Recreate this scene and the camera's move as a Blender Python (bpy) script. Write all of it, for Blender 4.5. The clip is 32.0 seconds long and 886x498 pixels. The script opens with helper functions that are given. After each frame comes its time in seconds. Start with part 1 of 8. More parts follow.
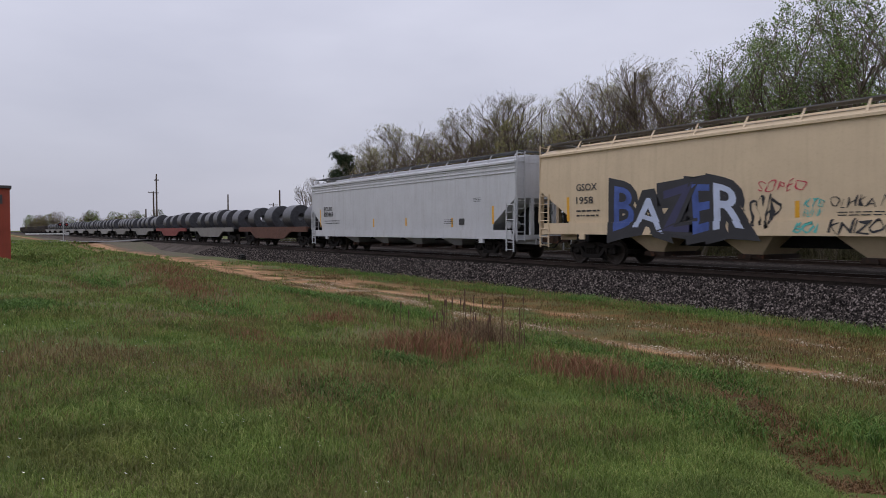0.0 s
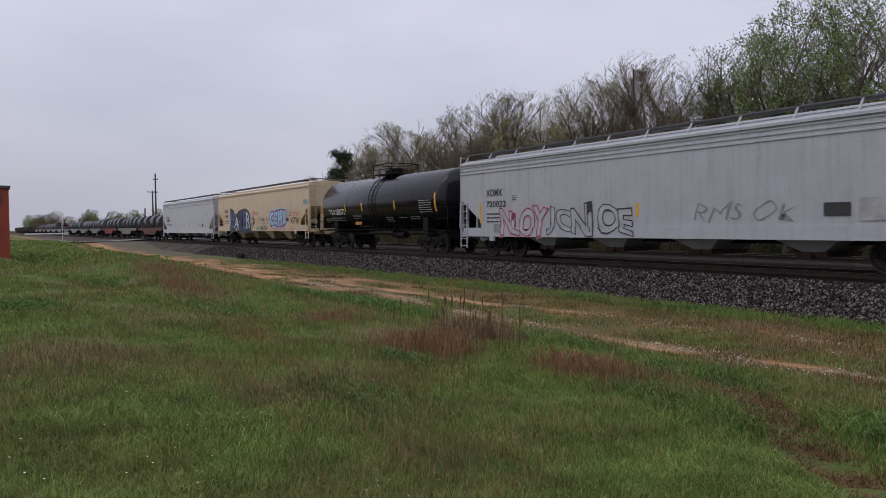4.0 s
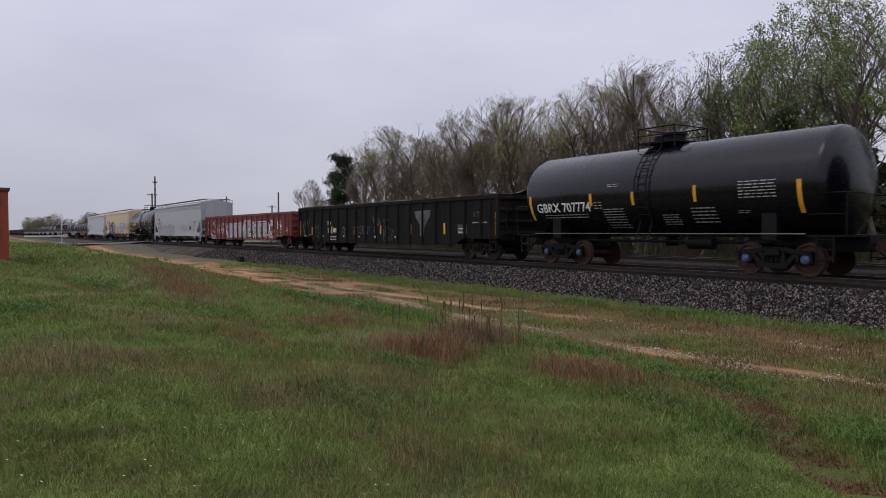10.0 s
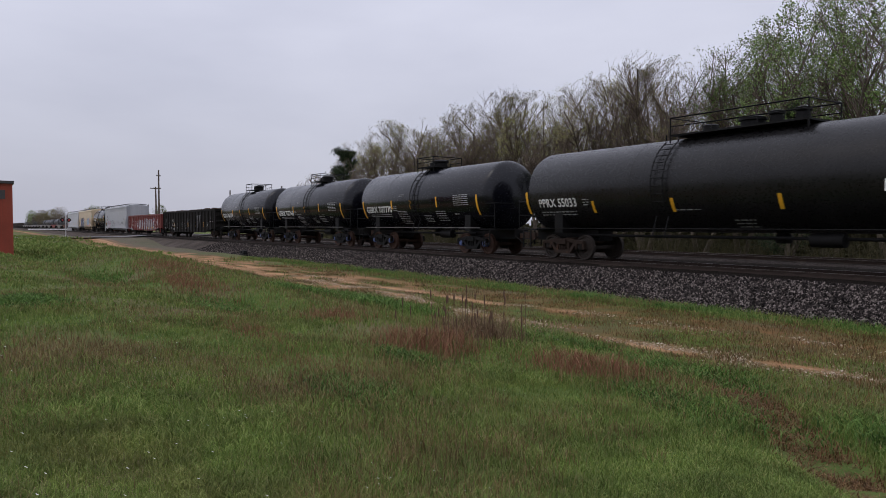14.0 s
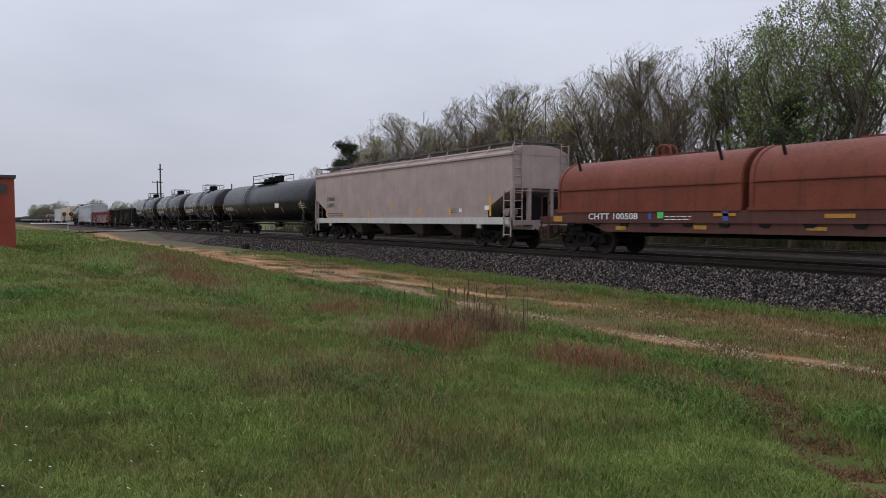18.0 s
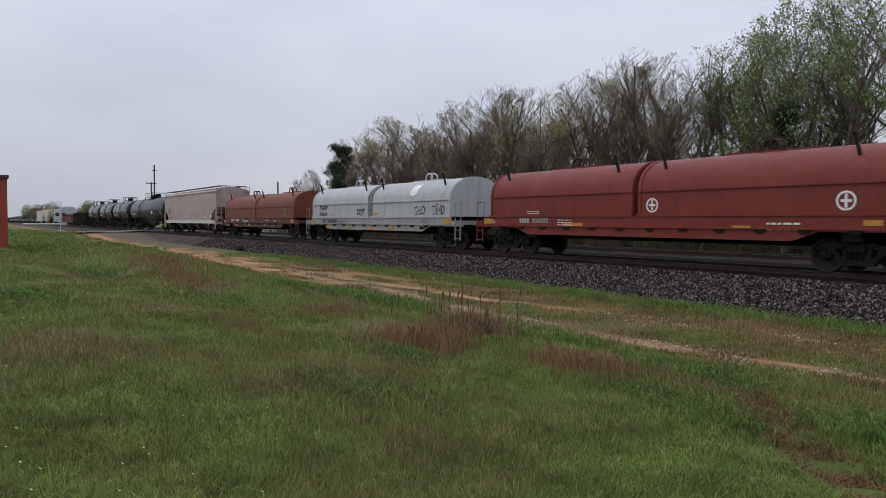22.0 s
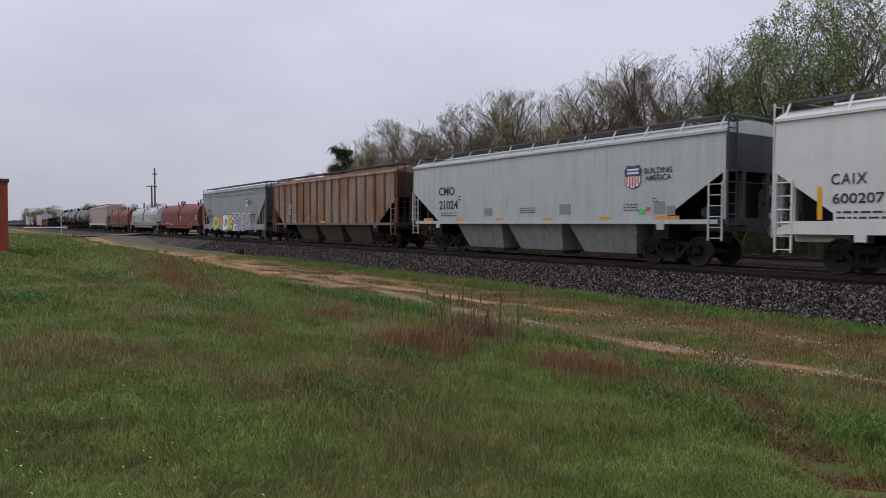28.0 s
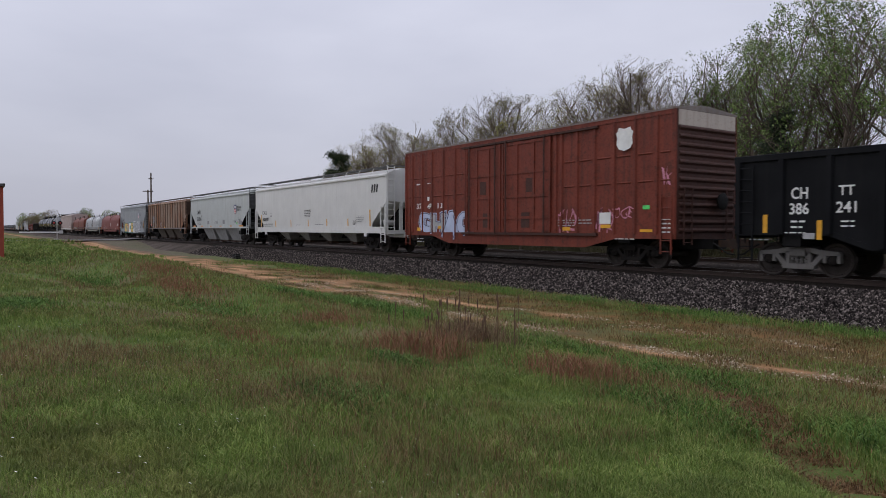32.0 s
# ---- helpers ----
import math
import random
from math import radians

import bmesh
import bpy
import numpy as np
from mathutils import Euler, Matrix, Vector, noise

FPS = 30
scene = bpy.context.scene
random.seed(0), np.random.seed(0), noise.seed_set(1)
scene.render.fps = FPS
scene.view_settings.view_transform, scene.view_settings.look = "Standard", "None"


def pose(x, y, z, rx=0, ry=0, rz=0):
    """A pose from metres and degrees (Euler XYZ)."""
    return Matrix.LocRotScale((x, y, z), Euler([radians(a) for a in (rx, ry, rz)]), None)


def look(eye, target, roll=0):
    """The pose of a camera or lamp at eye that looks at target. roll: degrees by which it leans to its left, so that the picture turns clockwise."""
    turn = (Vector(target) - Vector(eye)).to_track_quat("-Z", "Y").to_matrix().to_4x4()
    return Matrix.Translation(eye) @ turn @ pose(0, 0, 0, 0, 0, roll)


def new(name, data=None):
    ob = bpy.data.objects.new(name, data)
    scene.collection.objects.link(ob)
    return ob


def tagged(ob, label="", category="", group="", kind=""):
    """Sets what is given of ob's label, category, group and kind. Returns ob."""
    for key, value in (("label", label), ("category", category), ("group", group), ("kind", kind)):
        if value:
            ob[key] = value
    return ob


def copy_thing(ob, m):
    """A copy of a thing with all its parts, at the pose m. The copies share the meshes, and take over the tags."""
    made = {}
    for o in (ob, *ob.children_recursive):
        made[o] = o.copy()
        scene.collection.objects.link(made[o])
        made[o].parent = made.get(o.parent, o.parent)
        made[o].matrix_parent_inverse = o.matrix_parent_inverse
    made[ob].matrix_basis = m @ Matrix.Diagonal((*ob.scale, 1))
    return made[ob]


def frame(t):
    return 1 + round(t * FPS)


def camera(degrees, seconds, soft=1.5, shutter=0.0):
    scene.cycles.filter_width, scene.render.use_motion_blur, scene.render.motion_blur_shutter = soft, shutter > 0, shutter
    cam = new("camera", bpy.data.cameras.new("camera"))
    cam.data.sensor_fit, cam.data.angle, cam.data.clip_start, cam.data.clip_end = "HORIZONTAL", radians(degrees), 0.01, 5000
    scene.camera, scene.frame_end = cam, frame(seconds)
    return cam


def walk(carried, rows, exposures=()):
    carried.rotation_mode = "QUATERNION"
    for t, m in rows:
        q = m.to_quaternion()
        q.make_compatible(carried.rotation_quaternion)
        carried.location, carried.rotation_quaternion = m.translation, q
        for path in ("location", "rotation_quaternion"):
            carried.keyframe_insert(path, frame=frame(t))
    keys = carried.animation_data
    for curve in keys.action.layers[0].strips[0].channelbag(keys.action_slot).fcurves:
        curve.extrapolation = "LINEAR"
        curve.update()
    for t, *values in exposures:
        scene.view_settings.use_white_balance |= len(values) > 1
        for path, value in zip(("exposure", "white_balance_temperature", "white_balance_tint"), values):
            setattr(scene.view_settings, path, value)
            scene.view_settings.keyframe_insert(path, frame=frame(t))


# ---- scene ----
cam = camera(64.61, 32.0, soft=0.6, shutter=0.15)
walk(cam, [
    (0, pose(0, 0, 1.28, 88.38, 0.13, 56.27)),
    (0.5, pose(0, 0, 1.28, 88.33, -0.02, 56.21)),
    (1, pose(0, 0, 1.28, 88.35, 0.16, 56.14)),
    (1.5, pose(0, 0, 1.28, 88.34, 0.30, 56.04)),
    (2, pose(0, 0, 1.28, 88.31, 0.45, 56.06)),
    (2.5, pose(0, 0, 1.28, 88.20, 0.53, 56.14)),
    (3, pose(0, 0, 1.28, 88.22, 0.34, 56.21)),
    (3.5, pose(0, 0, 1.28, 88.23, 0.47, 56.25)),
    (5.5, pose(0, 0, 1.28, 88.09, 0.21, 56.06)),
    (6, pose(0, 0, 1.28, 88.09, 0.39, 56.01)),
    (6.5, pose(0, 0, 1.28, 88.11, 0.50, 56.00)),
    (7, pose(0, 0, 1.28, 88.26, 0.32, 55.98)),
    (7.5, pose(0, 0, 1.28, 88.30, 0.80, 55.99)),
    (8, pose(0, 0, 1.28, 88.26, 0.50, 55.99)),
    (8.5, pose(0, 0, 1.28, 88.29, 0.34, 56.06)),
    (9, pose(0, 0, 1.28, 88.38, 0.23, 56.14)),
    (9.5, pose(0, 0, 1.28, 88.50, 0.40, 56.18)),
    (10, pose(0, 0, 1.28, 88.54, 0.16, 56.17)),
    (10.5, pose(0, 0, 1.28, 88.48, 0.20, 56.20)),
    (11, pose(0, 0, 1.28, 88.40, 0.19, 56.23)),
    (11.5, pose(0, 0, 1.28, 88.37, 0.10, 56.25)),
    (12, pose(0, 0, 1.28, 88.38, -0.05, 56.26)),
    (12.5, pose(0, 0, 1.28, 88.36, -0.09, 56.28)),
    (13, pose(0, 0, 1.28, 88.29, -0.00, 56.32)),
    (13.5, pose(0, 0, 1.28, 88.18, -0.08, 56.40)),
    (14, pose(0, 0, 1.28, 88.09, -0.03, 56.43)),
    (14.5, pose(0, 0, 1.28, 88.00, 0.05, 56.41)),
    (16.5, pose(0, 0, 1.28, 87.69, -0.11, 56.51)),
    (17, pose(0, 0, 1.28, 87.72, -0.04, 56.53)),
    (17.5, pose(0, 0, 1.28, 87.65, 0.03, 56.59)),
    (18, pose(0, 0, 1.28, 87.53, 0.11, 56.57)),
    (18.5, pose(0, 0, 1.28, 87.41, 0.08, 56.45)),
    (19, pose(0, 0, 1.28, 87.35, -0.05, 56.30)),
    (19.5, pose(0, 0, 1.28, 87.28, -0.07, 56.23)),
    (20, pose(0, 0, 1.28, 87.26, 0.07, 56.26)),
    (20.5, pose(0, 0, 1.28, 87.22, 0.04, 56.24)),
    (21, pose(0, 0, 1.28, 87.25, -0.06, 56.19)),
    (21.5, pose(0, 0, 1.28, 87.50, -0.41, 56.12)),
    (22, pose(0, 0, 1.28, 87.81, -0.32, 56.12)),
    (22.5, pose(0, 0, 1.28, 88.03, -0.34, 56.16)),
    (23, pose(0, 0, 1.28, 88.19, -0.20, 56.17)),
    (23.5, pose(0, 0, 1.28, 88.31, -0.19, 56.21)),
    (24, pose(0, 0, 1.28, 88.36, -0.29, 56.17)),
    (24.5, pose(0, 0, 1.28, 88.32, -0.24, 56.11)),
    (25, pose(0, 0, 1.28, 88.16, -0.10, 56.15)),
    (25.5, pose(0, 0, 1.28, 88.04, 0.08, 56.18)),
    (27.5, pose(0, 0, 1.28, 88.05, -0.20, 56.18)),
    (28, pose(0, 0, 1.28, 88.01, -0.16, 56.15)),
    (28.5, pose(0, 0, 1.28, 87.90, -0.12, 56.11)),
    (29, pose(0, 0, 1.28, 87.84, -0.26, 56.11)),
    (29.5, pose(0, 0, 1.28, 87.83, -0.34, 56.07)),
    (30, pose(0, 0, 1.28, 87.86, -0.40, 56.06)),
    (30.5, pose(0, 0, 1.28, 87.97, -0.28, 56.01)),
    (31, pose(0, 0, 1.28, 88.03, -0.03, 55.90)),
    (31.5, pose(0, 0, 1.28, 88.22, -0.04, 55.86)),
    (32, pose(0, 0, 1.28, 88.38, -0.12, 55.88)),
], [(0, 0.0, 6500, 10), (8, 0.0, 6500, 10), (13, 0.04, 6500, 9.5), (17, 0.08, 6500, 7.5), (20, 0.12, 6500, 4), (23, 0.12, 6500, 4), (25, 0.05, 6500, 9), (32, 0.02, 6500, 9)])
# ---------------------------------------------------------------- light
SUN_ELEV, SUN_TURN = 48.0, 200.0
world = bpy.data.worlds.new("overcast_sky")
scene.world = world
world.use_nodes = True
wn, wl = world.node_tree.nodes, world.node_tree.links
wn.clear()
w_out = wn.new("ShaderNodeOutputWorld")
w_bg = wn.new("ShaderNodeBackground")
w_sky = wn.new("ShaderNodeTexSky")
w_sky.sky_type = 'NISHITA'
w_sky.sun_disc = False
w_sky.sun_elevation = radians(SUN_ELEV)
w_sky.sun_rotation = radians(SUN_TURN)
w_sky.dust_density = 3.0
w_gain = wn.new("ShaderNodeVectorMath")
w_gain.operation = 'SCALE'
w_gain.inputs['Scale'].default_value = 0.10
w_co = wn.new("ShaderNodeTexCoord")
w_map = wn.new("ShaderNodeMapping")
w_map.inputs['Scale'].default_value = (1.0, 1.0, 3.2)
w_cloud = wn.new("ShaderNodeTexNoise")
w_cloud.inputs['Scale'].default_value = 1.6
w_cloud.inputs['Detail'].default_value = 5.0
w_cloud.inputs['Roughness'].default_value = 0.5
w_ramp = wn.new("ShaderNodeValToRGB")
w_ramp.color_ramp.elements[0].position = 0.3
w_ramp.color_ramp.elements[0].color = (0.530, 0.540, 0.655, 1)
w_ramp.color_ramp.elements[1].position = 0.72
w_ramp.color_ramp.elements[1].color = (0.705, 0.71, 0.83, 1)
w_mix = wn.new("ShaderNodeMix")
w_mix.data_type = 'RGBA'
w_mix.inputs['Factor'].default_value = 0.88
wl.new(w_co.outputs['Generated'], w_map.inputs['Vector'])
wl.new(w_map.outputs['Vector'], w_cloud.inputs['Vector'])
wl.new(w_cloud.outputs['Fac'], w_ramp.inputs['Fac'])
wl.new(w_sky.outputs['Color'], w_gain.inputs[0])
wl.new(w_gain.outputs['Vector'], w_mix.inputs['A'])
wl.new(w_ramp.outputs['Color'], w_mix.inputs['B'])
# an overcast sky is brightest overhead
w_sep = wn.new("ShaderNodeSeparateXYZ")
w_up = wn.new("ShaderNodeMapRange")
w_up.inputs['From Min'].default_value = 0.0
w_up.inputs['From Max'].default_value = 1.0
w_up.inputs['To Min'].default_value = 0.84
w_up.inputs['To Max'].default_value = 1.75
w_mul = wn.new("ShaderNodeVectorMath")
w_mul.operation = 'SCALE'
wl.new(w_co.outputs['Generated'], w_sep.inputs['Vector'])
wl.new(w_sep.outputs['Z'], w_up.inputs['Value'])
wl.new(w_mix.outputs['Result'], w_mul.inputs[0])
wl.new(w_up.outputs['Result'], w_mul.inputs['Scale'])
wl.new(w_mul.outputs['Vector'], w_bg.inputs['Color'])
w_bg.inputs['Strength'].default_value = 1.0
wl.new(w_bg.outputs['Background'], w_out.inputs['Surface'])

sun_data = bpy.data.lights.new("sun", 'SUN')
sun_data.energy = 0.35
sun_data.angle = radians(25)
sun_data.color = (1.0, 0.97, 0.92)
sun = new("sun", sun_data)
sun.matrix_world = look((-20 * math.sin(radians(SUN_TURN)), -20 * math.cos(radians(SUN_TURN)) * -1, 40), (0, 0, 0))
scene.view_settings.exposure = 0.0


# ---------------------------------------------------------------- materials
def nodes_of(name):
    m = bpy.data.materials.new(name)
    m.use_nodes = True
    nt = m.node_tree
    return m, nt.nodes, nt.links, nt.nodes["Principled BSDF"]


def noise_node(n, l, scale, detail=4.0, rough=0.55, stretch=None, coord='Object'):
    co = n.new("ShaderNodeTexCoord")
    mp = n.new("ShaderNodeMapping")
    if stretch:
        mp.inputs['Scale'].default_value = stretch
    nz = n.new("ShaderNodeTexNoise")
    nz.inputs['Scale'].default_value = scale
    nz.inputs['Detail'].default_value = detail
    nz.inputs['Roughness'].default_value = rough
    l.new(co.outputs[coord], mp.inputs['Vector'])
    l.new(mp.outputs['Vector'], nz.inputs['Vector'])
    return nz.outputs['Fac']


def ramp_node(n, l, fac, stops):
    r = n.new("ShaderNodeValToRGB")
    e = r.color_ramp.elements
    while len(e) < len(stops):
        e.new(0.5)
    for k, (p, c) in enumerate(stops):
        e[k].position = p
        e[k].color = (c[0], c[1], c[2], 1) if not isinstance(c, float) else (c, c, c, 1)
    l.new(fac, r.inputs['Fac'])
    return r.outputs['Color']


def mix_node(n, l, fac, a, b, blend='MIX'):
    m = n.new("ShaderNodeMix")
    m.data_type = 'RGBA'
    m.blend_type = blend
    if isinstance(fac, float):
        m.inputs['Factor'].default_value = fac
    else:
        l.new(fac, m.inputs['Factor'])
    for s, v in (('A', a), ('B', b)):
        if isinstance(v, tuple):
            m.inputs[s].default_value = (v[0], v[1], v[2], 1)
        else:
            l.new(v, m.inputs[s])
    return m.outputs['Result']


def bump_node(n, l, bsdf, height, strength=0.3, dist=0.01):
    b = n.new("ShaderNodeBump")
    b.inputs['Strength'].default_value = strength
    b.inputs['Distance'].default_value = dist
    l.new(height, b.inputs['Height'])
    l.new(b.outputs['Normal'], bsdf.inputs['Normal'])


def paint(name, base, dirt=(0.10, 0.075, 0.05), amount=0.5, rough=0.5, rust=0.0, rustcol=(0.16, 0.055, 0.025), metal=0.0, streak=1.0, gloss=None):
    """Weathered paint on steel: blotches, running streaks, and rust spots."""
    m, n, l, b = nodes_of(name)
    blotch = noise_node(n, l, 0.9, 5.0, 0.6)
    fine = noise_node(n, l, 14.0, 4.0, 0.6)
    runs = noise_node(n, l, 1.0, 4.0, 0.6, stretch=(5.0, 5.0, 0.28))
    even = 0.4 if max(base) > 0.4 else 1.0
    light = tuple(min(1, c * (1 + 0.10 * even) + 0.004) for c in base)
    dark = tuple(c * (1 - 0.16 * even) for c in base)
    col = ramp_node(n, l, blotch, [(0.3, dark), (0.7, light)])
    k = ramp_node(n, l, runs, [(0.50, 0.0), (0.80, min(1.0, amount * 0.75 * streak))])
    col = mix_node(n, l, k, col, dirt)
    k2 = ramp_node(n, l, fine, [(0.52, 0.0), (0.85, min(1.0, amount * 0.6))])
    col = mix_node(n, l, k2, col, dirt)
    if rust > 0:
        spots = noise_node(n, l, 3.2, 6.0, 0.68)
        k3 = ramp_node(n, l, spots, [(0.66 - 0.26 * rust, 0.0), (0.78 - 0.2 * rust, min(1.0, 0.5 + rust * 0.5))])
        col = mix_node(n, l, k3, col, rustcol)
    l.new(col, b.inputs['Base Color'])
    rr = ramp_node(n, l, fine, [(0.3, max(0.05, rough - 0.12)), (0.8, min(1.0, rough + 0.22))])
    l.new(rr, b.inputs['Roughness'])
    b.inputs['Metallic'].default_value = metal
    b.inputs['Specular IOR Level'].default_value = gloss if gloss is not None else (0.35 if max(base) > 0.05 else 0.18)
    bump_node(n, l, b, blotch, 0.25, 0.012)
    return m


def sun_bleached(name, a, b_, run, rough=0.8):
    """Old paint gone to two tones, in broad upright blotches with dark runs."""
    m, n, l, b = nodes_of(name)
    broad = noise_node(n, l, 0.55, 5.0, 0.62, stretch=(1.5, 1.5, 0.45))
    runs = noise_node(n, l, 1.0, 5.0, 0.65, stretch=(7.0, 7.0, 0.30))
    fine = noise_node(n, l, 9.0, 5.0, 0.65)
    col = ramp_node(n, l, broad, [(0.38, a), (0.52, tuple((p + q) / 2 for p, q in zip(a, b_))), (0.66, b_)])
    col = mix_node(n, l, ramp_node(n, l, runs, [(0.5, 0.0), (0.72, 0.75)]), col, run)
    col = mix_node(n, l, ramp_node(n, l, fine, [(0.5, 0.0), (0.8, 0.4)]), col, tuple(c * 0.6 for c in a))
    l.new(col, b.inputs['Base Color'])
    b.inputs['Roughness'].default_value = rough
    b.inputs['Specular IOR Level'].default_value = 0.2
    bump_node(n, l, b, fine, 0.3, 0.01)
    return m


def plain(name, base, rough=0.6, metal=0.0, vary=0.2, scale=8.0):
    m, n, l, b = nodes_of(name)
    f = noise_node(n, l, scale, 4.0)
    col = ramp_node(n, l, f, [(0.3, tuple(c * (1 - vary) for c in base)), (0.7, tuple(min(1, c * (1 + vary)) for c in base))])
    l.new(col, b.inputs['Base Color'])
    b.inputs['Roughness'].default_value = rough
    b.inputs['Metallic'].default_value = metal
    return m


M = {}
M['steel_dark'] = paint("dark_truck_steel", (0.012, 0.010, 0.009), (0.034, 0.024, 0.018), 0.5, 0.75, 0.2, (0.07, 0.035, 0.02))
M['steel_rusty'] = paint("rusty_truck_steel", (0.030, 0.019, 0.014), (0.03, 0.02, 0.015), 0.5, 0.8, 0.4, (0.14, 0.06, 0.03))
M['wheel_rust'] = plain("rusty_wheel_steel", (0.050, 0.022, 0.013), 0.75, 0.1)
M['wheel_dark'] = plain("brown_wheel_steel", (0.028, 0.020, 0.016), 0.7, 0.1)
M['tread'] = plain("polished_tread_steel", (0.42, 0.40, 0.38), 0.35, 0.9)
M['coupler'] = paint("coupler_steel", (0.035, 0.024, 0.019), (0.12, 0.06, 0.03), 0.6, 0.75, 0.4)
M['black_paint'] = paint("black_underframe_paint", (0.0045, 0.0043, 0.0045), (0.016, 0.012, 0.010), 0.3, 0.6)
M['yellow'] = plain("yellow_reflective_tape", (0.72, 0.36, 0.02), 0.45, 0, 0.12, 3.0)
M['white_letter'] = plain("white_lettering_paint", (0.74, 0.74, 0.72), 0.6, 0, 0.10, 4.0)
M['grey_letter'] = plain("faded_white_lettering", (0.36, 0.36, 0.36), 0.6, 0, 0.2, 4.0)
M['black_letter'] = plain("black_lettering_paint", (0.03, 0.03, 0.032), 0.6, 0, 0.2, 4.0)
M['grate'] = paint("galvanised_running_board", (0.12, 0.12, 0.12), (0.06, 0.05, 0.04), 0.5, 0.6, 0.1)


# ---------------------------------------------------------------- mesh tools
class MB:
    """A small mesh builder: lists of points and faces."""

    def __init__(self):
        self.v, self.f = [], []

    def add(self, pts, faces):
        k = len(self.v)
        self.v.extend(pts)
        self.f.extend(tuple(i + k for i in q) for q in faces)
        return self

    def box(self, x0, x1, y0, y1, z0, z1):
        return self.add([(x0, y0, z0), (x1, y0, z0), (x1, y1, z0), (x0, y1, z0), (x0, y0, z1), (x1, y0, z1), (x1, y1, z1), (x0, y1, z1)],
                        [(0, 3, 2, 1), (4, 5, 6, 7), (0, 1, 5, 4), (1, 2, 6, 5), (2, 3, 7, 6), (3, 0, 4, 7)])

    def bevel_box(self, x0, x1, y0, y1, z0, z1, b=0.02):
        """A box whose upright and lengthwise edges are chamfered."""
        prof = [(y0 + b, z0), (y1 - b, z0), (y1, z0 + b), (y1, z1 - b), (y1 - b, z1), (y0 + b, z1), (y0, z1 - b), (y0, z0 + b)]
        return self.prism_x(prof, x0, x1)

    def prism_x(self, prof, x0, x1, cap=True):
        """Outline of (y, z) pushed from x0 to x1."""
        n = len(prof)
        pts = [(x0, y, z) for y, z in prof] + [(x1, y, z) for y, z in prof]
        faces = [(i, (i + 1) % n, n + (i + 1) % n, n + i) for i in range(n)]
        if cap:
            faces += [tuple(range(n - 1, -1, -1)), tuple(range(n, 2 * n))]
        return self.add(pts, faces)

    def sheet_x(self, prof, x0, x1):
        """An open line of (y, z) pushed from x0 to x1."""
        n = len(prof)
        pts = [(x0, y, z) for y, z in prof] + [(x1, y, z) for y, z in prof]
        return self.add(pts, [(i, i + 1, n + i + 1, n + i) for i in range(n - 1)])

    def prism_y(self, prof, y0, y1):
        n = len(prof)
        pts = [(x, y0, z) for x, z in prof] + [(x, y1, z) for x, z in prof]
        faces = [(i, (i + 1) % n, n + (i + 1) % n, n + i) for i in range(n)]
        faces += [tuple(range(n - 1, -1, -1)), tuple(range(n, 2 * n))]
        return self.add(pts, faces)

    def prism_z(self, prof, z0, z1):
        n = len(prof)
        pts = [(x, y, z0) for x, y in prof] + [(x, y, z1) for x, y in prof]
        faces = [(i, (i + 1) % n, n + (i + 1) % n, n + i) for i in range(n)]
        faces += [tuple(range(n - 1, -1, -1)), tuple(range(n, 2 * n))]
        return self.add(pts, faces)

    def cyl(self, a, b, r, n=10, r2=None, cap=True):
        a, b = Vector(a), Vector(b)
        d = (b - a).normalized()
        u = d.orthogonal().normalized()
        w = d.cross(u)
        r2 = r if r2 is None else r2
        pts = []
        for p, rr in ((a, r), (b, r2)):
            pts += [tuple(p + (u * math.cos(6.28319 * i / n) + w * math.sin(6.28319 * i / n)) * rr) for i in range(n)]
        faces = [(i, (i + 1) % n, n + (i + 1) % n, n + i) for i in range(n)]
        if cap:
            faces += [tuple(range(n - 1, -1, -1)), tuple(range(n, 2 * n))]
        return self.add(pts, faces)

    def pipe(self, pts, r, n=6):
        for a, b in zip(pts[:-1], pts[1:]):
            self.cyl(a, b, r, n)
        return self

    def turned(self, prof, a, n=24, axis='x'):
        """Outline of (along, radius) turned round an axis through a."""
        pts = []
        for s, r in prof:
            for i in range(n):
                c, q = r * math.cos(6.28319 * i / n), r * math.sin(6.28319 * i / n)
                pts.append((a[0] + s, a[1] + c, a[2] + q) if axis == 'x' else ((a[0] + c, a[1] + s, a[2] + q) if axis == 'y' else (a[0] + c, a[1] + q, a[2] + s)))
        m = len(prof)
        faces = [(j * n + i, j * n + (i + 1) % n, (j + 1) * n + (i + 1) % n, (j + 1) * n + i) for j in range(m - 1) for i in range(n)]
        faces += [tuple(range(n - 1, -1, -1)), tuple((m - 1) * n + i for i in range(n))]
        return self.add(pts, faces)

    def ball(self, c, r, n=6):
        prof = [(-r * math.cos(math.pi * k / n), max(r * math.sin(math.pi * k / n), 0.002)) for k in range(n + 1)]
        return self.turned(prof, c, n * 2, 'z')

    def mesh(self, name, material, smooth=True):
        me = bpy.data.meshes.new(name)
        me.from_pydata(self.v, [], self.f)
        me.materials.append(material)
        if smooth:
            me.shade_smooth()
            me.set_sharp_from_angle(angle=radians(32))
        me.update()
        return me


def part(name, mb, material, parent, label=""):
    """One mesh object under a thing or under a part."""
    ob = new(name, mb.mesh(name, material) if isinstance(mb, MB) else mb)
    ob.parent = parent
    if label:
        ob["label"] = label
    return ob


def thing(name, label, category, group="", kind="", at=None):
    ob = new(name)
    ob.empty_display_size = 0.5
    if at is not None:
        ob.matrix_basis = at
    return tagged(ob, label, category, group, kind)


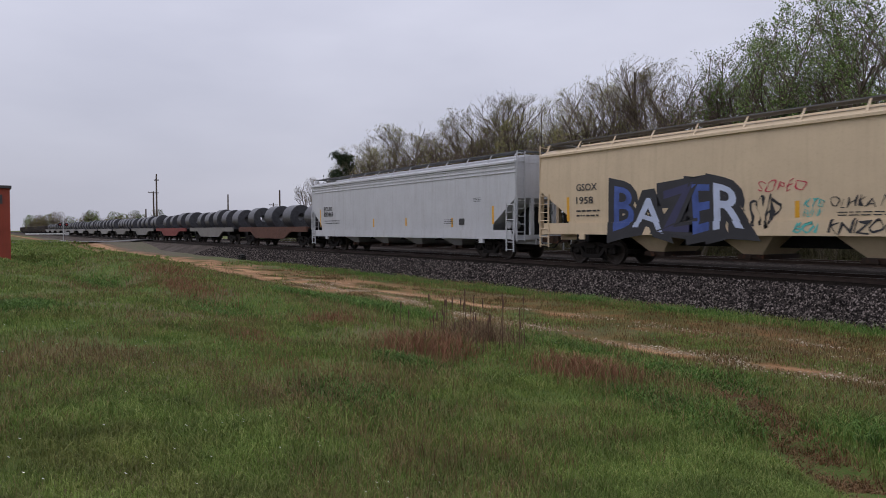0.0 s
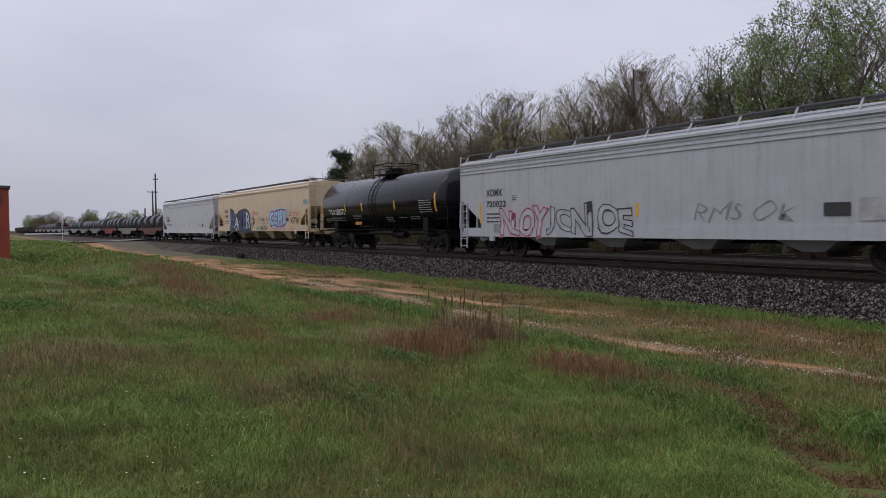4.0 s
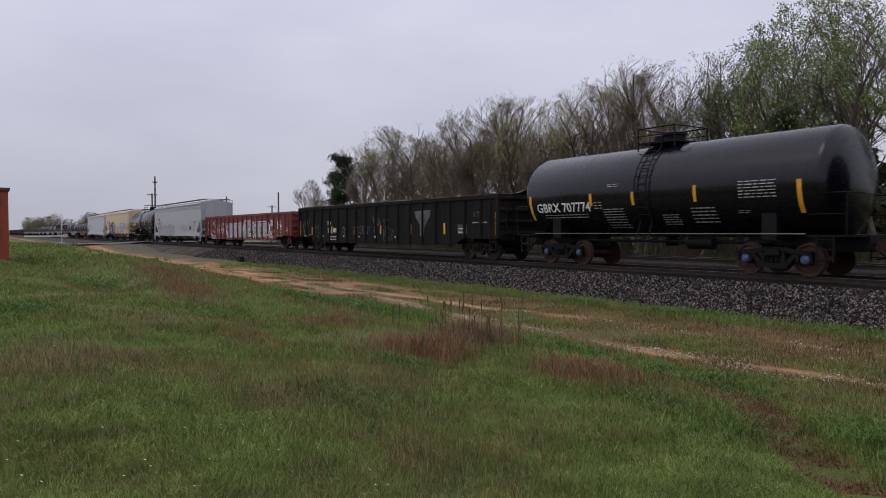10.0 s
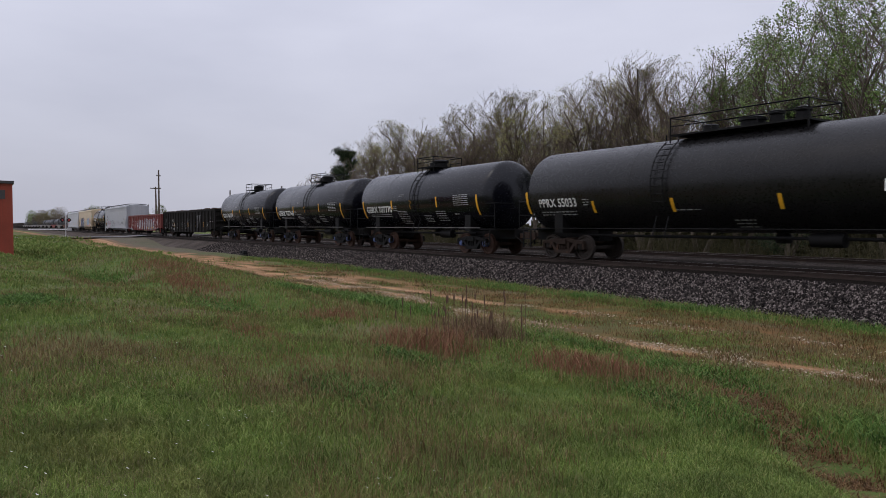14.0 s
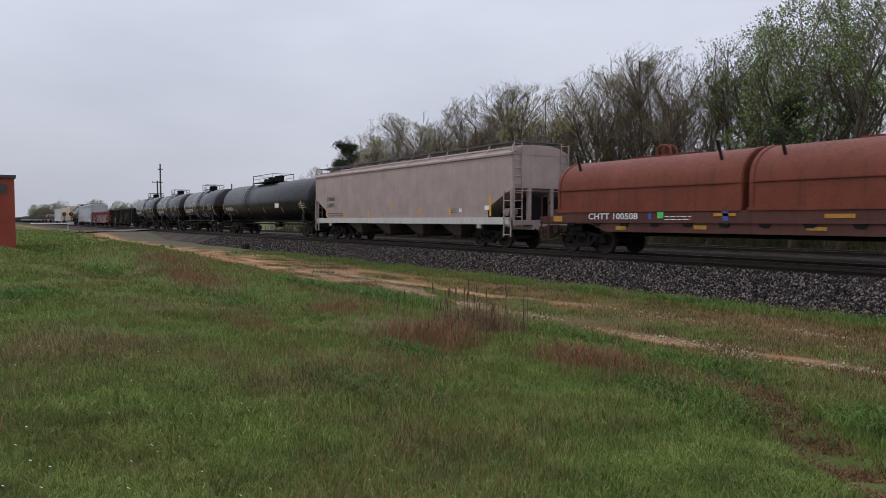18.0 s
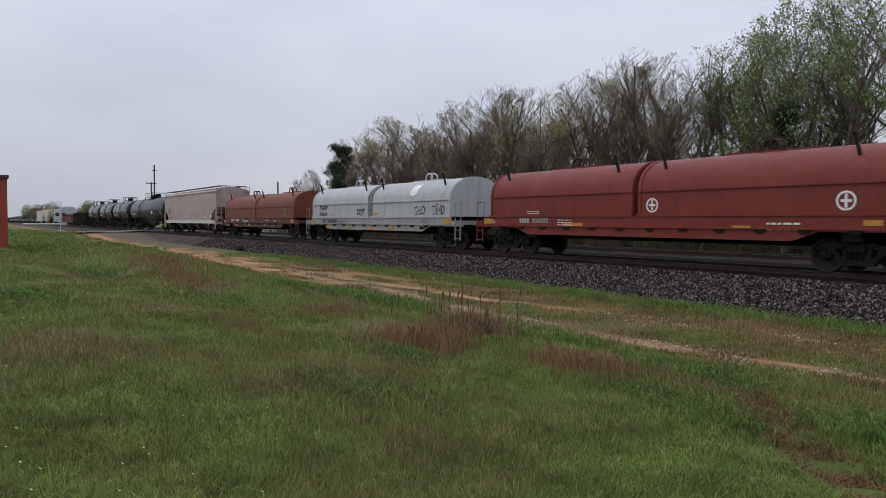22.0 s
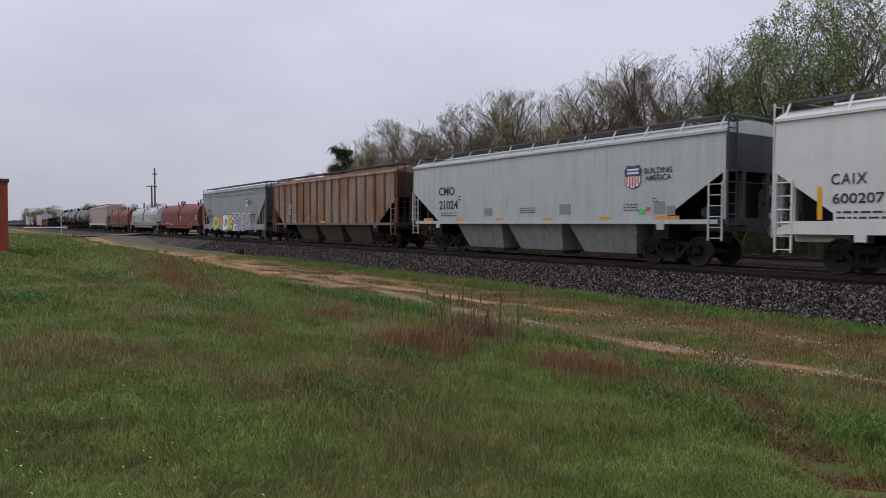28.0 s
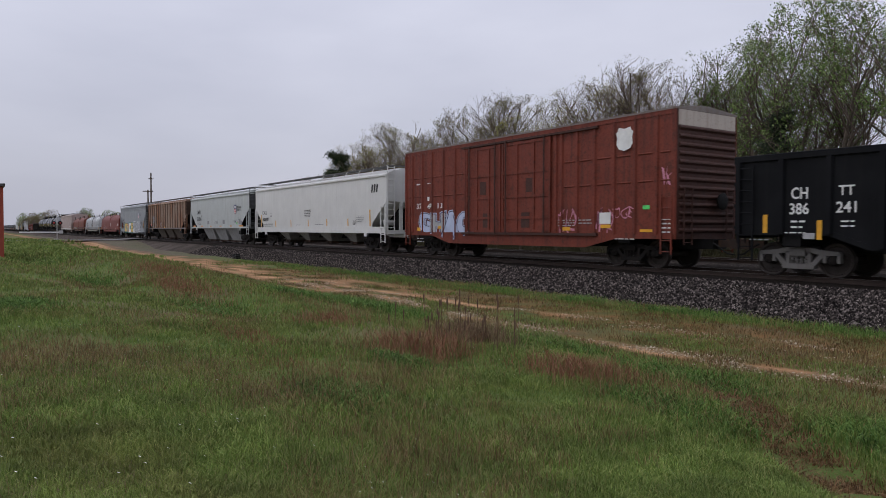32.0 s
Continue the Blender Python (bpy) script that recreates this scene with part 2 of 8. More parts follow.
def solid(name, mb, material, label, category, group="", kind="", at=None):
    ob = new(name, mb.mesh(name, material) if isinstance(mb, MB) else mb)
    if at is not None:
        ob.matrix_basis = at
    return tagged(ob, label, category, group, kind)


# ---------------------------------------------------------------- lettering
def text_points(body, offset=0.0, shear=0.0, spacing=1.0):
    """Flat outline mesh of a line of writing: points (x, y) and faces."""
    cu = bpy.data.curves.new("writing", 'FONT')
    cu.body = body
    cu.offset = offset
    cu.shear = shear
    cu.space_character = spacing
    cu.resolution_u = 3
    ob = bpy.data.objects.new("writing", cu)
    me = bpy.data.meshes.new_from_object(ob)
    pts = [(v.co.x, v.co.y) for v in me.vertices]
    faces = [tuple(p.vertices) for p in me.polygons]
    bpy.data.objects.remove(ob)
    bpy.data.curves.remove(cu)
    bpy.data.meshes.remove(me)
    return pts, faces


TEXTS = {}


def written(mb, body, x, z, w, h, y, offset=0.0, shear=0.0, warp=0.0, slope=0.0, follow=None, spacing=1.0, fat=False, only=None):
    """Writing on a car side that faces -y, from (x, z), stretched to w by h. follow gives the side's y at a height."""
    if fat:
        return fat_letters(mb, body, x, z, w, h, y, offset, warp, follow, only)
    key = (body, offset, shear, spacing)
    if key not in TEXTS:
        TEXTS[key] = text_points(body, offset, shear, spacing)
    pts, faces = TEXTS[key]
    base = TEXTS.setdefault((body, 0.0, shear, spacing), pts if offset == 0.0 else text_points(body, 0.0, shear, spacing))
    base = base[0] if isinstance(base, tuple) else base
    xs = [p[0] for p in base]
    ys = [p[1] for p in base]
    x0, x1, y0, y1 = min(xs), max(xs), min(ys), max(ys)
    out = []
    for px, py in pts:
        u, q = (px - x0) / max(x1 - x0, 1e-6), (py - y0) / max(y1 - y0, 1e-6)
        zz = z + q * h + slope * u * w + warp * h * math.sin(u * 17.0 + 1.3) * (0.5 + 0.5 * q)
        xx = x + u * w + warp * 0.6 * h * math.sin(q * 5.0 + u * 23.0)
        out.append((xx, follow(zz) + y if follow else y, zz))
    mb.add(out, faces)
    return mb


def fat_letters(mb, body, x, z, w, h, y, offset, warp, follow, only=None):
    """Overlapping letters, each one tilted and swollen a little, as sprayed by hand."""
    sets, at = [], 0.0
    rnd = random.Random(body)
    for k, ch in enumerate(body):
        for o in (0.0, offset):
            if (ch, o) not in TEXTS:
                TEXTS[(ch, o)] = text_points(ch, o)
        base, (pts, faces) = TEXTS[(ch, 0.0)][0], TEXTS[(ch, offset)]
        if not base:
            at += 0.3
            continue
        x0, x1 = min(p[0] for p in base), max(p[0] for p in base)
        y0, y1 = min(p[1] for p in base), max(p[1] for p in base)
        tilt, grow, drop = rnd.uniform(-0.13, 0.13), rnd.uniform(0.94, 1.08), rnd.uniform(-0.05, 0.05)
        width = max(x1 - x0, 0.34)
        sets.append((at, x0, y0, y1, pts, faces, tilt, grow, drop, k))
        at += width * 0.99 + 0.02
    for a, x0, y0, y1, pts, faces, tilt, grow, drop, k in sets:
        if only is not None and k != only:
            continue
        out = []
        for px, py in pts:
            u, q = (px - x0), (py - y0) / max(y1 - y0, 1e-6)
            u += tilt * (q - 0.5) * 0.6
            xx = x + (a + u) / at * w
            zz = z + h * (0.5 + (q - 0.5) * grow + drop) + warp * h * math.sin((a + u) * 3.1 + q * 2.0)
            yy = (follow(zz) + y if follow else y) - 0.0005 * (k % 3)
            out.append((xx, yy, zz))
        mb.add(out, faces)
    return mb


def bars(mb, x, z, w, h, rows, y, seed=1, fill=0.34):
    """Small print too fine to read: broken bars."""
    rnd = random.Random(seed)
    step = h / rows
    for r in range(rows):
        u = 0.0
        while u < w - 0.02:
            k = min(w - u, rnd.uniform(0.08, 0.25))
            zz = z + h - (r + 1) * step
            mb.add([(x + u, y, zz), (x + u + k, y, zz), (x + u + k, y, zz + step * fill), (x + u, y, zz + step * fill)], [(0, 1, 2, 3)])
            u += k + 0.05
    return mb


def plate(mb, x, z, w, h, y, t=0.004):
    return mb.box(x, x + w, y - t, y + 0.003, z, z + h)
# ---------------------------------------------------------------- ground
TRACK_Y, TRACK2_Y = 19.85, 28.0


def lerp_list(v, pts):
    if v <= pts[0][0]:
        return pts[0][1]
    for (a, p), (b, q) in zip(pts[:-1], pts[1:]):
        if v <= b:
            k = (v - a) / (b - a)
            k = k * k * (3 - 2 * k)
            return p + (q - p) * k
    return pts[-1][1]


def smooth(a, b, v):
    k = min(1, max(0, (v - a) / (b - a)))
    return k * k * (3 - 2 * k)


PROFILE = [(-60, -0.35), (-4, -0.30), (0, -0.30), (3, -0.40), (6, -0.56), (8.6, -0.70), (10, -0.72), (13, -0.74), (15.2, -0.84), (17, -0.92), (31, -0.92), (36, -0.8), (60, -0.5), (200, 0.0)]


def ground_z(x, y):
    z = lerp_list(y, PROFILE)
    z += 0.55 * math.exp(-(((x + 38) / 12) ** 2 + ((y - 6.0) / 2.6) ** 2))
    z += 0.16 * math.exp(-(((x + 19) / 5) ** 2 + ((y - 6.0) / 1.6) ** 2))
    z -= 0.12 * math.exp(-(((x + 3.2) / 1.5) ** 2 + ((y - 5.6) / 0.9) ** 2))
    near = smooth(-72, -94, x) * (1 - smooth(-106, -140, x)) * smooth(-60, -10, y)
    for dx, dy, d, sx, sy in ((-43.0, 3.0, 0.45, 7.0, 1.2), (-27.0, 3.6, 0.38, 5.0, 0.9), (-16.5, 4.6, 0.24, 3.0, 0.8)):
        z -= d * math.exp(-(((x - dx) / sx) ** 2 + ((y - dy) / sy) ** 2))
    z -= 0.07 * rut_at(x, y)
    z += near * (-0.22 - z) * 0.85
    amp = 0.05 if abs(x) < 80 and abs(y) < 40 else 0.25
    z += amp * noise.noise((x * 0.35, y * 0.35, 0.0)) + 0.025 * noise.noise((x * 1.4, y * 1.4, 3.0))
    return z


def lane_near(x):
    return 9.35 + 0.75 * smooth(-12, -20, x) + 0.7 * smooth(-35, -50, x)


def lane_far(x):
    return 11.7 - 0.75 * smooth(-9, -16, x) + 0.6 * smooth(-35, -50, x)


def rut_at(x, y):
    """A wheel rut full of brown litter."""
    return math.exp(-((y - 5.35 - 0.82 * (-x - 2.5)) / 0.32) ** 2) * smooth(-6.0, -4.9, x)


def dirt_at(x, y):
    """How bare the ground is at a place, 0 to 1."""
    wide = 0.36 + 0.26 * smooth(-13, -24, x)
    a = math.exp(-((y - lane_near(x) - 0.22 * noise.noise((x * 0.3, 5.0, 0))) / wide) ** 2)
    b = math.exp(-((y - lane_far(x) - 0.22 * noise.noise((x * 0.3, 9.0, 0))) / wide) ** 2) * (0.5 + 0.5 * smooth(-8, -15, x))
    a *= 0.72 + 0.5 * noise.noise((x * 0.9, y * 0.9, 2.0))
    b *= 0.72 + 0.5 * noise.noise((x * 0.8, y * 0.8, 6.0))
    mid = (0.52 - 0.2 * math.exp(-((y - 10.4) / 0.45) ** 2) + (0.04 + 0.45 * noise.noise((x * 0.35, y * 1.3, 8.0))) * smooth(-14, -26, x)) * smooth(8.3, 9.2, y) * (1 - smooth(13.0, 13.8, y))
    trail = 0.45 * math.exp(-((y - 3.4 - 0.235 * (x + 19.5)) / 0.30) ** 2) * smooth(-16, -18.5, x) * (1 - smooth(-34, -40, x))
    rut = 0.62 * rut_at(x, y)
    return max(a, b, mid, rut, trail)


def gravel_at(x, y):
    """Grey gravel apron by the level crossing."""
    return (0.75 + 0.25 * noise.noise((x * 0.2, y * 0.5, 1.0))) * smooth(-42, -62, x) * smooth(11.2, 13.2, y) * (1 - smooth(17.0, 18.0, y)) * (1 - smooth(-200, -260, x))


def axis_steps(lo, a, b, hi, fine, grow=1.22):
    out = [a + fine * i for i in range(int((b - a) / fine) + 1)]
    s, v = fine, out[-1]
    while v < hi:
        s *= grow
        v += s
        out.append(min(v, hi))
    s, v = fine, a
    while v > lo:
        s *= grow
        v -= s
        out.insert(0, max(v, lo))
    return out


def ground_material():
    m, n, l, b = nodes_of("meadow_and_dirt")
    big = noise_node(n, l, 0.25, 4.0, 0.6)
    mid = noise_node(n, l, 1.3, 5.0, 0.65)
    fine = noise_node(n, l, 22.0, 5.0, 0.7)
    green = ramp_node(n, l, mid, [(0.3, (0.040, 0.068, 0.014)), (0.5, (0.085, 0.130, 0.027)), (0.72, (0.125, 0.125, 0.045))])
    dry = ramp_node(n, l, fine, [(0.3, (0.09, 0.065, 0.035)), (0.7, (0.19, 0.145, 0.08))])
    k = ramp_node(n, l, big, [(0.44, 0.0), (0.64, 0.85)])
    col = mix_node(n, l, k, green, dry)
    at = n.new("ShaderNodeAttribute")
    at.attribute_name = "bare"
    add = n.new("ShaderNodeMath")
    add.operation = 'MULTIPLY_ADD'
    l.new(mid, add.inputs[0])
    add.inputs[1].default_value = 0.55
    l.new(at.outputs['Fac'], add.inputs[2])
    k2 = ramp_node(n, l, add.outputs[0], [(0.58, 0.0), (0.95, 1.0)])
    clay = ramp_node(n, l, fine, [(0.25, (0.075, 0.040, 0.018)), (0.55, (0.135, 0.075, 0.034)), (0.78, (0.24, 0.165, 0.10))])
    ochre = ramp_node(n, l, mid, [(0.4, (0.10, 0.055, 0.024)), (0.65, (0.26, 0.115, 0.042))])
    clay = mix_node(n, l, 0.55, clay, ochre)
    col = mix_node(n, l, k2, col, clay)
    worn = ramp_node(n, l, fine, [(0.25, (0.25, 0.125, 0.055)), (0.55, (0.43, 0.25, 0.13)), (0.8, (0.60, 0.44, 0.30))])
    col = mix_node(n, l, ramp_node(n, l, at.outputs['Fac'], [(0.52, 0.0), (0.80, 1.0)]), col, worn)
    gr = n.new("ShaderNodeAttribute")
    gr.attribute_name = "gravel"
    grey = ramp_node(n, l, fine, [(0.3, (0.070, 0.055, 0.044)), (0.7, (0.17, 0.138, 0.114))])
    col = mix_node(n, l, gr.outputs['Fac'], col, grey)
    l.new(col, b.inputs['Base Color'])
    b.inputs['Roughness'].default_value = 0.95
    b.inputs['Specular IOR Level'].default_value = 0.15
    bump_node(n, l, b, fine, 0.6, 0.03)
    return m


def build_ground():
    xs = axis_steps(-2200, -58, 6, 900, 0.45)
    ys = axis_steps(-1500, -3, 30, 2200, 0.45)
    nx, ny = len(xs), len(ys)
    pts = [(x, y, ground_z(x, y)) for y in ys for x in xs]
    faces = [(j * nx + i, j * nx + i + 1, (j + 1) * nx + i + 1, (j + 1) * nx + i) for j in range(ny - 1) for i in range(nx - 1)]
    me = bpy.data.meshes.new("ground")
    me.from_pydata(pts, [], faces)
    me.attributes.new("bare", 'FLOAT', 'POINT').data.foreach_set("value", [dirt_at(p[0], p[1]) for p in pts])
    me.attributes.new("gravel", 'FLOAT', 'POINT').data.foreach_set("value", [gravel_at(p[0], p[1]) for p in pts])
    me.materials.append(ground_material())
    me.shade_smooth()
    return tagged(new("ground", me), "green and brown rough grass with bare clay wheel tracks", "ground", kind="structure")


# ---------------------------------------------------------------- track
def stone_material(name, lo, hi, warm):
    m, n, l, b = nodes_of(name)
    g = n.new("ShaderNodeNewGeometry")
    col = ramp_node(n, l, g.outputs['Random Per Island'], [(0.0, lo), (0.4, tuple(0.72 * p + 0.28 * q for p, q in zip(lo, hi))), (0.72, hi), (1.0, warm)])
    l.new(col, b.inputs['Base Color'])
    b.inputs['Roughness'].default_value = 0.9
    b.inputs['Specular IOR Level'].default_value = 0.1
    return m


def ballast_material():
    m, n, l, b = nodes_of("crushed_granite_ballast")
    co = n.new("ShaderNodeTexCoord")
    v = n.new("ShaderNodeTexVoronoi")
    v.inputs['Scale'].default_value = 20.0
    l.new(co.outputs['Object'], v.inputs['Vector'])
    col = ramp_node(n, l, v.outputs['Color'], [(0.1, (0.006, 0.005, 0.0045)), (0.5, (0.024, 0.020, 0.018)), (0.9, (0.12, 0.102, 0.092))])
    far = noise_node(n, l, 0.4, 4.0)
    k = ramp_node(n, l, far, [(0.4, 0.0), (0.75, 0.5)])
    col = mix_node(n, l, k, col, (0.05, 0.037, 0.029))
    # oil, brake dust and the train's shade, painted dark between and beside the rails
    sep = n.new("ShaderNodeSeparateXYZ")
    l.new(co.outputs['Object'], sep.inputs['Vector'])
    # paler gravel towards the crossing: stone tops lit at grazing view, painted in
    pale = n.new("ShaderNodeMapRange")
    pale.inputs['From Min'].default_value, pale.inputs['From Max'].default_value = -38.0, -72.0
    pale.inputs['To Max'].default_value = 0.75
    l.new(sep.outputs['X'], pale.inputs['Value'])
    col = mix_node(n, l, pale.outputs['Result'], col, ramp_node(n, l, far, [(0.35, (0.085, 0.070, 0.060)), (0.65, (0.15, 0.125, 0.108))]))
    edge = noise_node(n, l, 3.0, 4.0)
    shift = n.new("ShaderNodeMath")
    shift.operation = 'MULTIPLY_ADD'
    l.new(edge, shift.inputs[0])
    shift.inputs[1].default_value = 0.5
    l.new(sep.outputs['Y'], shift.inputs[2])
    # dark bands across the bed: stain and shade mixed into one colour
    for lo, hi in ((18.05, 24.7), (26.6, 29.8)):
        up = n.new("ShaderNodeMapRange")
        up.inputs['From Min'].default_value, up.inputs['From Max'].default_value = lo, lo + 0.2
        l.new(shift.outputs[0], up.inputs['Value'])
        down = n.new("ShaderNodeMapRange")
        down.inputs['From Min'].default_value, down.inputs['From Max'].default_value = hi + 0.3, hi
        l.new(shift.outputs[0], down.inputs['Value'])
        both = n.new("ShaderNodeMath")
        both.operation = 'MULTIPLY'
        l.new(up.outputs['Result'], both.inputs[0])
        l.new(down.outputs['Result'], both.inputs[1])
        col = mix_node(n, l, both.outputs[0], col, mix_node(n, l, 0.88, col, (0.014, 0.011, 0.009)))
    l.new(col, b.inputs['Base Color'])
    b.inputs['Roughness'].default_value = 0.95
    b.inputs['Specular IOR Level'].default_value = 0.06
    bump_node(n, l, b, v.outputs['Distance'], 1.0, 0.05)
    return m


BED = [(15.3, -1.00), (15.9, -0.86), (17.85, -0.20), (18.4, -0.14), (29.6, -0.14), (30.2, -0.2), (32.2, -1.05)]


def bed_z(y):
    for (a, p), (b, q) in zip(BED[:-1], BED[1:]):
        if a <= y <= b:
            return p + (q - p) * (y - a) / (b - a)
    return -1.0


def build_track():
    bed = MB()
    step = 0.4
    xs = [8 - step * i for i in range(int(70 / step))]
    x = xs[-1]
    while x > -1500:
        step *= 1.15
        x -= step
        xs.append(x)
    rows = []
    for x in xs:
        row = []
        for a, b in zip(BED[:-1], BED[1:]):
            for k in range(4):
                y = a[0] + (b[0] - a[0]) * k / 4
                row.append((x, y, bed_z(y) + 0.035 * noise.noise((x * 1.1, y * 1.1, 7.0))))
        rows.append(row)
    n = len(rows[0])
    bed.add([p for r in rows for p in r], [(j * n + i, j * n + i + 1, (j + 1) * n + i + 1, (j + 1) * n + i) for j in range(len(rows) - 1) for i in range(n - 1)])
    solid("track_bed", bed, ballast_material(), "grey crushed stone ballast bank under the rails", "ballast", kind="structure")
    rail_mat = plain("brown_rail_steel", (0.045, 0.030, 0.023), 0.7, 0.4)
    head_mat = plain("worn_rail_head", (0.30, 0.29, 0.28), 0.35, 0.8)
    prof = [(-0.07, -0.17), (0.07, -0.17), (0.07, -0.155), (0.012, -0.135), (0.012, -0.045), (0.036, -0.035), (0.036, -0.004), (0.03, 0.0), (-0.03, 0.0), (-0.036, -0.004), (-0.036, -0.035), (-0.012, -0.045), (-0.012, -0.135), (-0.07, -0.155)]
    for ty, nm in ((TRACK_Y, "running"), (TRACK2_Y, "passing")):
        for s in (-1, 1):
            r = MB().prism_x([(ty + s * 0.755 + a, z) for a, z in prof], -1500, 10)
            ob = solid("rail", r, rail_mat, "rusty brown steel rail with a worn bright head", "rail", "rails", "structure")
            part("rail_head", MB().box(-1500, 10, ty + s * 0.755 - 0.025, ty + s * 0.755 + 0.025, -0.004, 0.001), head_mat, ob)
    tie_mat = paint("creosoted_tie_wood", (0.035, 0.026, 0.020), (0.08, 0.066, 0.055), 0.6, 0.9)
    tie = MB().bevel_box(-0.115, 0.115, -1.3, 1.3, -0.33, -0.155, 0.015).mesh("tie", tie_mat)
    for ty in (TRACK_Y, TRACK2_Y):
        holder = thing("track_ties", "dark creosoted wooden ties half buried in ballast", "railway ties", kind="structure", at=pose(0, ty, 0))
        rnd = random.Random(5)
        for k in range(130):
            t = part("tie", tie, None, holder)
            t.matrix_basis = pose(4 - 0.53 * k, rnd.uniform(-0.04, 0.04), rnd.uniform(-0.008, 0.008), 0, 0, rnd.uniform(-1.2, 1.2))
    # loose stones on the near shoulder
    rng = np.random.default_rng(11)
    cnt = 60000
    u = rng.random(cnt)
    sx = -5.0 - 58.0 * u ** 1.6
    sy = 15.8 + 2.15 * rng.random(cnt)
    size = 0.020 + 0.032 * rng.random(cnt)
    base = np.array([(1, 0, 0), (-0.5, 0.85, 0), (-0.5, -0.85, 0.1), (0.1, 0, 0.85), (0, 0.1, -0.8)])
    fcs = np.array([(0, 1, 3), (1, 2, 3), (2, 0, 3), (1, 0, 4), (2, 1, 4), (0, 2, 4)])
    jit = 1 + 0.5 * (rng.random((cnt, 5, 3)) - 0.5)
    ang = rng.random(cnt) * 6.283
    p = base[None] * jit * size[:, None, None]
    ca, sa = np.cos(ang)[:, None], np.sin(ang)[:, None]
    px, py = p[:, :, 0] * ca - p[:, :, 1] * sa, p[:, :, 0] * sa + p[:, :, 1] * ca
    p[:, :, 0], p[:, :, 1] = px + sx[:, None], py + sy[:, None]
    zz = np.array([bed_z(float(a)) for a in sy]) + 0.02
    p[:, :, 2] += zz[:, None]
    me = bpy.data.meshes.new("ballast_stones")
    me.from_pydata(p.reshape(-1, 3).tolist(), [], (fcs[None] + 5 * np.arange(cnt)[:, None, None]).reshape(-1, 3).tolist())
    me.materials.append(stone_material("loose_granite_stones", (0.005, 0.0042, 0.004), (0.070, 0.058, 0.053), (0.27, 0.23, 0.21)))
    tagged(new("ballast_stones", me), "loose grey and pinkish crushed stones on the bank", "stones", kind="stuff")


def build_lane_gravel():
    rng = np.random.default_rng(19)
    base = np.array([(1, 0, 0), (-0.5, 0.85, 0), (-0.5, -0.85, 0.1), (0.1, 0, 0.7)])
    fcs = np.array([(0, 1, 3), (1, 2, 3), (2, 0, 3)])
    pts = []
    while len(pts) < 14000:
        x = -2.5 - 24 * rng.random() ** 1.5
        far = rng.random() < 0.30
        y = (lane_far(x) if far else lane_near(x)) + rng.normal(0, 0.36) + 0.2 * noise.noise((x * 0.3, 9.0 if far else 5.0, 0))
        if rng.random() < 0.30 + 1.5 * noise.noise((x * 0.7, y * 1.5, 4.0)):
            pts.append((x, y, ground_z(x, y)))
    c = np.array(pts)
    size = (0.010 + 0.022 * rng.random(len(c)) ** 2)[:, None, None]
    p = base[None] * (1 + 0.6 * (rng.random((len(c), 4, 3)) - 0.5)) * size + c[:, None, :]
    me = bpy.data.meshes.new("lane_gravel")
    me.from_pydata(p.reshape(-1, 3).tolist(), [], (fcs[None] + 4 * np.arange(len(c))[:, None, None]).reshape(-1, 3).tolist())
    me.materials.append(stone_material("pale_lane_gravel", (0.19, 0.13, 0.075), (0.37, 0.29, 0.20), (0.56, 0.49, 0.40)))
    tagged(new("lane_gravel", me), "pale gravel pressed into the wheel tracks", "gravel", kind="stuff")


# ---------------------------------------------------------------- grass
def blade_material(name, stops, patchy=0.0, tint=(0.17, 0.105, 0.045)):
    """patchy: how much the stand changes from place to place, in shade and towards the tint."""
    m, n, l, b = nodes_of(name)
    g = n.new("ShaderNodeNewGeometry")
    col = ramp_node(n, l, g.outputs['Random Per Island'], stops)
    if patchy:
        broad = noise_node(n, l, 0.42, 5.0, 0.62)
        close = noise_node(n, l, 1.9, 4.0, 0.6)
        col = mix_node(n, l, ramp_node(n, l, broad, [(0.52, 0.0), (0.70, 0.5 * patchy)]), col, tint)
        shade = ramp_node(n, l, close, [(0.30, 1.08 - 0.55 * patchy), (0.5, 1.12), (0.72, 1.12 + 0.5 * patchy)])
        col = mix_node(n, l, 1.0, col, shade, 'MULTIPLY')
    l.new(col, b.inputs['Base Color'])
    b.inputs['Roughness'].default_value = 0.7
    b.inputs['Specular IOR Level'].default_value = 0.2
    b.inputs['Subsurface Weight'].default_value = 0.0
    return m


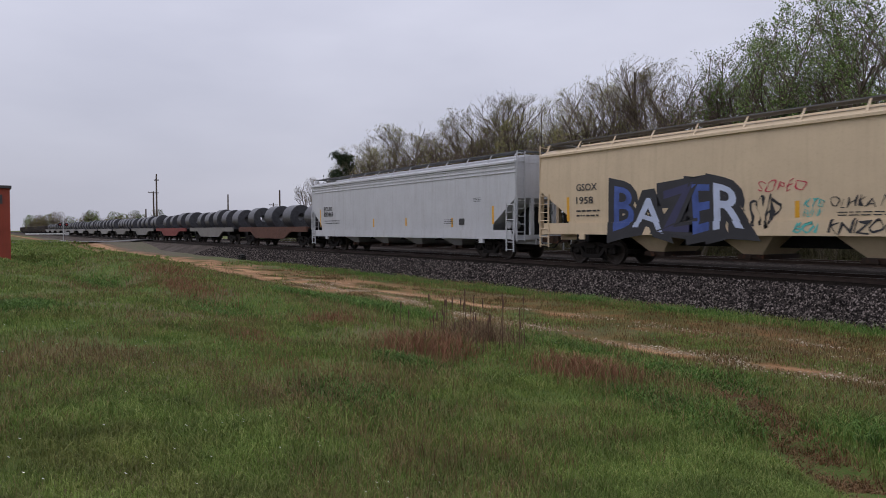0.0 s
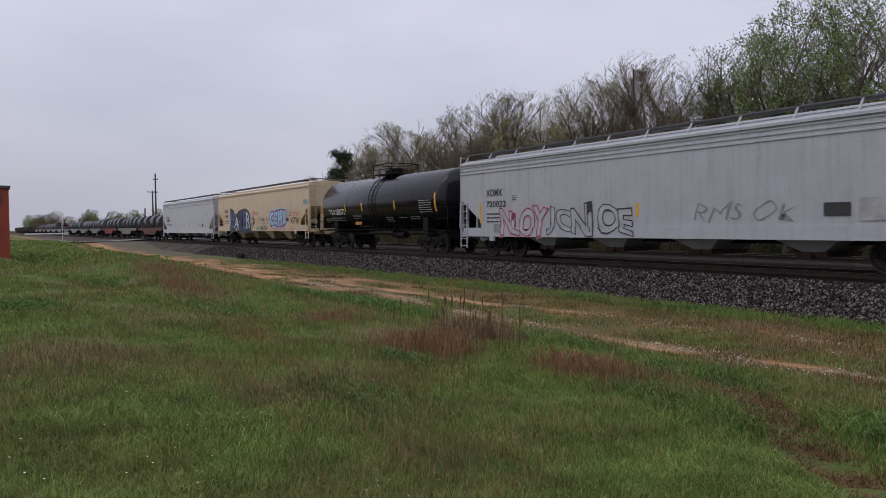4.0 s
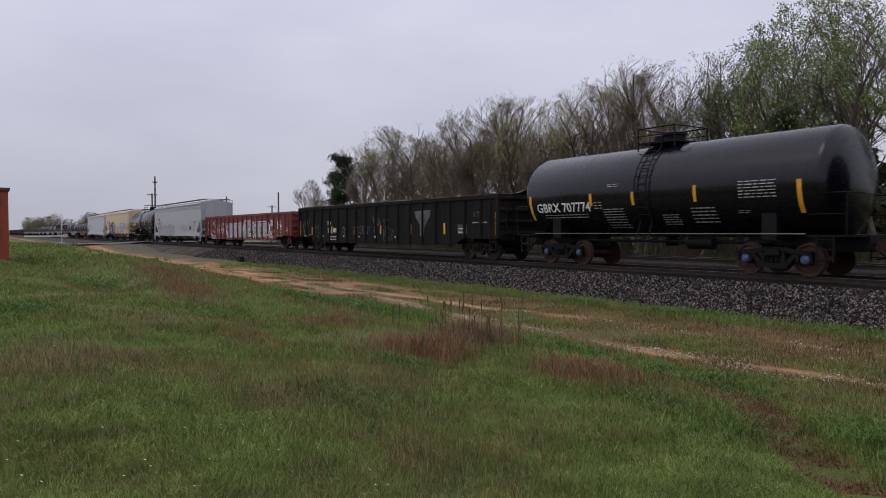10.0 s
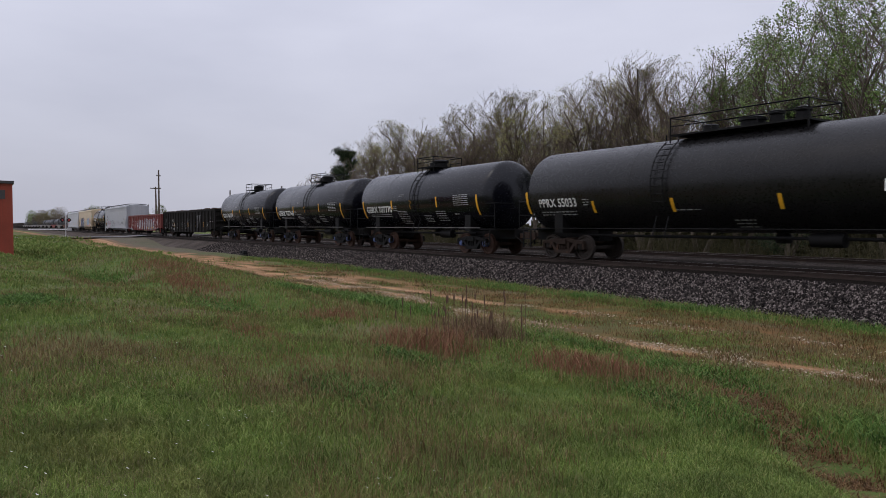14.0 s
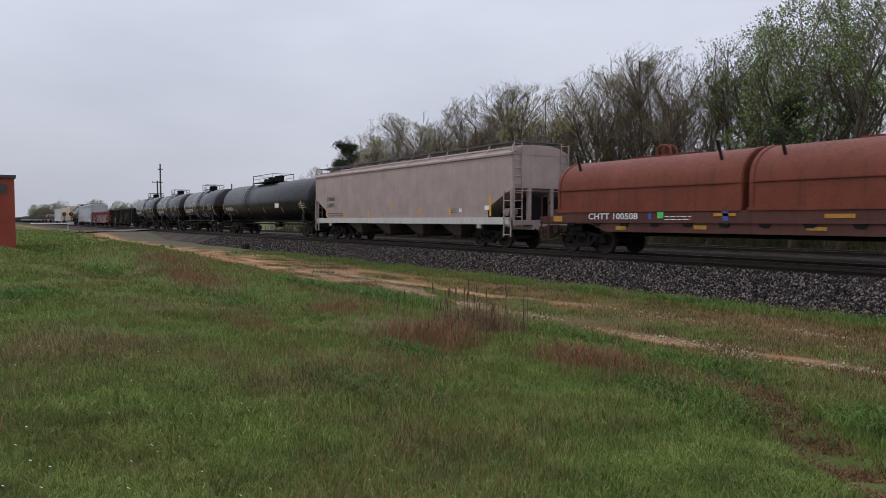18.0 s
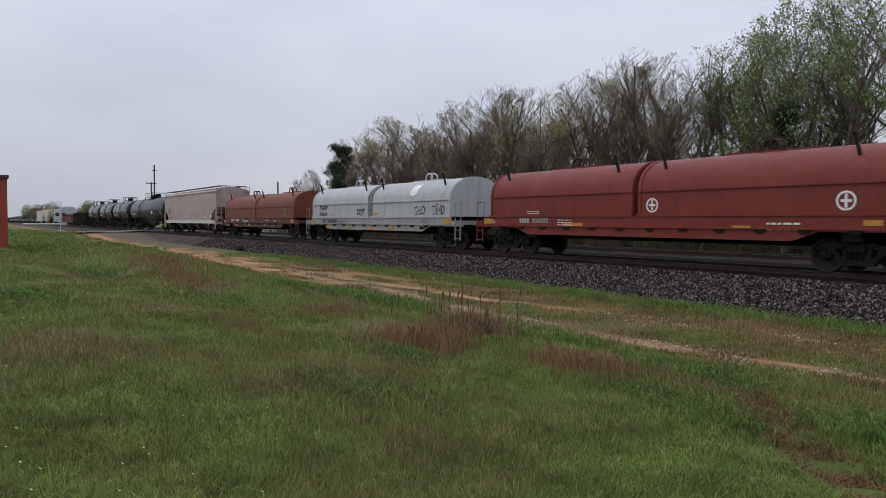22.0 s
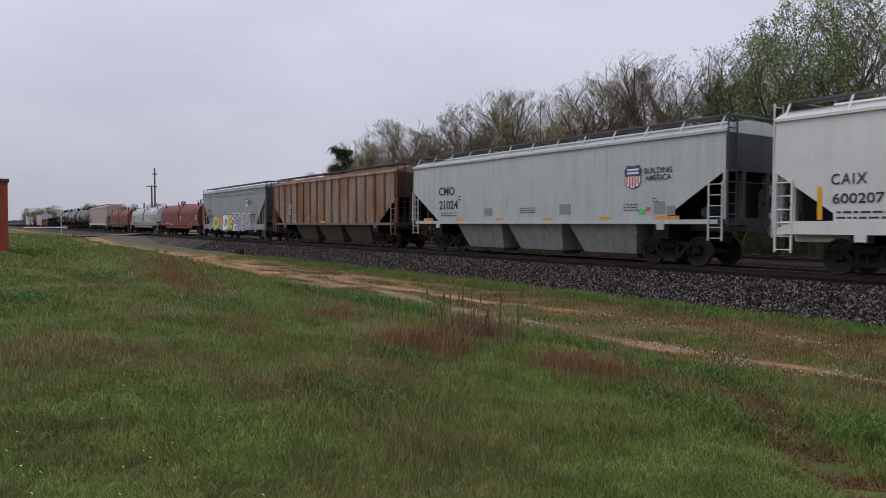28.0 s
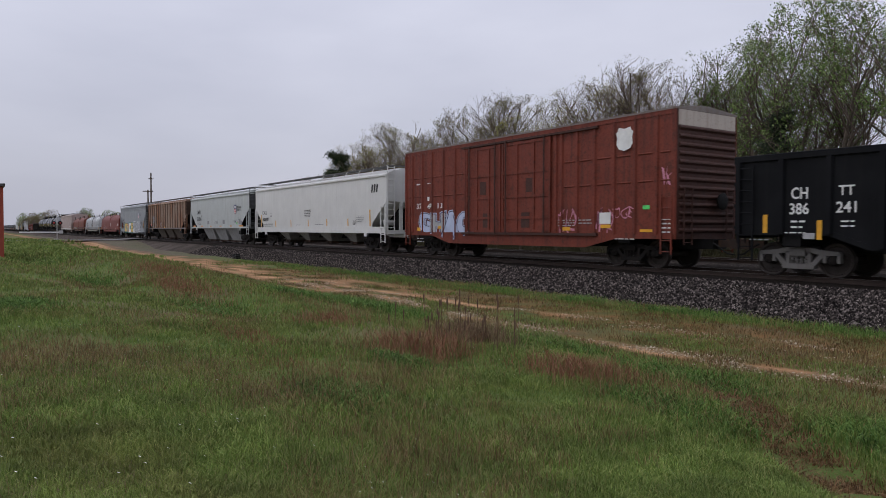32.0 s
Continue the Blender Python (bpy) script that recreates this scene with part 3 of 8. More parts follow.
def blades(name, places, heights, widths, material, label, category, seed, lean=0.5):
    """Many thin bent blades, one mesh. places: (n, 3)."""
    rng = np.random.default_rng(seed)
    n = len(places)
    a = rng.random(n) * 6.283
    d = np.stack([np.cos(a), np.sin(a)], 1)
    b = rng.random(n) * 6.283
    side = np.stack([np.cos(b), np.sin(b)], 1) * widths[:, None] * 0.5
    out = lean * (0.3 + rng.random(n))[:, None] * heights[:, None]
    pts = np.zeros((n, 5, 3))
    pts[:, 0, :2], pts[:, 1, :2] = places[:, :2] - side, places[:, :2] + side
    m = places[:, :2] + d * out * 0.3
    pts[:, 2, :2], pts[:, 3, :2] = m - side * 0.8, m + side * 0.8
    pts[:, 4, :2] = places[:, :2] + d * out
    pts[:, 0, 2] = pts[:, 1, 2] = places[:, 2] - 0.02
    pts[:, 2, 2] = pts[:, 3, 2] = places[:, 2] + heights * 0.6
    pts[:, 4, 2] = places[:, 2] + heights * (1.0 - 0.25 * lean * rng.random(n))
    base = np.arange(n)[:, None] * 5
    quads = (base + np.array([[0, 1, 3, 2]])).tolist()
    tris = (base + np.array([[2, 3, 4]])).tolist()
    me = bpy.data.meshes.new(name)
    me.from_pydata(pts.reshape(-1, 3).tolist(), [], quads + tris)
    me.materials.append(material)
    return tagged(new(name, me), label, category, kind="stuff")


def scatter(n, seed, r0, r1, keep, power=1.0):
    """Places in the overlooked wedge, denser near by; keep(x, y, random) picks."""
    rng = np.random.default_rng(seed)
    out = []
    while len(out) < n:
        r = r0 * (r1 / r0) ** (rng.random() ** power)
        a = radians(-2 + 70 * rng.random())
        x, y = -r * math.cos(a), r * math.sin(a)
        if y < 16.6 and keep(x, y, rng.random()):
            out.append((x, y, ground_z(x, y)))
    return np.array(out)


def patch(x, y, s, z):
    return noise.noise((x * s, y * s, z))


GREEN = [(0.0, (0.075, 0.115, 0.022)), (0.4, (0.115, 0.170, 0.034)), (0.75, (0.160, 0.212, 0.050)), (1.0, (0.22, 0.225, 0.080))]
DRY = [(0.0, (0.095, 0.060, 0.028)), (0.5, (0.17, 0.112, 0.052)), (0.85, (0.27, 0.21, 0.10)), (1.0, (0.13, 0.145, 0.04))]
RED = [(0.0, (0.14, 0.056, 0.032)), (0.45, (0.26, 0.120, 0.068)), (0.82, (0.33, 0.200, 0.115)), (0.83, (0.11, 0.15, 0.04)), (1.0, (0.15, 0.18, 0.05))]


def build_grass():
    green = blade_material("green_grass_blades", GREEN, 0.75)
    dry = blade_material("dry_grass_blades", DRY, 0.55, (0.15, 0.085, 0.042))
    red = blade_material("reddish_weed_stems", RED)
    rng = np.random.default_rng(3)

    def keep_green(x, y, r):
        return rut_at(x, y) < 0.3 and r > dirt_at(x, y) * 1.25 and r < 0.58 + 1.0 * patch(x, y, 0.45, 1.0)

    p = scatter(270000, 21, 2.4, 46.0, keep_green)
    dist = np.hypot(p[:, 0], p[:, 1])
    tall = np.array([1.0 + 0.7 * patch(a, b, 0.8, 8.0) for a, b in p[:, :2]])
    blades("grass", p, (0.028 + 0.065 * rng.random(len(p))) * tall * (1 + 0.02 * dist), 0.0019 + 0.0006 * dist, green, "short green spring grass covering the field", "grass", 31, 0.95)

    # the bank by the crossing
    def keep_far(x, y, r):
        return y < 11.5 and r > dirt_at(x, y) * 1.2 and r < 0.6 + 0.9 * patch(x, y, 0.2, 1.0)

    p = scatter(26000, 27, 40.0, 125.0, keep_far)
    dist = np.hypot(p[:, 0], p[:, 1])
    blades("bank_grass", p, 0.10 + 0.16 * rng.random(len(p)), 0.0012 * dist, green, "rough green grass on the bank by the crossing", "grass", 36, 0.9)

    def keep_dry(x, y, r):
        return rut_at(x, y) < 0.4 and r > dirt_at(x, y) * 0.8 and r < 0.28 - 1.2 * patch(x, y, 0.5, 1.0) + 0.5 * patch(x, y, 2.0, 4.0)

    p = scatter(62000, 22, 2.4, 46.0, keep_dry)
    dist = np.hypot(p[:, 0], p[:, 1])
    blades("dry_grass", p, (0.04 + 0.12 * rng.random(len(p))) * (1 + 0.01 * dist), 0.0016 + 0.00048 * dist, dry, "dry brown grass stems among the green", "grass", 32, 0.6)

    def clump(cx, cy, rx, ry, n, seed):
        g = np.random.default_rng(seed)
        xs, ys = cx + rx * 0.62 * g.normal(0, 1, n), cy + ry * 0.62 * g.normal(0, 1, n)
        return np.array([(x, y, ground_z(x, y)) for x, y in zip(xs, ys)])

    for cx, cy, rx, ry, n, h, seed in ((-8.7, 5.5, 0.62, 0.5, 2800, 0.40, 41), (-6.4, 6.5, 0.66, 0.45, 3600, 0.28, 42), (-12.5, 5.8, 0.6, 0.5, 1100, 0.22, 43), (-28.0, 6.0, 2.6, 1.0, 1600, 0.26, 44), (-21.5, 5.1, 3.0, 0.55, 2600, 0.24, 48), (-10.9, 3.6, 1.4, 0.3, 900, 0.14, 49), (-4.9, 6.9, 0.5, 0.5, 300, 0.14, 46), (-9.5, 3.4, 1.6, 0.5, 500, 0.14, 47)):
        p = clump(cx, cy, rx, ry, n, seed)
        blades("red_weeds", p, h * (0.2 + 0.9 * rng.random(n) ** 1.5), np.full(n, 0.0035) + 0.0004 * math.hypot(cx, cy), red, "reddish brown dead weeds in a tangled clump", "weeds", seed, 0.55)
    p = clump(-9.3, 6.9, 0.55, 0.55, 1700, 45)
    blades("dead_weeds", p, 0.42 * (0.2 + 0.9 * rng.random(1700) ** 1.5), np.full(1700, 0.009), blade_material("dead_weed_stems", [(0.0, (0.09, 0.052, 0.03)), (0.5, (0.17, 0.108, 0.062)), (0.9, (0.30, 0.22, 0.13)), (1.0, (0.09, 0.11, 0.03))]), "dry brown dead weeds standing in a clump", "weeds", 45, 0.7)
    # brown litter in the rut
    pts = []
    while len(pts) < 8000:
        x, y = rng.uniform(-5.9, -1.4), rng.uniform(4.6, 8.2)
        if rng.random() < rut_at(x, y) ** 1.5:
            pts.append((x, y, ground_z(x, y)))
    p = np.array(pts)
    blades("litter", p, 0.03 + 0.06 * rng.random(len(p)), np.full(len(p), 0.009), blade_material("brown_litter", [(0.0, (0.07, 0.036, 0.014)), (0.6, (0.15, 0.078, 0.032)), (1.0, (0.24, 0.15, 0.075))]), "dark brown dead litter lying in the rut", "litter", 51, 1.6)
    # clover and broad-leaved weeds
    leafy = blade_material("clover_leaves", [(0.0, (0.035, 0.075, 0.014)), (0.5, (0.075, 0.145, 0.026)), (1.0, (0.125, 0.20, 0.045))], 0.5, (0.09, 0.10, 0.03))
    for cx, cy, rx, ry, n, h, seed in ((-6.3, 3.1, 0.6, 0.38, 3600, 0.12, 61), (-5.4, 7.6, 0.9, 0.35, 1500, 0.16, 62), (-3.2, 6.9, 0.5, 0.6, 900, 0.15, 63), (-18.4, 7.4, 1.1, 0.5, 1300, 0.28, 64), (-4.6, 6.1, 0.75, 0.4, 2600, 0.15, 65), (-2.5, 6.9, 0.6, 0.5, 1800, 0.2, 75), (-15.8, 8.2, 2.2, 0.55, 3600, 0.26, 76), (-16.9, 0.8, 0.9, 0.35, 1800, 0.2, 77), (-14.0, 14.3, 0.5, 0.4, 500, 0.3, 66), (-11.2, 14.2, 0.5, 0.4, 420, 0.28, 67), (-16.4, 0.9, 1.2, 0.5, 2600, 0.16, 68), (-8.6, 8.1, 1.3, 0.35, 2400, 0.15, 69), (-6.4, 8.1, 1.0, 0.3, 1800, 0.14, 70), (-27.0, 3.6, 2.6, 0.6, 1600, 0.22, 71), (-42.0, 3.2, 3.5, 0.8, 1200, 0.3, 72), (-16.2, 4.5, 1.8, 0.5, 2200, 0.2, 73), (-8.1, 4.75, 0.55, 0.22, 1300, 0.2, 74)):
        p = clump(cx, cy, rx, ry, n, seed)
        blades("clover", p, h * (0.25 + 0.6 * rng.random(n)), np.full(n, 0.008) + 0.0006 * math.hypot(cx, cy), leafy, "bright green broad-leaved weeds in a patch", "weeds", seed, 1.0)
    # lush strip below the ballast
    pts = []
    while len(pts) < 9000:
        x, y = -4 - 40 * rng.random() ** 1.4, 13.9 + 1.9 * rng.random()
        if rng.random() < 0.38 + 1.5 * patch(x, y, 0.7, 3.0) - 0.16 * (y - 14.6):
            pts.append((x, y, ground_z(x, y)))
    p = np.array(pts)
    blades("verge_grass", p, 0.08 + 0.16 * rng.random(len(p)) ** 1.5, np.full(len(p), 0.013), leafy, "bright green grass along the foot of the ballast", "grass", 52, 0.8)
    # short rusty brown grass on the lane and beside it
    pts = []
    while len(pts) < 46000:
        x, y = -2.5 - 32 * rng.random() ** 1.4, 7.9 + 6.4 * rng.random()
        if rng.random() < 0.5 + 0.9 * patch(x, y, 0.7, 12.0) - 0.9 * (dirt_at(x, y) > 0.55):
            pts.append((x, y, ground_z(x, y)))
    p = np.array(pts)
    blades("lane_grass", p, 0.03 + 0.07 * rng.random(len(p)), np.full(len(p), 0.008), blade_material("rusty_lane_grass", [(0.0, (0.065, 0.034, 0.013)), (0.45, (0.125, 0.066, 0.025)), (0.75, (0.18, 0.105, 0.043)), (0.8, (0.085, 0.10, 0.028)), (1.0, (0.12, 0.125, 0.036))], 0.8, (0.085, 0.11, 0.03)), "short rusty brown grass along the lane", "grass", 53, 0.9)
    # seed stalks standing out of the weeds
    stalk_m = plain("dark_dry_stalk", (0.10, 0.055, 0.035), 0.9)
    for k in range(34):
        x, y = -9.0 + rng.uniform(-1.0, 1.0), 6.1 + rng.uniform(-0.8, 1.0)
        h = rng.uniform(0.3, 0.85)
        z = ground_z(x, y)
        mb = MB().cyl((x, y, z - 0.03), (x + rng.uniform(-0.08, 0.08), y + rng.uniform(-0.05, 0.05), z + h), 0.005, 4, 0.003)
        st = solid("weed_stalk", mb, stalk_m, "dry brown weed stalk with a dark seed head", "weed", "dead weed stalks")
        tip = mb.v[-1]
        part("seed_head", MB().turned([(-0.10, 0.003), (-0.06, 0.010), (0.0, 0.012), (0.05, 0.003)], (tip[0], tip[1], tip[2]), 6, 'z'), stalk_m, st)
    # tiny white flowers
    fl = MB()
    for k in range(150):
        r, a = 3.0 * (14 / 3.0) ** rng.random(), radians(rng.uniform(0, 46))
        x, y = -r * math.cos(a), r * math.sin(a)
        z, s = ground_z(x, y) + rng.uniform(0.08, 0.2), 0.006 + 0.0008 * r
        fl.add([(x - s, y, z), (x, y - s, z + s * 0.5), (x + s, y, z), (x, y + s, z - s * 0.5)], [(0, 1, 2, 3)])
    tagged(new("white_flowers", fl.mesh("white_flowers", plain("white_petals", (0.75, 0.75, 0.70), 0.7), smooth=False)), "tiny white flowers scattered in the grass", "flowers", kind="stuff")


build_ground()
build_track()
build_lane_gravel()
build_grass()


# ---------------------------------------------------------------- trees
BARK = plain("grey_brown_bark", (0.115, 0.092, 0.07), 0.9, 0, 0.35, 5.0)
TWIG = plain("thin_twig_bark", (0.130, 0.096, 0.072), 0.9, 0, 0.3, 3.0)


def leaf_material(name, stops):
    m = blade_material(name, stops)
    return m


LEAF_BUD = leaf_material("yellowish_leaf_buds", [(0.0, (0.15, 0.16, 0.045)), (0.5, (0.27, 0.27, 0.08)), (1.0, (0.25, 0.19, 0.10))])
LEAF_GREEN = leaf_material("fresh_spring_leaves", [(0.0, (0.095, 0.155, 0.042)), (0.5, (0.17, 0.25, 0.07)), (1.0, (0.27, 0.35, 0.12))])
LEAF_CEDAR = leaf_material("dark_cedar_foliage", [(0.0, (0.014, 0.024, 0.010)), (0.6, (0.025, 0.042, 0.016)), (1.0, (0.05, 0.06, 0.025))])


def make_tree(height, seed, leaf, leaves_n, stems=3, wide=0.30, leaf_size=0.07, label="", category="tree", name="bare_tree", clump=0.14, share=1.0):
    """A round-topped hardwood: stems fan out and fork until they reach the crown's outline."""
    rnd = random.Random(seed)
    wood, fine = MB(), MB()
    tips = []
    zc, rz, rr = height * 0.60, height * 0.40, height * wide

    def outside(p):
        q = max(0.0, (p.z - zc) / rz) if p.z > zc else (zc - p.z) / (zc * 1.25)
        swell = 1.0 + 0.16 * noise.noise((p.x * 0.45 + seed, p.y * 0.45, p.z * 0.35))
        return (p.x * p.x + p.y * p.y) / (rr * rr) + q * q > swell * swell

    def limb(p, d, length, r, level):
        segs = (6, 4, 3, 3, 2)[level]
        pts, rs = [p], [r]
        for i in range(segs):
            d = (d + Vector((rnd.uniform(-1, 1), rnd.uniform(-1, 1), rnd.uniform(-0.5, 0.8))) * (0.075 + 0.03 * level)).normalized()
            q = p + d * (length / segs)
            if outside(q) and q.z > zc * 0.4:
                break
            p = q
            pts.append(p)
            rs.append(r * (1 - 0.62 * (i + 1) / segs))
        n = len(pts) - 1
        if n < 1:
            return
        target = wood if level < 2 else fine
        for i in range(n):
            target.cyl(pts[i], pts[i + 1], rs[i], (7, 5, 4, 3, 3)[level], rs[i + 1], cap=False)
        if level >= 3:
            tips.append(pts[-1])
        if level >= 4:
            return
        kids = (8, 6, 4, 3)[level]
        for k in range(kids):
            f = (0.26 if level == 0 else 0.2) + 0.78 * (k + rnd.random()) / kids
            i = min(n - 1, int(f * n))
            q = pts[i].lerp(pts[i + 1], min(1.0, f * n - i))
            a = rnd.uniform(0, 6.283)
            out = Vector((math.cos(a), math.sin(a), 0))
            if level == 0:
                away = Vector((q.x, q.y, 0))
                out = (out + (away.normalized() * 0.5 if away.length > 0.2 else out)).normalized()
            dd = (d * 0.82 + out * rnd.uniform(0.46, 0.98) + Vector((0, 0, (0.30, 0.24, 0.16, 0.09)[level]))).normalized()
            limb(q, dd, length * rnd.uniform(0.42, 0.62), max(rs[i] * (0.60, 0.56, 0.55, 0.6)[level], 0.0105), level + 1)

    for s in range(stems):
        a = 6.283 * (s + rnd.uniform(-0.25, 0.25)) / stems
        lean = 0.06 if stems == 1 else rnd.uniform(0.16, 0.42)
        d = Vector((math.cos(a) * lean, math.sin(a) * lean, 1)).normalized()
        limb(Vector((math.cos(a) * 0.16, math.sin(a) * 0.16, -0.15)), d, height * rnd.uniform(0.78, 0.95), height * 0.0125 * rnd.uniform(0.75, 1.1), 0)
    crown = MB()
    chosen = tips if share >= 1.0 else [p for p in tips if rnd.random() < share]
    for i in range(leaves_n):
        p = rnd.choice(chosen) + Vector((rnd.gauss(0, clump), rnd.gauss(0, clump), rnd.gauss(0, clump)))
        u = Vector((rnd.gauss(0, 1), rnd.gauss(0, 1), rnd.gauss(0, 1))).normalized()
        w = u.orthogonal().normalized() * leaf_size * rnd.uniform(0.5, 1.1)
        u = u * leaf_size * rnd.uniform(0.6, 1.3)
        crown.add([tuple(p - u), tuple(p + w * 0.6), tuple(p + u), tuple(p - w * 0.6)], [(0, 1, 2, 3)])
    t = thing(name, label, category, "trees behind the tracks")
    part("trunk", wood, BARK, t)
    part("branchwork", fine.mesh("branchwork", TWIG, smooth=False), None, t)
    if leaves_n:
        part("crown", crown.mesh("crown", leaf, smooth=False), None, t)
    return t


def make_cedar(height, seed):
    rnd = random.Random(seed)
    wood, crown = MB(), MB()
    wood.cyl((0, 0, -0.1), (0, 0, height * 0.95), 0.2, 7, 0.03)
    for i in range(64):
        f = rnd.uniform(0.06, 0.97)
        a = rnd.uniform(0, 6.28)
        reach = (3.9 * (1 - f) ** 0.55 + 0.2) * rnd.uniform(0.4, 1.15)
        p0 = Vector((0, 0, height * f))
        p1 = p0 + Vector((math.cos(a) * reach, math.sin(a) * reach, reach * 0.35))
        wood.cyl(p0, p1, 0.03, 4, 0.01, cap=False)
        for k in range(190):
            q = p0.lerp(p1, rnd.uniform(0.25, 1.05)) + Vector((rnd.gauss(0, 0.3), rnd.gauss(0, 0.3), rnd.gauss(0, 0.26)))
            u = Vector((rnd.gauss(0, 1), rnd.gauss(0, 1), rnd.gauss(0.5, 1))).normalized()
            w = u.orthogonal().normalized() * 0.05
            u = u * 0.13
            crown.add([tuple(q - u), tuple(q + w), tuple(q + u), tuple(q - w)], [(0, 1, 2, 3)])
    t = thing("cedar_tree", "dark green cedar with a ragged pointed crown", "tree", "trees behind the tracks")
    part("trunk", wood, BARK, t)
    part("crown", crown.mesh("crown", LEAF_CEDAR, smooth=False), None, t)
    return t


def build_trees():
    bare = "tall bare hardwood with fine grey brown twigs"
    budding = "hardwood with yellowish green buds on fine twigs"
    kinds = [
        make_tree(13.0, 1, LEAF_BUD, 4200, 3, 0.31, 0.05, bare, clump=0.10),
        make_tree(13.0, 2, LEAF_BUD, 13000, 3, 0.33, 0.06, budding, name="budding_tree", clump=0.12),
        make_tree(13.0, 3, LEAF_BUD, 3000, 4, 0.30, 0.045, bare, clump=0.10),
        make_tree(13.0, 4, LEAF_BUD, 8500, 3, 0.34, 0.055, budding, name="budding_tree", clump=0.12),
    ]
    leafy = [
        make_tree(13.0, 5, LEAF_GREEN, 13000, 2, 0.36, 0.058, "hardwood in fresh light green spring leaf", name="leafy_tree", clump=0.15, share=0.6),
        make_tree(13.0, 6, LEAF_GREEN, 14000, 3, 0.33, 0.058, "hardwood in fresh light green spring leaf", name="leafy_tree", clump=0.15, share=0.6),
    ]
    rnd = random.Random(77)
    used = set()

    def put(t, x, y, s, turn, tall=1.0):
        m = pose(x, y, ground_z(x, y), 0, 0, turn) @ Matrix.Diagonal((s, s, s * tall, 1))
        if t.name in used:
            copy_thing(t, m)
        else:
            t.matrix_basis = m
            used.add(t.name)

    # the first row: place along the track, height, kind
    row = ((-78.5, 12.3, 3), (-73.5, 13.4, 2), (-70.0, 14.3, 3), (-65.0, 13.5, 0), (-61.0, 11.6, 2), (-57.0, 13.2, 1), (-54.0, 14.0, 0), (-51.0, 14.3, 2), (-47.5, 13.7, 3), (-44.8, 12.6, 1),
           (-42.0, 12.6, 2), (-39.0, 13.6, 3), (-36.8, 13.8, 0), (-34.0, 14.0, 2), (-31.8, 13.5, 3), (-29.4, 12.6, 0))
    for x, tall, k in row:
        y = 40.5 + rnd.uniform(-1.6, 1.6)
        put(kinds[k], x * y / 40.0, y, tall * (y / 40.0) / 13.0, rnd.uniform(0, 360))
    for x, tall, k in ((-26.4, 13.6, 0), (-23.4, 14.2, 1), (-20.6, 14.0, 0), (-17.6, 13.0, 1), (-13.5, 13.6, 0), (-9.0, 14.0, 1), (-4.5, 13.0, 0)):
        y = 40.0 + rnd.uniform(-1.2, 1.2)
        put(leafy[k], x * y / 40.0, y, tall * (y / 40.0) / 13.0, rnd.uniform(0, 360))
    for k, x in enumerate((-22.0, -14.0)):
        put(kinds[(0, 2, 3)[k % 3]], x * 1.17, 47.0, 0.92, rnd.uniform(0, 360))
    # a thinner second row
    for k in range(5):
        put(kinds[(2, 0, 3)[k % 3]], -90 + 11.5 * k, 49 + rnd.uniform(0, 4), rnd.uniform(0.86, 1.0), rnd.uniform(0, 360))
    cedar = make_cedar(11.6, 9)
    cedar.matrix_basis = pose(-81.0, 38.8, ground_z(-81, 38.8))
    copy_thing(cedar, pose(-21.0, 36.0, -0.85, 0, 0, 80) @ Matrix.Diagonal((0.66, 0.66, 0.74, 1)))
    small = make_tree(9.4, 12, LEAF_BUD, 700, 3, 0.30, 0.05, "small bare hardwood standing apart")
    small.matrix_basis = pose(-96.5, 41.0, -0.7)
    # the far wood line beyond the crossing
    for k in range(34):
        f = rnd.random()
        put(kinds[k % 4] if k % 3 else leafy[k % 2], -285 - 70 * rnd.random(), 18 + 42 * f, rnd.uniform(0.48, 0.72), rnd.uniform(0, 360))
    for k in range(26):
        put(kinds[k % 4], -420 - 160 * rnd.random(), 4 + 150 * rnd.random(), rnd.uniform(0.6, 0.8), rnd.uniform(0, 360))
    # thicket behind the first row
    thick, rng = MB(), random.Random(14)
    for k in range(46000):
        bx, by = rng.uniform(-104, -8), rng.uniform(44, 60)
        p = Vector((bx, by, ground_z(bx, by) + (2.6 + 5.2 * smooth(-58, -34, bx)) * rng.random() ** 1.3 * (0.7 + 0.5 * patch(bx, by, 0.12, 2.0))))
        u = Vector((rng.gauss(0, 1), rng.gauss(0, 1), rng.gauss(0, 1))).normalized()
        w = u.orthogonal().normalized() * rng.uniform(0.10, 0.26)
        u = u * rng.uniform(0.25, 0.55)
        thick.add([tuple(p - u), tuple(p + w), tuple(p + u), tuple(p - w)], [(0, 1, 2, 3)])
    tagged(new("thicket", thick.mesh("thicket", leaf_material("dull_thicket_leaves", [(0.0, (0.04, 0.035, 0.02)), (0.5, (0.07, 0.065, 0.03)), (1.0, (0.10, 0.10, 0.045))]), smooth=False)), "dull green brown thicket deep in the wood", "thicket", kind="stuff")
    # brush under the trees
    brush, rng = MB(), random.Random(4)
    for k in range(3600):
        bx, by = rng.uniform(-98, 8), 36.5 + rng.uniform(-2.5, 6)
        h = rng.uniform(0.5, 2.2)
        a = rng.uniform(0, 6.28)
        lean = rng.uniform(0.1, 0.6) * h
        p0 = (bx, by, ground_z(bx, by) - 0.05)
        p1 = (bx + math.cos(a) * lean, by + math.sin(a) * lean, p0[2] + h)
        brush.cyl(p0, p1, 0.022, 3, 0.006, cap=False)
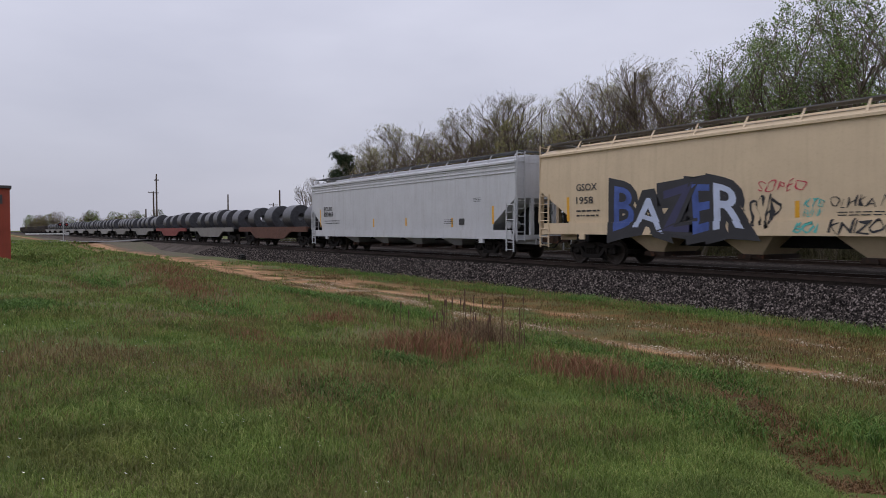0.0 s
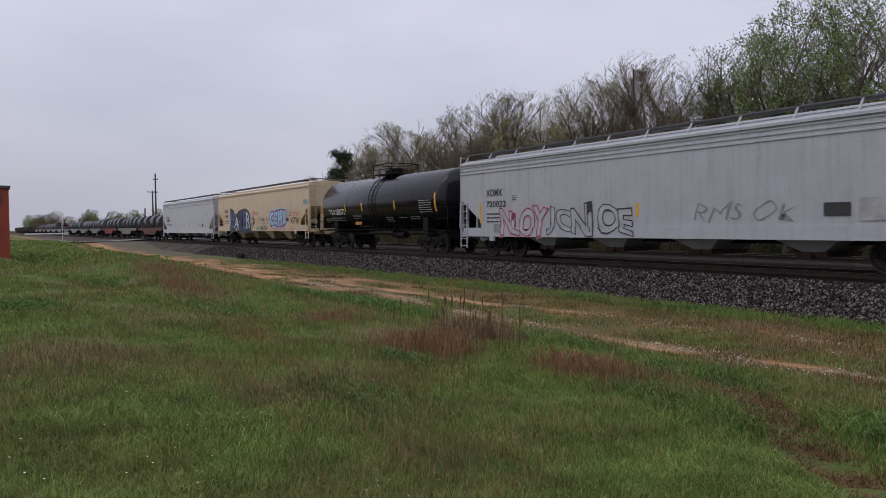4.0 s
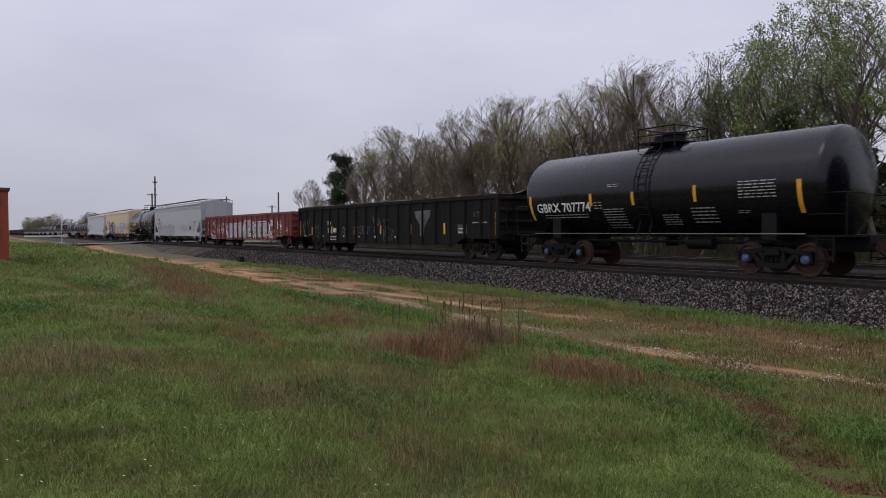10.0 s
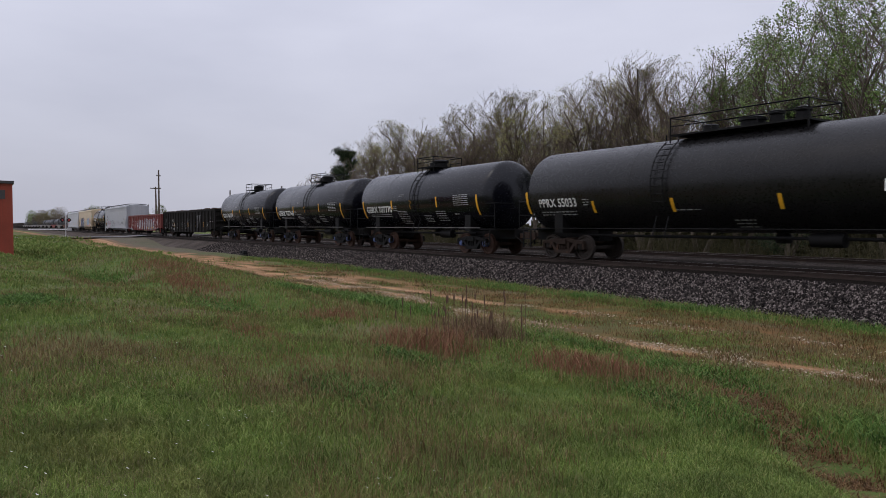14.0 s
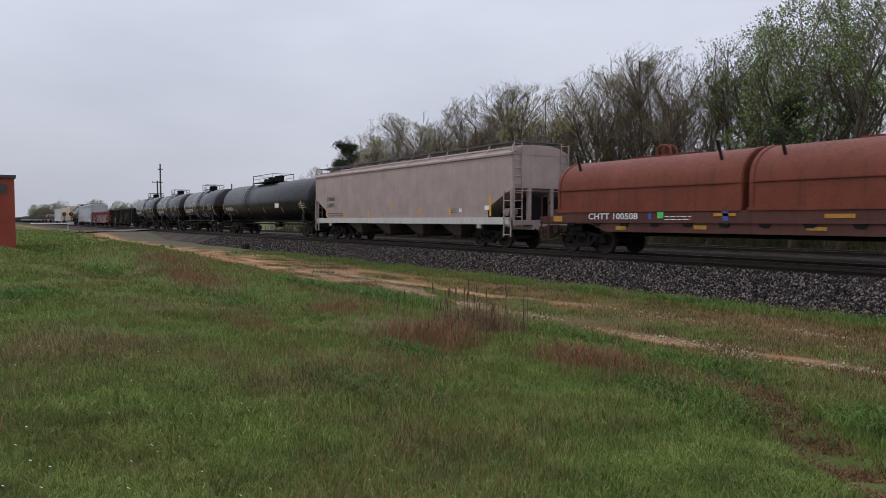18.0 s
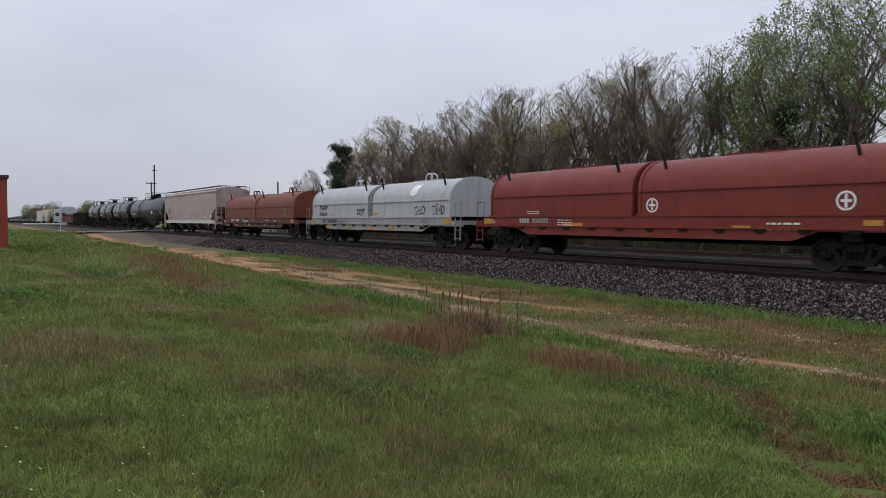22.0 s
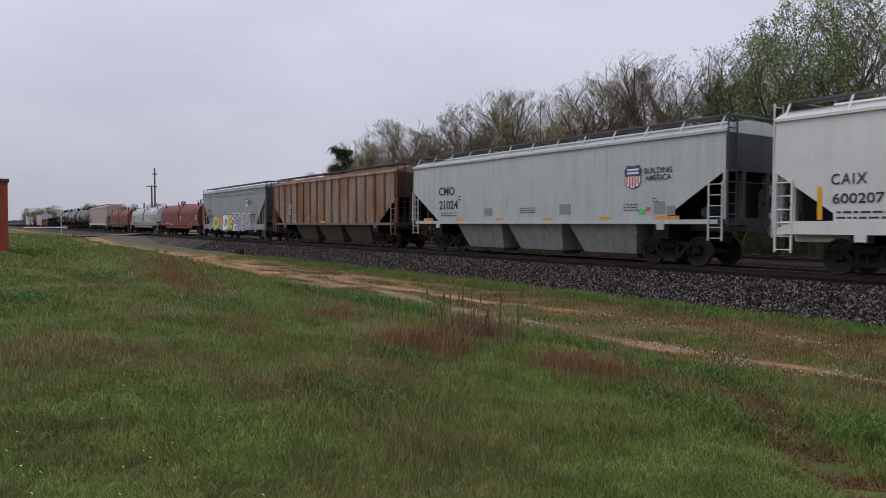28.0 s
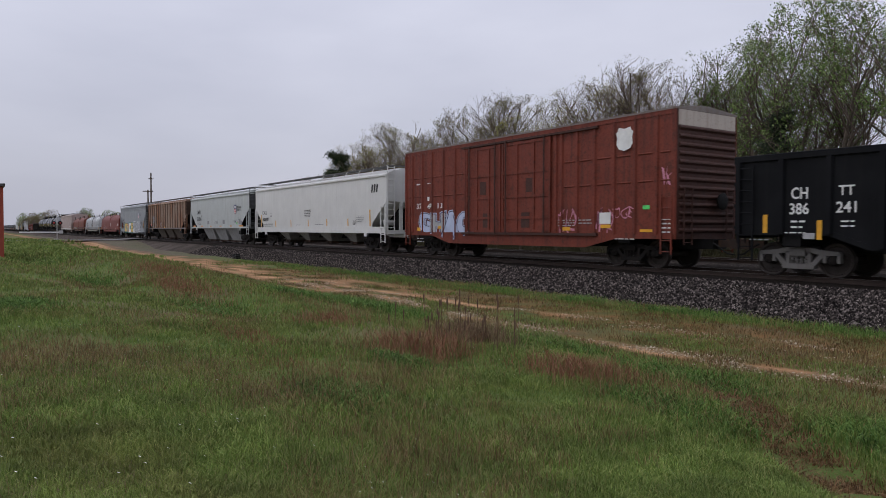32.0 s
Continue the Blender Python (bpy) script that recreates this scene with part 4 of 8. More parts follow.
        for j in range(3):
            f = rng.uniform(0.3, 0.9)
            q = tuple(p0[c] + (p1[c] - p0[c]) * f for c in range(3))
            b = rng.uniform(0, 6.28)
            brush.cyl(q, (q[0] + math.cos(b) * 0.5, q[1] + math.sin(b) * 0.5, q[2] + rng.uniform(0.1, 0.6)), 0.011, 3, 0.004, cap=False)
    tagged(new("brush", brush.mesh("brush", leaf_material("dull_brush_stems", [(0.0, (0.035, 0.030, 0.016)), (0.6, (0.065, 0.058, 0.028)), (1.0, (0.10, 0.085, 0.045))]), smooth=False)), "grey brown leafless brush under the trees", "brush", kind="stuff")


build_trees()


# ---------------------------------------------------------------- poles, shed, road
def build_far_things():
    M['red_lens'] = plain("red_lens_plastic", (0.35, 0.03, 0.03), 0.4)
    road_mat = paint("pale_worn_asphalt", (0.15, 0.145, 0.14), (0.12, 0.11, 0.10), 0.5, 0.9)
    road = MB()
    ys = [-90 + 3 * i for i in range(60)]
    prof = [(x, y, max(ground_z(x, y) + 0.03, -0.18) if not 17.0 < y < 27.5 else -0.006) for y in ys for x in (-102.5, -99.2, -96.0)]
    road.add(prof, [(3 * j + i, 3 * j + i + 1, 3 * j + i + 4, 3 * j + i + 3) for j in range(len(ys) - 1) for i in range(2)])
    solid("road", road, road_mat, "pale worn road that crosses the tracks on the level", "road", kind="structure")
    wood = plain("weathered_pole_wood", (0.10, 0.075, 0.06), 0.9, 0, 0.3, 3.0)
    iron = plain("dark_pole_hardware", (0.06, 0.06, 0.062), 0.6, 0.4)

    def pole(x, y, h, arms, lean=0.0, turn=0.0):
        t = thing("utility_pole", "tall dark wooden utility pole with a crossarm", "utility pole", "poles beyond the tracks", at=pose(x, y, ground_z(x, y) - 0.1, 0, lean, turn))
        part("pole", MB().cyl((0, 0, 0), (0, 0, h), 0.20, 10, 0.13), wood, t)
        for z, w in arms:
            part("crossarm", MB().box(-0.06, 0.06, -w, w, z - 0.07, z + 0.07), wood, t)
            for s in (-0.9, -0.4, 0.4, 0.9):
                part("insulator", MB().cyl((0, s * w, z + 0.07), (0, s * w, z + 0.24), 0.05, 6, 0.03), iron, t)
        return t

    pole(-148.0, 30.2, 13.2, [(12.0, 0.45)])
    pole(-149.6, 30.0, 9.9, [(9.6, 1.0)], -2.0)
    pole(-155.0, 29.5, 6.6, [])
    pole(-150.0, 45.0, 9.6, [])
    pole(-119.5, 45.0, 8.8, [])
    pole(-150.0, 55.0, 7.6, [(7.2, 1.0)])
    red = paint("faded_red_shed_steel", (0.30, 0.055, 0.030), (0.13, 0.05, 0.03), 0.5, 0.65, 0.15)
    trim = plain("dark_roof_trim", (0.05, 0.045, 0.045), 0.6)
    gz = ground_z(-45, 0)
    shed = thing("shed", "weathered red steel shed with a flat dark roof edge", "shed", at=pose(-45.2, 1.62, gz))
    ribs = MB()
    for k in range(24):
        ribs.box(0.0, 0.03, -6.0 + 0.25 * k, -5.9 + 0.25 * k, 0.05, 3.82)
    part("wall", MB().bevel_box(-4.6, 0.0, -6.0, 0.0, -0.2, 3.85, 0.02), red, shed)
    part("cladding_ribs", ribs, red, shed)
    part("roof", MB().box(-4.75, 0.15, -6.15, 0.08, 3.85, 4.0), trim, shed)
    part("vent", MB().box(0.032, 0.06, -0.75, -0.35, 3.0, 3.5), trim, shed)


    # scrap of dark rubber lying on the bank
    rub = MB()
    rnd = random.Random(3)
    for k in range(7):
        x, y = -49.6 + rnd.uniform(-0.6, 0.6), 15.75 + rnd.uniform(-0.25, 0.25)
        rub.prism_z([(x - 0.3, y - 0.1), (x + 0.25, y - 0.16), (x + 0.35, y + 0.1), (x - 0.2, y + 0.15)], bed_z(15.75) + 0.0 + 0.04 * k, bed_z(15.75) + 0.06 + 0.05 * k + rnd.uniform(0, 0.05))
    solid("debris", rub, M['black_paint'], "low heap of dark track scrap on the ballast", "debris")
    # level crossing signal with its gate arm down
    silver = plain("silver_signal_paint", (0.42, 0.42, 0.42), 0.45, 0.4)
    white = M['white_letter']
    sig = thing("crossing_signal", "level crossing signal with a lowered white gate arm", "crossing signal", at=pose(-105.0, 9.7, ground_z(-105, 9.7)))
    part("base", MB().box(-0.3, 0.3, -0.3, 0.3, -0.2, 0.25), silver, sig)
    part("mast", MB().cyl((0, 0, 0.2), (0, 0, 3.3), 0.06, 8), silver, sig)
    for s in (-1, 1):
        lamp = part("signal_lamp", MB().turned([(-0.05, 0.24), (0.0, 0.25), (0.02, 0.14), (0.2, 0.12)], (0.05, s * 0.38, 2.35), 14, 'x'), M['black_paint'], sig)
        part("lens", MB().turned([(0.0, 0.11), (0.02, 0.05)], (0.26, s * 0.38, 2.35), 10, 'x'), M['red_lens'], lamp)
    part("counterweight", MB().box(-0.12, 0.12, 0.2, 0.7, 0.95, 1.35), silver, sig)
    part("gate_arm", MB().box(-0.04, 0.04, -4.3, 0.2, 1.06, 1.2), white, sig)


build_far_things()
# ---------------------------------------------------------------- rolling stock: running gear
WHEEL_R = 0.457
CARS, WHEELSETS = [], []
GEAR = {}
M['steel_pale'] = paint("dusty_grey_truck_steel", (0.17, 0.16, 0.15), (0.06, 0.05, 0.04), 0.5, 0.8)


def gear_meshes(key):
    """Shared meshes of a three-piece truck, in one of the finishes."""
    if key in GEAR:
        return GEAR[key]
    frame_m = {'dark': M['steel_dark'], 'rusty': M['steel_rusty'], 'new': M['black_paint'], 'pale': M['steel_pale']}[key]
    wheel_m = {'dark': M['wheel_dark'], 'rusty': M['wheel_dark'], 'new': M['wheel_rust'], 'pale': M['wheel_dark']}[key]
    out = {}
    side = MB()
    # top chord, sloping arms down to the spring seat, and pedestal jaws
    side.prism_y([(-1.12, 0.60), (-1.08, 0.70), (-0.62, 0.74), (-0.36, 0.80), (0.36, 0.80), (0.62, 0.74), (1.08, 0.70), (1.12, 0.60), (0.70, 0.60), (0.34, 0.66), (-0.34, 0.66), (-0.70, 0.60)], -0.07, 0.07)
    side.prism_y([(-0.72, 0.62), (-0.58, 0.64), (-0.30, 0.34), (-0.40, 0.24)], -0.065, 0.065)
    side.prism_y([(0.72, 0.62), (0.40, 0.24), (0.30, 0.34), (0.58, 0.64)], -0.065, 0.065)
    side.prism_y([(-0.42, 0.22), (0.42, 0.22), (0.46, 0.30), (0.36, 0.36), (-0.36, 0.36), (-0.46, 0.30)], -0.10, 0.10)
    for s in (-1, 1):
        side.box(s * 0.30 - 0.05, s * 0.30 + 0.05, -0.07, 0.07, 0.30, 0.70)
        side.box(s * 1.08 - 0.045, s * 1.08 + 0.045, -0.07, 0.07, 0.40, 0.66)
        side.box(s * 0.70 - 0.045, s * 0.70 + 0.045, -0.07, 0.07, 0.40, 0.62)
    out['side_frame'] = side.mesh("side_frame", frame_m)
    coil = [(0.0, 0.05)]
    for k in range(5):
        coil += [(0.012 + 0.045 * k, 0.060), (0.030 + 0.045 * k, 0.060), (0.038 + 0.045 * k, 0.044), (0.047 + 0.045 * k, 0.044)]
    out['spring'] = MB().turned(coil, (0, 0, 0.36), 8, 'z').mesh("spring", frame_m)
    out['bolster'] = MB().prism_x([(-1.15, 0.58), (1.15, 0.58), (1.15, 0.76), (0.5, 0.84), (-0.5, 0.84), (-1.15, 0.76)], -0.21, 0.21).mesh("bolster", frame_m)
    cap_m = M['steel_dark'] if key != 'new' else plain("blue_bearing_cap_paint", (0.07, 0.10, 0.22), 0.5)
    cap = MB().turned([(-0.16, 0.14), (-0.05, 0.15), (0.02, 0.13), (0.04, 0.09), (0.055, 0.03)], (0, 0, 0), 14, 'y')
    for k in range(3):
        cap.cyl((0.07 * math.cos(2.1 * k), 0.04, 0.07 * math.sin(2.1 * k)), (0.07 * math.cos(2.1 * k), 0.07, 0.07 * math.sin(2.1 * k)), 0.018, 6)
    cap.v = [(x, -y, z) for x, y, z in cap.v]
    cap.f = [tuple(reversed(f)) for f in cap.f]
    out['bearing'] = cap.mesh("bearing", cap_m)
    r = WHEEL_R
    wheel = MB()
    for s in (-1, 1):
        prof = [(0.0, 0.10), (0.02, 0.13), (0.05, 0.16), (0.055, r - 0.09), (0.005, r - 0.06), (0.0, r), (0.105, r + 0.006), (0.115, r + 0.028), (0.135, r + 0.022), (0.14, r - 0.06), (0.09, r - 0.09), (0.09, 0.14), (0.13, 0.11)]
        ring = [(s * (-0.84 + q), rr) for q, rr in prof]
        wheel.turned(ring, (0, 0, 0), 28, 'y')
    wheel.cyl((0, -0.98, 0), (0, 0.98, 0), 0.085, 10)
    for k in range(6):
        a = 1.05 * k
        wheel.box(0.26 * math.cos(a) - 0.03, 0.26 * math.cos(a) + 0.03, -0.80, -0.785, 0.26 * math.sin(a) - 0.03, 0.26 * math.sin(a) + 0.03)
    out['wheelset'] = wheel.mesh("wheelset", wheel_m)
    GEAR[key] = out
    return out


def truck(car, x, key='dark', spin=True):
    g = gear_meshes(key)
    t = part("truck", g['bolster'], None, car)
    t.matrix_basis = pose(x, 0, 0)
    for s in (-1, 1):
        f = part("side_frame", g['side_frame'], None, t)
        f.matrix_basis = pose(0, s * 1.02, 0)
        for k in (-0.2, -0.07, 0.07, 0.2):
            sp = part("spring", g['spring'], None, t)
            sp.matrix_basis = pose(k, s * 1.02, 0)
        for e in (-1, 1):
            b = part("bearing", g['bearing'], None, t)
            b.matrix_basis = pose(e * 0.889, s * 1.02, WHEEL_R + 0.02, 0, 0, 0 if s < 0 else 180)
    for e in (-1, 1):
        w = part("wheelset", g['wheelset'], None, t)
        w.matrix_basis = pose(e * 0.889, 0, WHEEL_R + 0.001)
        if spin:
            WHEELSETS.append((w, e * 0.889))
    return t


def coupler(car, x, s, z=0.84):
    c = MB()
    c.box(min(x, x + s * 0.5), max(x, x + s * 0.5), -0.09, 0.09, z - 0.11, z + 0.11)
    c.prism_z([(x + s * 0.45, -0.17), (x + s * 0.74, -0.15), (x + s * 0.74, -0.03), (x + s * 0.62, 0.02), (x + s * 0.72, 0.17), (x + s * 0.48, 0.15)][::s], z - 0.15, z + 0.15)
    part("coupler", c, M['coupler'], car)
    h = MB().pipe([(x, -0.35, z + 0.02), (x + s * 0.25, -0.36, z - 0.12), (x + s * 0.5, -0.33, z - 0.30), (x + s * 0.72, -0.28, z - 0.33)], 0.025, 6)
    part("air_hose", h, M['black_paint'], car)


def new_car(name, label, category, q0, q1):
    """A car whose body spans q0 to q1 along the train, as the train stands at the start."""
    car = thing(name, label, category, "cars of the freight train")
    CARS.append((car, (q0 + q1) / 2))
    return car, q1 - q0


def ladder(mb, x, y, z0, z1, w=0.42, r=0.014, along='x', step=0.33, rails=True):
    """Rungs between two rails; along the car (x) or across it (y)."""
    n = int((z1 - z0) / step)
    for k in range(n + 1):
        z = z0 + 0.08 + k * (z1 - z0 - 0.16) / max(n, 1)
        if along == 'x':
            mb.cyl((x, y, z), (x + w, y, z), r, 5)
        else:
            mb.cyl((x, y, z), (x, y + w, z), r, 5)
    if rails:
        for e in (0, w):
            if along == 'x':
                mb.box(x + e - 0.022, x + e + 0.022, y - 0.015, y + 0.03, z0, z1)
            else:
                mb.box(x - 0.015, x + 0.015, y + e - 0.022, y + e + 0.022, z0, z1)


def stripes(car, places, y, z0, h=0.5, w=0.13, follow=None):
    for x in places:
        mb = MB()
        if follow:
            n = 4
            for k in range(n):
                za, zb = z0 + h * k / n, z0 + h * (k + 1) / n
                ya, yb = follow(za) - 0.007, follow(zb) - 0.007
                mb.add([(x, ya, za), (x + w, ya, za), (x + w, yb, zb), (x, yb, zb)], [(0, 1, 2, 3)])
        else:
            plate(mb, x, z0, w, h, y - 0.003)
        part("reflector_stripe", mb, M['yellow'], car, "yellow reflective stripe")


def letter(car, body, x, z, w, h, y, mat='black_letter', follow=None, **k):
    part("lettering", written(MB(), body, x, z, w, h, y if not follow else -0.006, follow=follow, **k), M[mat] if isinstance(mat, str) else mat, car)


def small_print(car, x, z, w, h, rows, y, mat='black_letter', seed=1):
    part("small_print", bars(MB(), x, z, w, h, rows, y, seed), M[mat] if isinstance(mat, str) else mat, car)


def graffiti(car, body, x, z, w, h, y, fill, edge, warp=0.05, bold=0.055, rim=0.045, follow=None, slope=0.0, glow=None, spacing=0.86, shear=0.0):
    """Fat spray-painted letters: optional halo, an outline, and a fill above it."""
    o = 0
    kw = dict(warp=warp, slope=slope, shear=shear, spacing=spacing)
    if glow:
        part("graffiti", written(MB(), body, x, z, w, h, -0.004 if follow else y - 0.004, offset=bold + rim * 1.9, follow=follow, **kw), glow, car, "spray-painted graffiti halo")
    part("graffiti", written(MB(), body, x, z, w, h, -0.007 if follow else y - 0.007, offset=bold + rim, follow=follow, **kw), edge, car, "spray-painted graffiti outline")
    if fill:
        part("graffiti", written(MB(), body, x, z, w, h, -0.010 if follow else y - 0.010, offset=bold, follow=follow, **kw), fill, car, "spray-painted graffiti letters")


def spray(name, c, vary=0.12):
    return plain(name, c, 0.55, 0, vary, 2.0)


S_BLACK = spray("black_spray_paint", (0.025, 0.025, 0.03))
S_BLUE = spray("blue_spray_paint", (0.05, 0.09, 0.30), 0.3)
S_SKY = spray("light_blue_spray_paint", (0.30, 0.50, 0.66))
S_MAROON = spray("maroon_spray_paint", (0.20, 0.02, 0.07))
S_RED = spray("red_spray_paint", (0.50, 0.05, 0.08))
S_TEAL = spray("teal_spray_paint", (0.10, 0.45, 0.42))
S_SILVER = spray("silver_spray_paint", (0.40, 0.41, 0.43), 0.25)
S_WHITE = spray("white_spray_paint", (0.76, 0.77, 0.78))
S_NAVY = spray("navy_spray_paint", (0.035, 0.035, 0.09))
S_YELLOW = spray("yellow_spray_paint", (0.68, 0.48, 0.10), 0.2)
S_ORANGE = spray("orange_spray_paint", (0.60, 0.30, 0.16), 0.2)
S_PINK = spray("pink_spray_paint", (0.55, 0.22, 0.30))
S_GREY = spray("grey_spray_paint", (0.24, 0.24, 0.25))
S_DIM = spray("dim_worn_spray_paint", (0.055, 0.055, 0.06))
S_FADED = spray("faded_grey_spray_paint", (0.085, 0.085, 0.09), 0.4)
S_LILAC = spray("pale_blue_spray_paint", (0.46, 0.52, 0.68))


def shield(car, x, z, w, h, y, full=True, bend=None):
    """A railway company's shield, as plain shapes: a blue top with pale bars over red and white stripes."""
    navy = M.setdefault('navy', plain("navy_emblem_paint", (0.05, 0.06, 0.16), 0.5))
    red = M.setdefault('emblem_red', plain("red_emblem_paint", (0.55, 0.06, 0.06), 0.5))
    white = M['white_letter']
    out = [(0.5, 0.0), (0.16, 0.10), (0.03, 0.30), (0.06, 0.55), (0.0, 0.80), (0.10, 0.86), (0.16, 1.0), (0.5, 0.94), (0.84, 1.0), (0.90, 0.86), (1.0, 0.80), (0.94, 0.55), (0.97, 0.30), (0.84, 0.10)]
    def shape(k, dy):
        mb = MB().add([(x + w * (0.5 + (u - 0.5) * k), y - dy, z + h * (0.5 + (q - 0.5) * k)) for u, q in out], [tuple(range(len(out)))])
        return drape(mb, bend, 0.02) if bend else mb
    s = part("emblem", shape(1.0, 0.004), navy if full else white, car, "company shield painted on the side")
    if not full:
        return
    st = MB()
    lo = MB()
    low = [(0.5, 0.04), (0.19, 0.13), (0.08, 0.31), (0.10, 0.53), (0.90, 0.53), (0.92, 0.31), (0.81, 0.13)]
    lo.add([(x + w * u, y - 0.007, z + h * q) for u, q in low], [tuple(range(7))])
    part("emblem_field", lo, white, s)
    for k in range(5):
        u = 0.14 + 0.155 * k
        b = 0.16 if k in (0, 4) else 0.08
        st.add([(x + w * u, y - 0.010, z + h * (b + 0.06 * (k in (0, 4)))), (x + w * (u + 0.075), y - 0.010, z + h * (b + 0.05 * (k in (0, 4)))), (x + w * (u + 0.075), y - 0.010, z + h * 0.53), (x + w * u, y - 0.010, z + h * 0.53)], [(0, 1, 2, 3)])
    part("emblem_stripes", st, red, s)
    br = MB()
    for q in (0.62, 0.76):
        br.add([(x + w * 0.18, y - 0.008, z + h * q), (x + w * 0.82, y - 0.008, z + h * q), (x + w * 0.82, y - 0.008, z + h * (q + 0.085)), (x + w * 0.18, y - 0.008, z + h * (q + 0.085))], [(0, 1, 2, 3)])
    part("emblem_bars", br, white, s)


# ---------------------------------------------------------------- covered hopper
def covered_hopper(name, label, q0, q1, body, roofm=None, underm=None, top=4.35, eave=None, sill=(0.95, 1.35), bulge=0.05, cut=(1.45, 2.45, 1.6), bays=4, gear='dark',
                   ribs=0, lines=0, lip=True, bay_m=None, rib_m=None, sill_m=None, deep=False, walk_m=None, tc=2.3, end_m=None):
    """cut: how far the end slope runs in, the height where it starts, and where it meets the sill."""
    car, L = new_car(name, label, "covered hopper", q0, q1)
    h = L / 2
    roofm = roofm or body
    dark = underm or M['black_paint']
    eave = eave or top - 0.32
    half = 1.55
    end_m = end_m or body

    def side_y(z):
        if z < sill[1]:
            return -half - 0.021
        f = min(1, max(0, (z - sill[1]) / (eave - sill[1])))
        return -half + bulge - bulge * math.sin(math.pi * (0.15 + 0.7 * f)) * 1.0
    cx, cz, cb = cut
    xs = sorted({-h, -h + cx * 0.5, -h + cx, h - cx, h - cx * 0.5, h, *[(-h + cx) + (L - 2 * cx) * k / 12 for k in range(13)]})

    def low(x):
        d = h - abs(x)
        return cz + (cb - cz) * min(1, d / cx) if d < cx - 1e-6 else sill[1] - 0.02
    xs = sorted(set(xs) | {-h + cx - 0.002, h - cx + 0.002})
    for s in (1, -1):
        side = MB()
        rows = 9
        pts = []
        for x in xs:
            z0 = low(x)
            for k in range(rows + 1):
                z = z0 + (eave - z0) * k / rows
                pts.append((x, s * side_y(max(z, sill[1] + 0.001)), z))
        n = rows + 1
        side.add(pts, [(j * n + i, j * n + i + 1, (j + 1) * n + i + 1, (j + 1) * n + i)[::s] for j in range(len(xs) - 1) for i in range(rows)])
        p = part("side_sheet", side, body, car)
        if ribs:
            for k in range(ribs):
                x = -h + 0.12 + (L - 0.24) * k / (ribs - 1)
                zl = max(low(x), sill[1])
                part("side_post", MB().prism_z([(x - 0.07, s * -half), (x - 0.045, s * (-half - 0.075)), (x + 0.045, s * (-half - 0.075)), (x + 0.07, s * -half)][::s], zl, eave), rib_m or body, p)
        b = MB()
        b.prism_x([(s * (-half - 0.02), sill[0]), (s * (-half - 0.02), sill[1]), (s * (-half + 0.14), sill[1]), (s * (-half + 0.14), sill[1] - 0.06), (s * (-half + 0.03), sill[1] - 0.06), (s * (-half + 0.03), sill[0])], -h + 0.25, h - 0.25)
        part("side_sill", b, sill_m or body, car)
        for k in range(lines):
            z = eave - 0.12 - 0.15 * k
            part("side_bead", MB().prism_x([(s * (side_y(z) + 0.01), z - 0.04), (s * (side_y(z) - 0.035), z - 0.02), (s * (side_y(z) - 0.035), z + 0.02), (s * (side_y(z) + 0.01), z + 0.04)], -h + 0.03, h - 0.03), body, p)
    # roof with an overhanging lip
    prof = [(-half - (0.05 if lip else 0.0), eave - 0.05), (-half - (0.05 if lip else 0.0), eave + 0.03), (-half + 0.10, eave + 0.10), (-1.05, top - 0.10), (-0.5, top), (0.5, top), (1.05, top - 0.10), (half - 0.10, eave + 0.10), (half + (0.05 if lip else 0), eave + 0.03), (half + (0.05 if lip else 0), eave - 0.05)]
    part("roof", MB().prism_x(prof, -h, h), roofm, car)
    hatch = MB()
    hatch.prism_x([(-0.28, top - 0.02), (-0.24, top + 0.10), (0.24, top + 0.10), (0.28, top - 0.02)], -h + 0.9, h - 0.9)
    part("hatch_cover", hatch, roofm, car)
    wm = walk_m or M['grate']
    for s in (-1, 1):
        y0 = s * 0.98
        wk = MB().box(-h - 0.02, h + 0.02, min(y0 - 0.3, y0 + 0.3), max(y0 - 0.3, y0 + 0.3), top + 0.10, top + 0.14)
        rw = part("running_board", wk, wm, car)
        n = 13
        for k in range(n):
            x = -h + 0.25 + (L - 0.5) * k / (n - 1)
            part("board_bracket", MB().prism_x([(s * 1.26, top + 0.10), (s * 1.24, top + 0.13), (s * 1.50, eave + 0.02), (s * 1.54, eave + 0.02)], x - 0.03, x + 0.03), roofm, rw)
    for e in (-1, 1):
        cross = MB().box(min(e * h, e * (h - 0.35)), max(e * h, e * (h - 0.35)), -1.3, 1.3, top + 0.105, top + 0.145)
        part("end_walk", cross, wm, car)
        # end sheet, slope sheet, posts, platform
        end = MB()
        ny = 8
        es = [(-half + 2 * half * k / ny) for k in range(ny + 1)]
        xe = e * (h - 0.01)
        pts = []
        for y in es:
            f = abs(y) / half
            zt = eave + (top - eave) * (1 - max(0, (f - 0.3) / 0.7) ** 1.5)
            pts += [(xe, y, cz), (xe, y, zt)]
        end.add(pts, [(2 * k, 2 * k + 2, 2 * k + 3, 2 * k + 1)[::e] for k in range(ny)])
        part("end_sheet", end, end_m, car)
        sl = MB().add([(e * h, -half + 0.02, cz), (e * h, half - 0.02, cz), (e * (h - cx - 0.1), half - 0.02, cb), (e * (h - cx - 0.1), -half + 0.02, cb),
                       (e * (h - cx - 0.9), half - 0.02, sill[0]), (e * (h - cx - 0.9), -half + 0.02, sill[0])], [(0, 1, 2, 3)[::-e], (3, 2, 4, 5)[::-e]])
        part("slope_sheet", sl, body if not deep else dark, car)
        pf = MB()
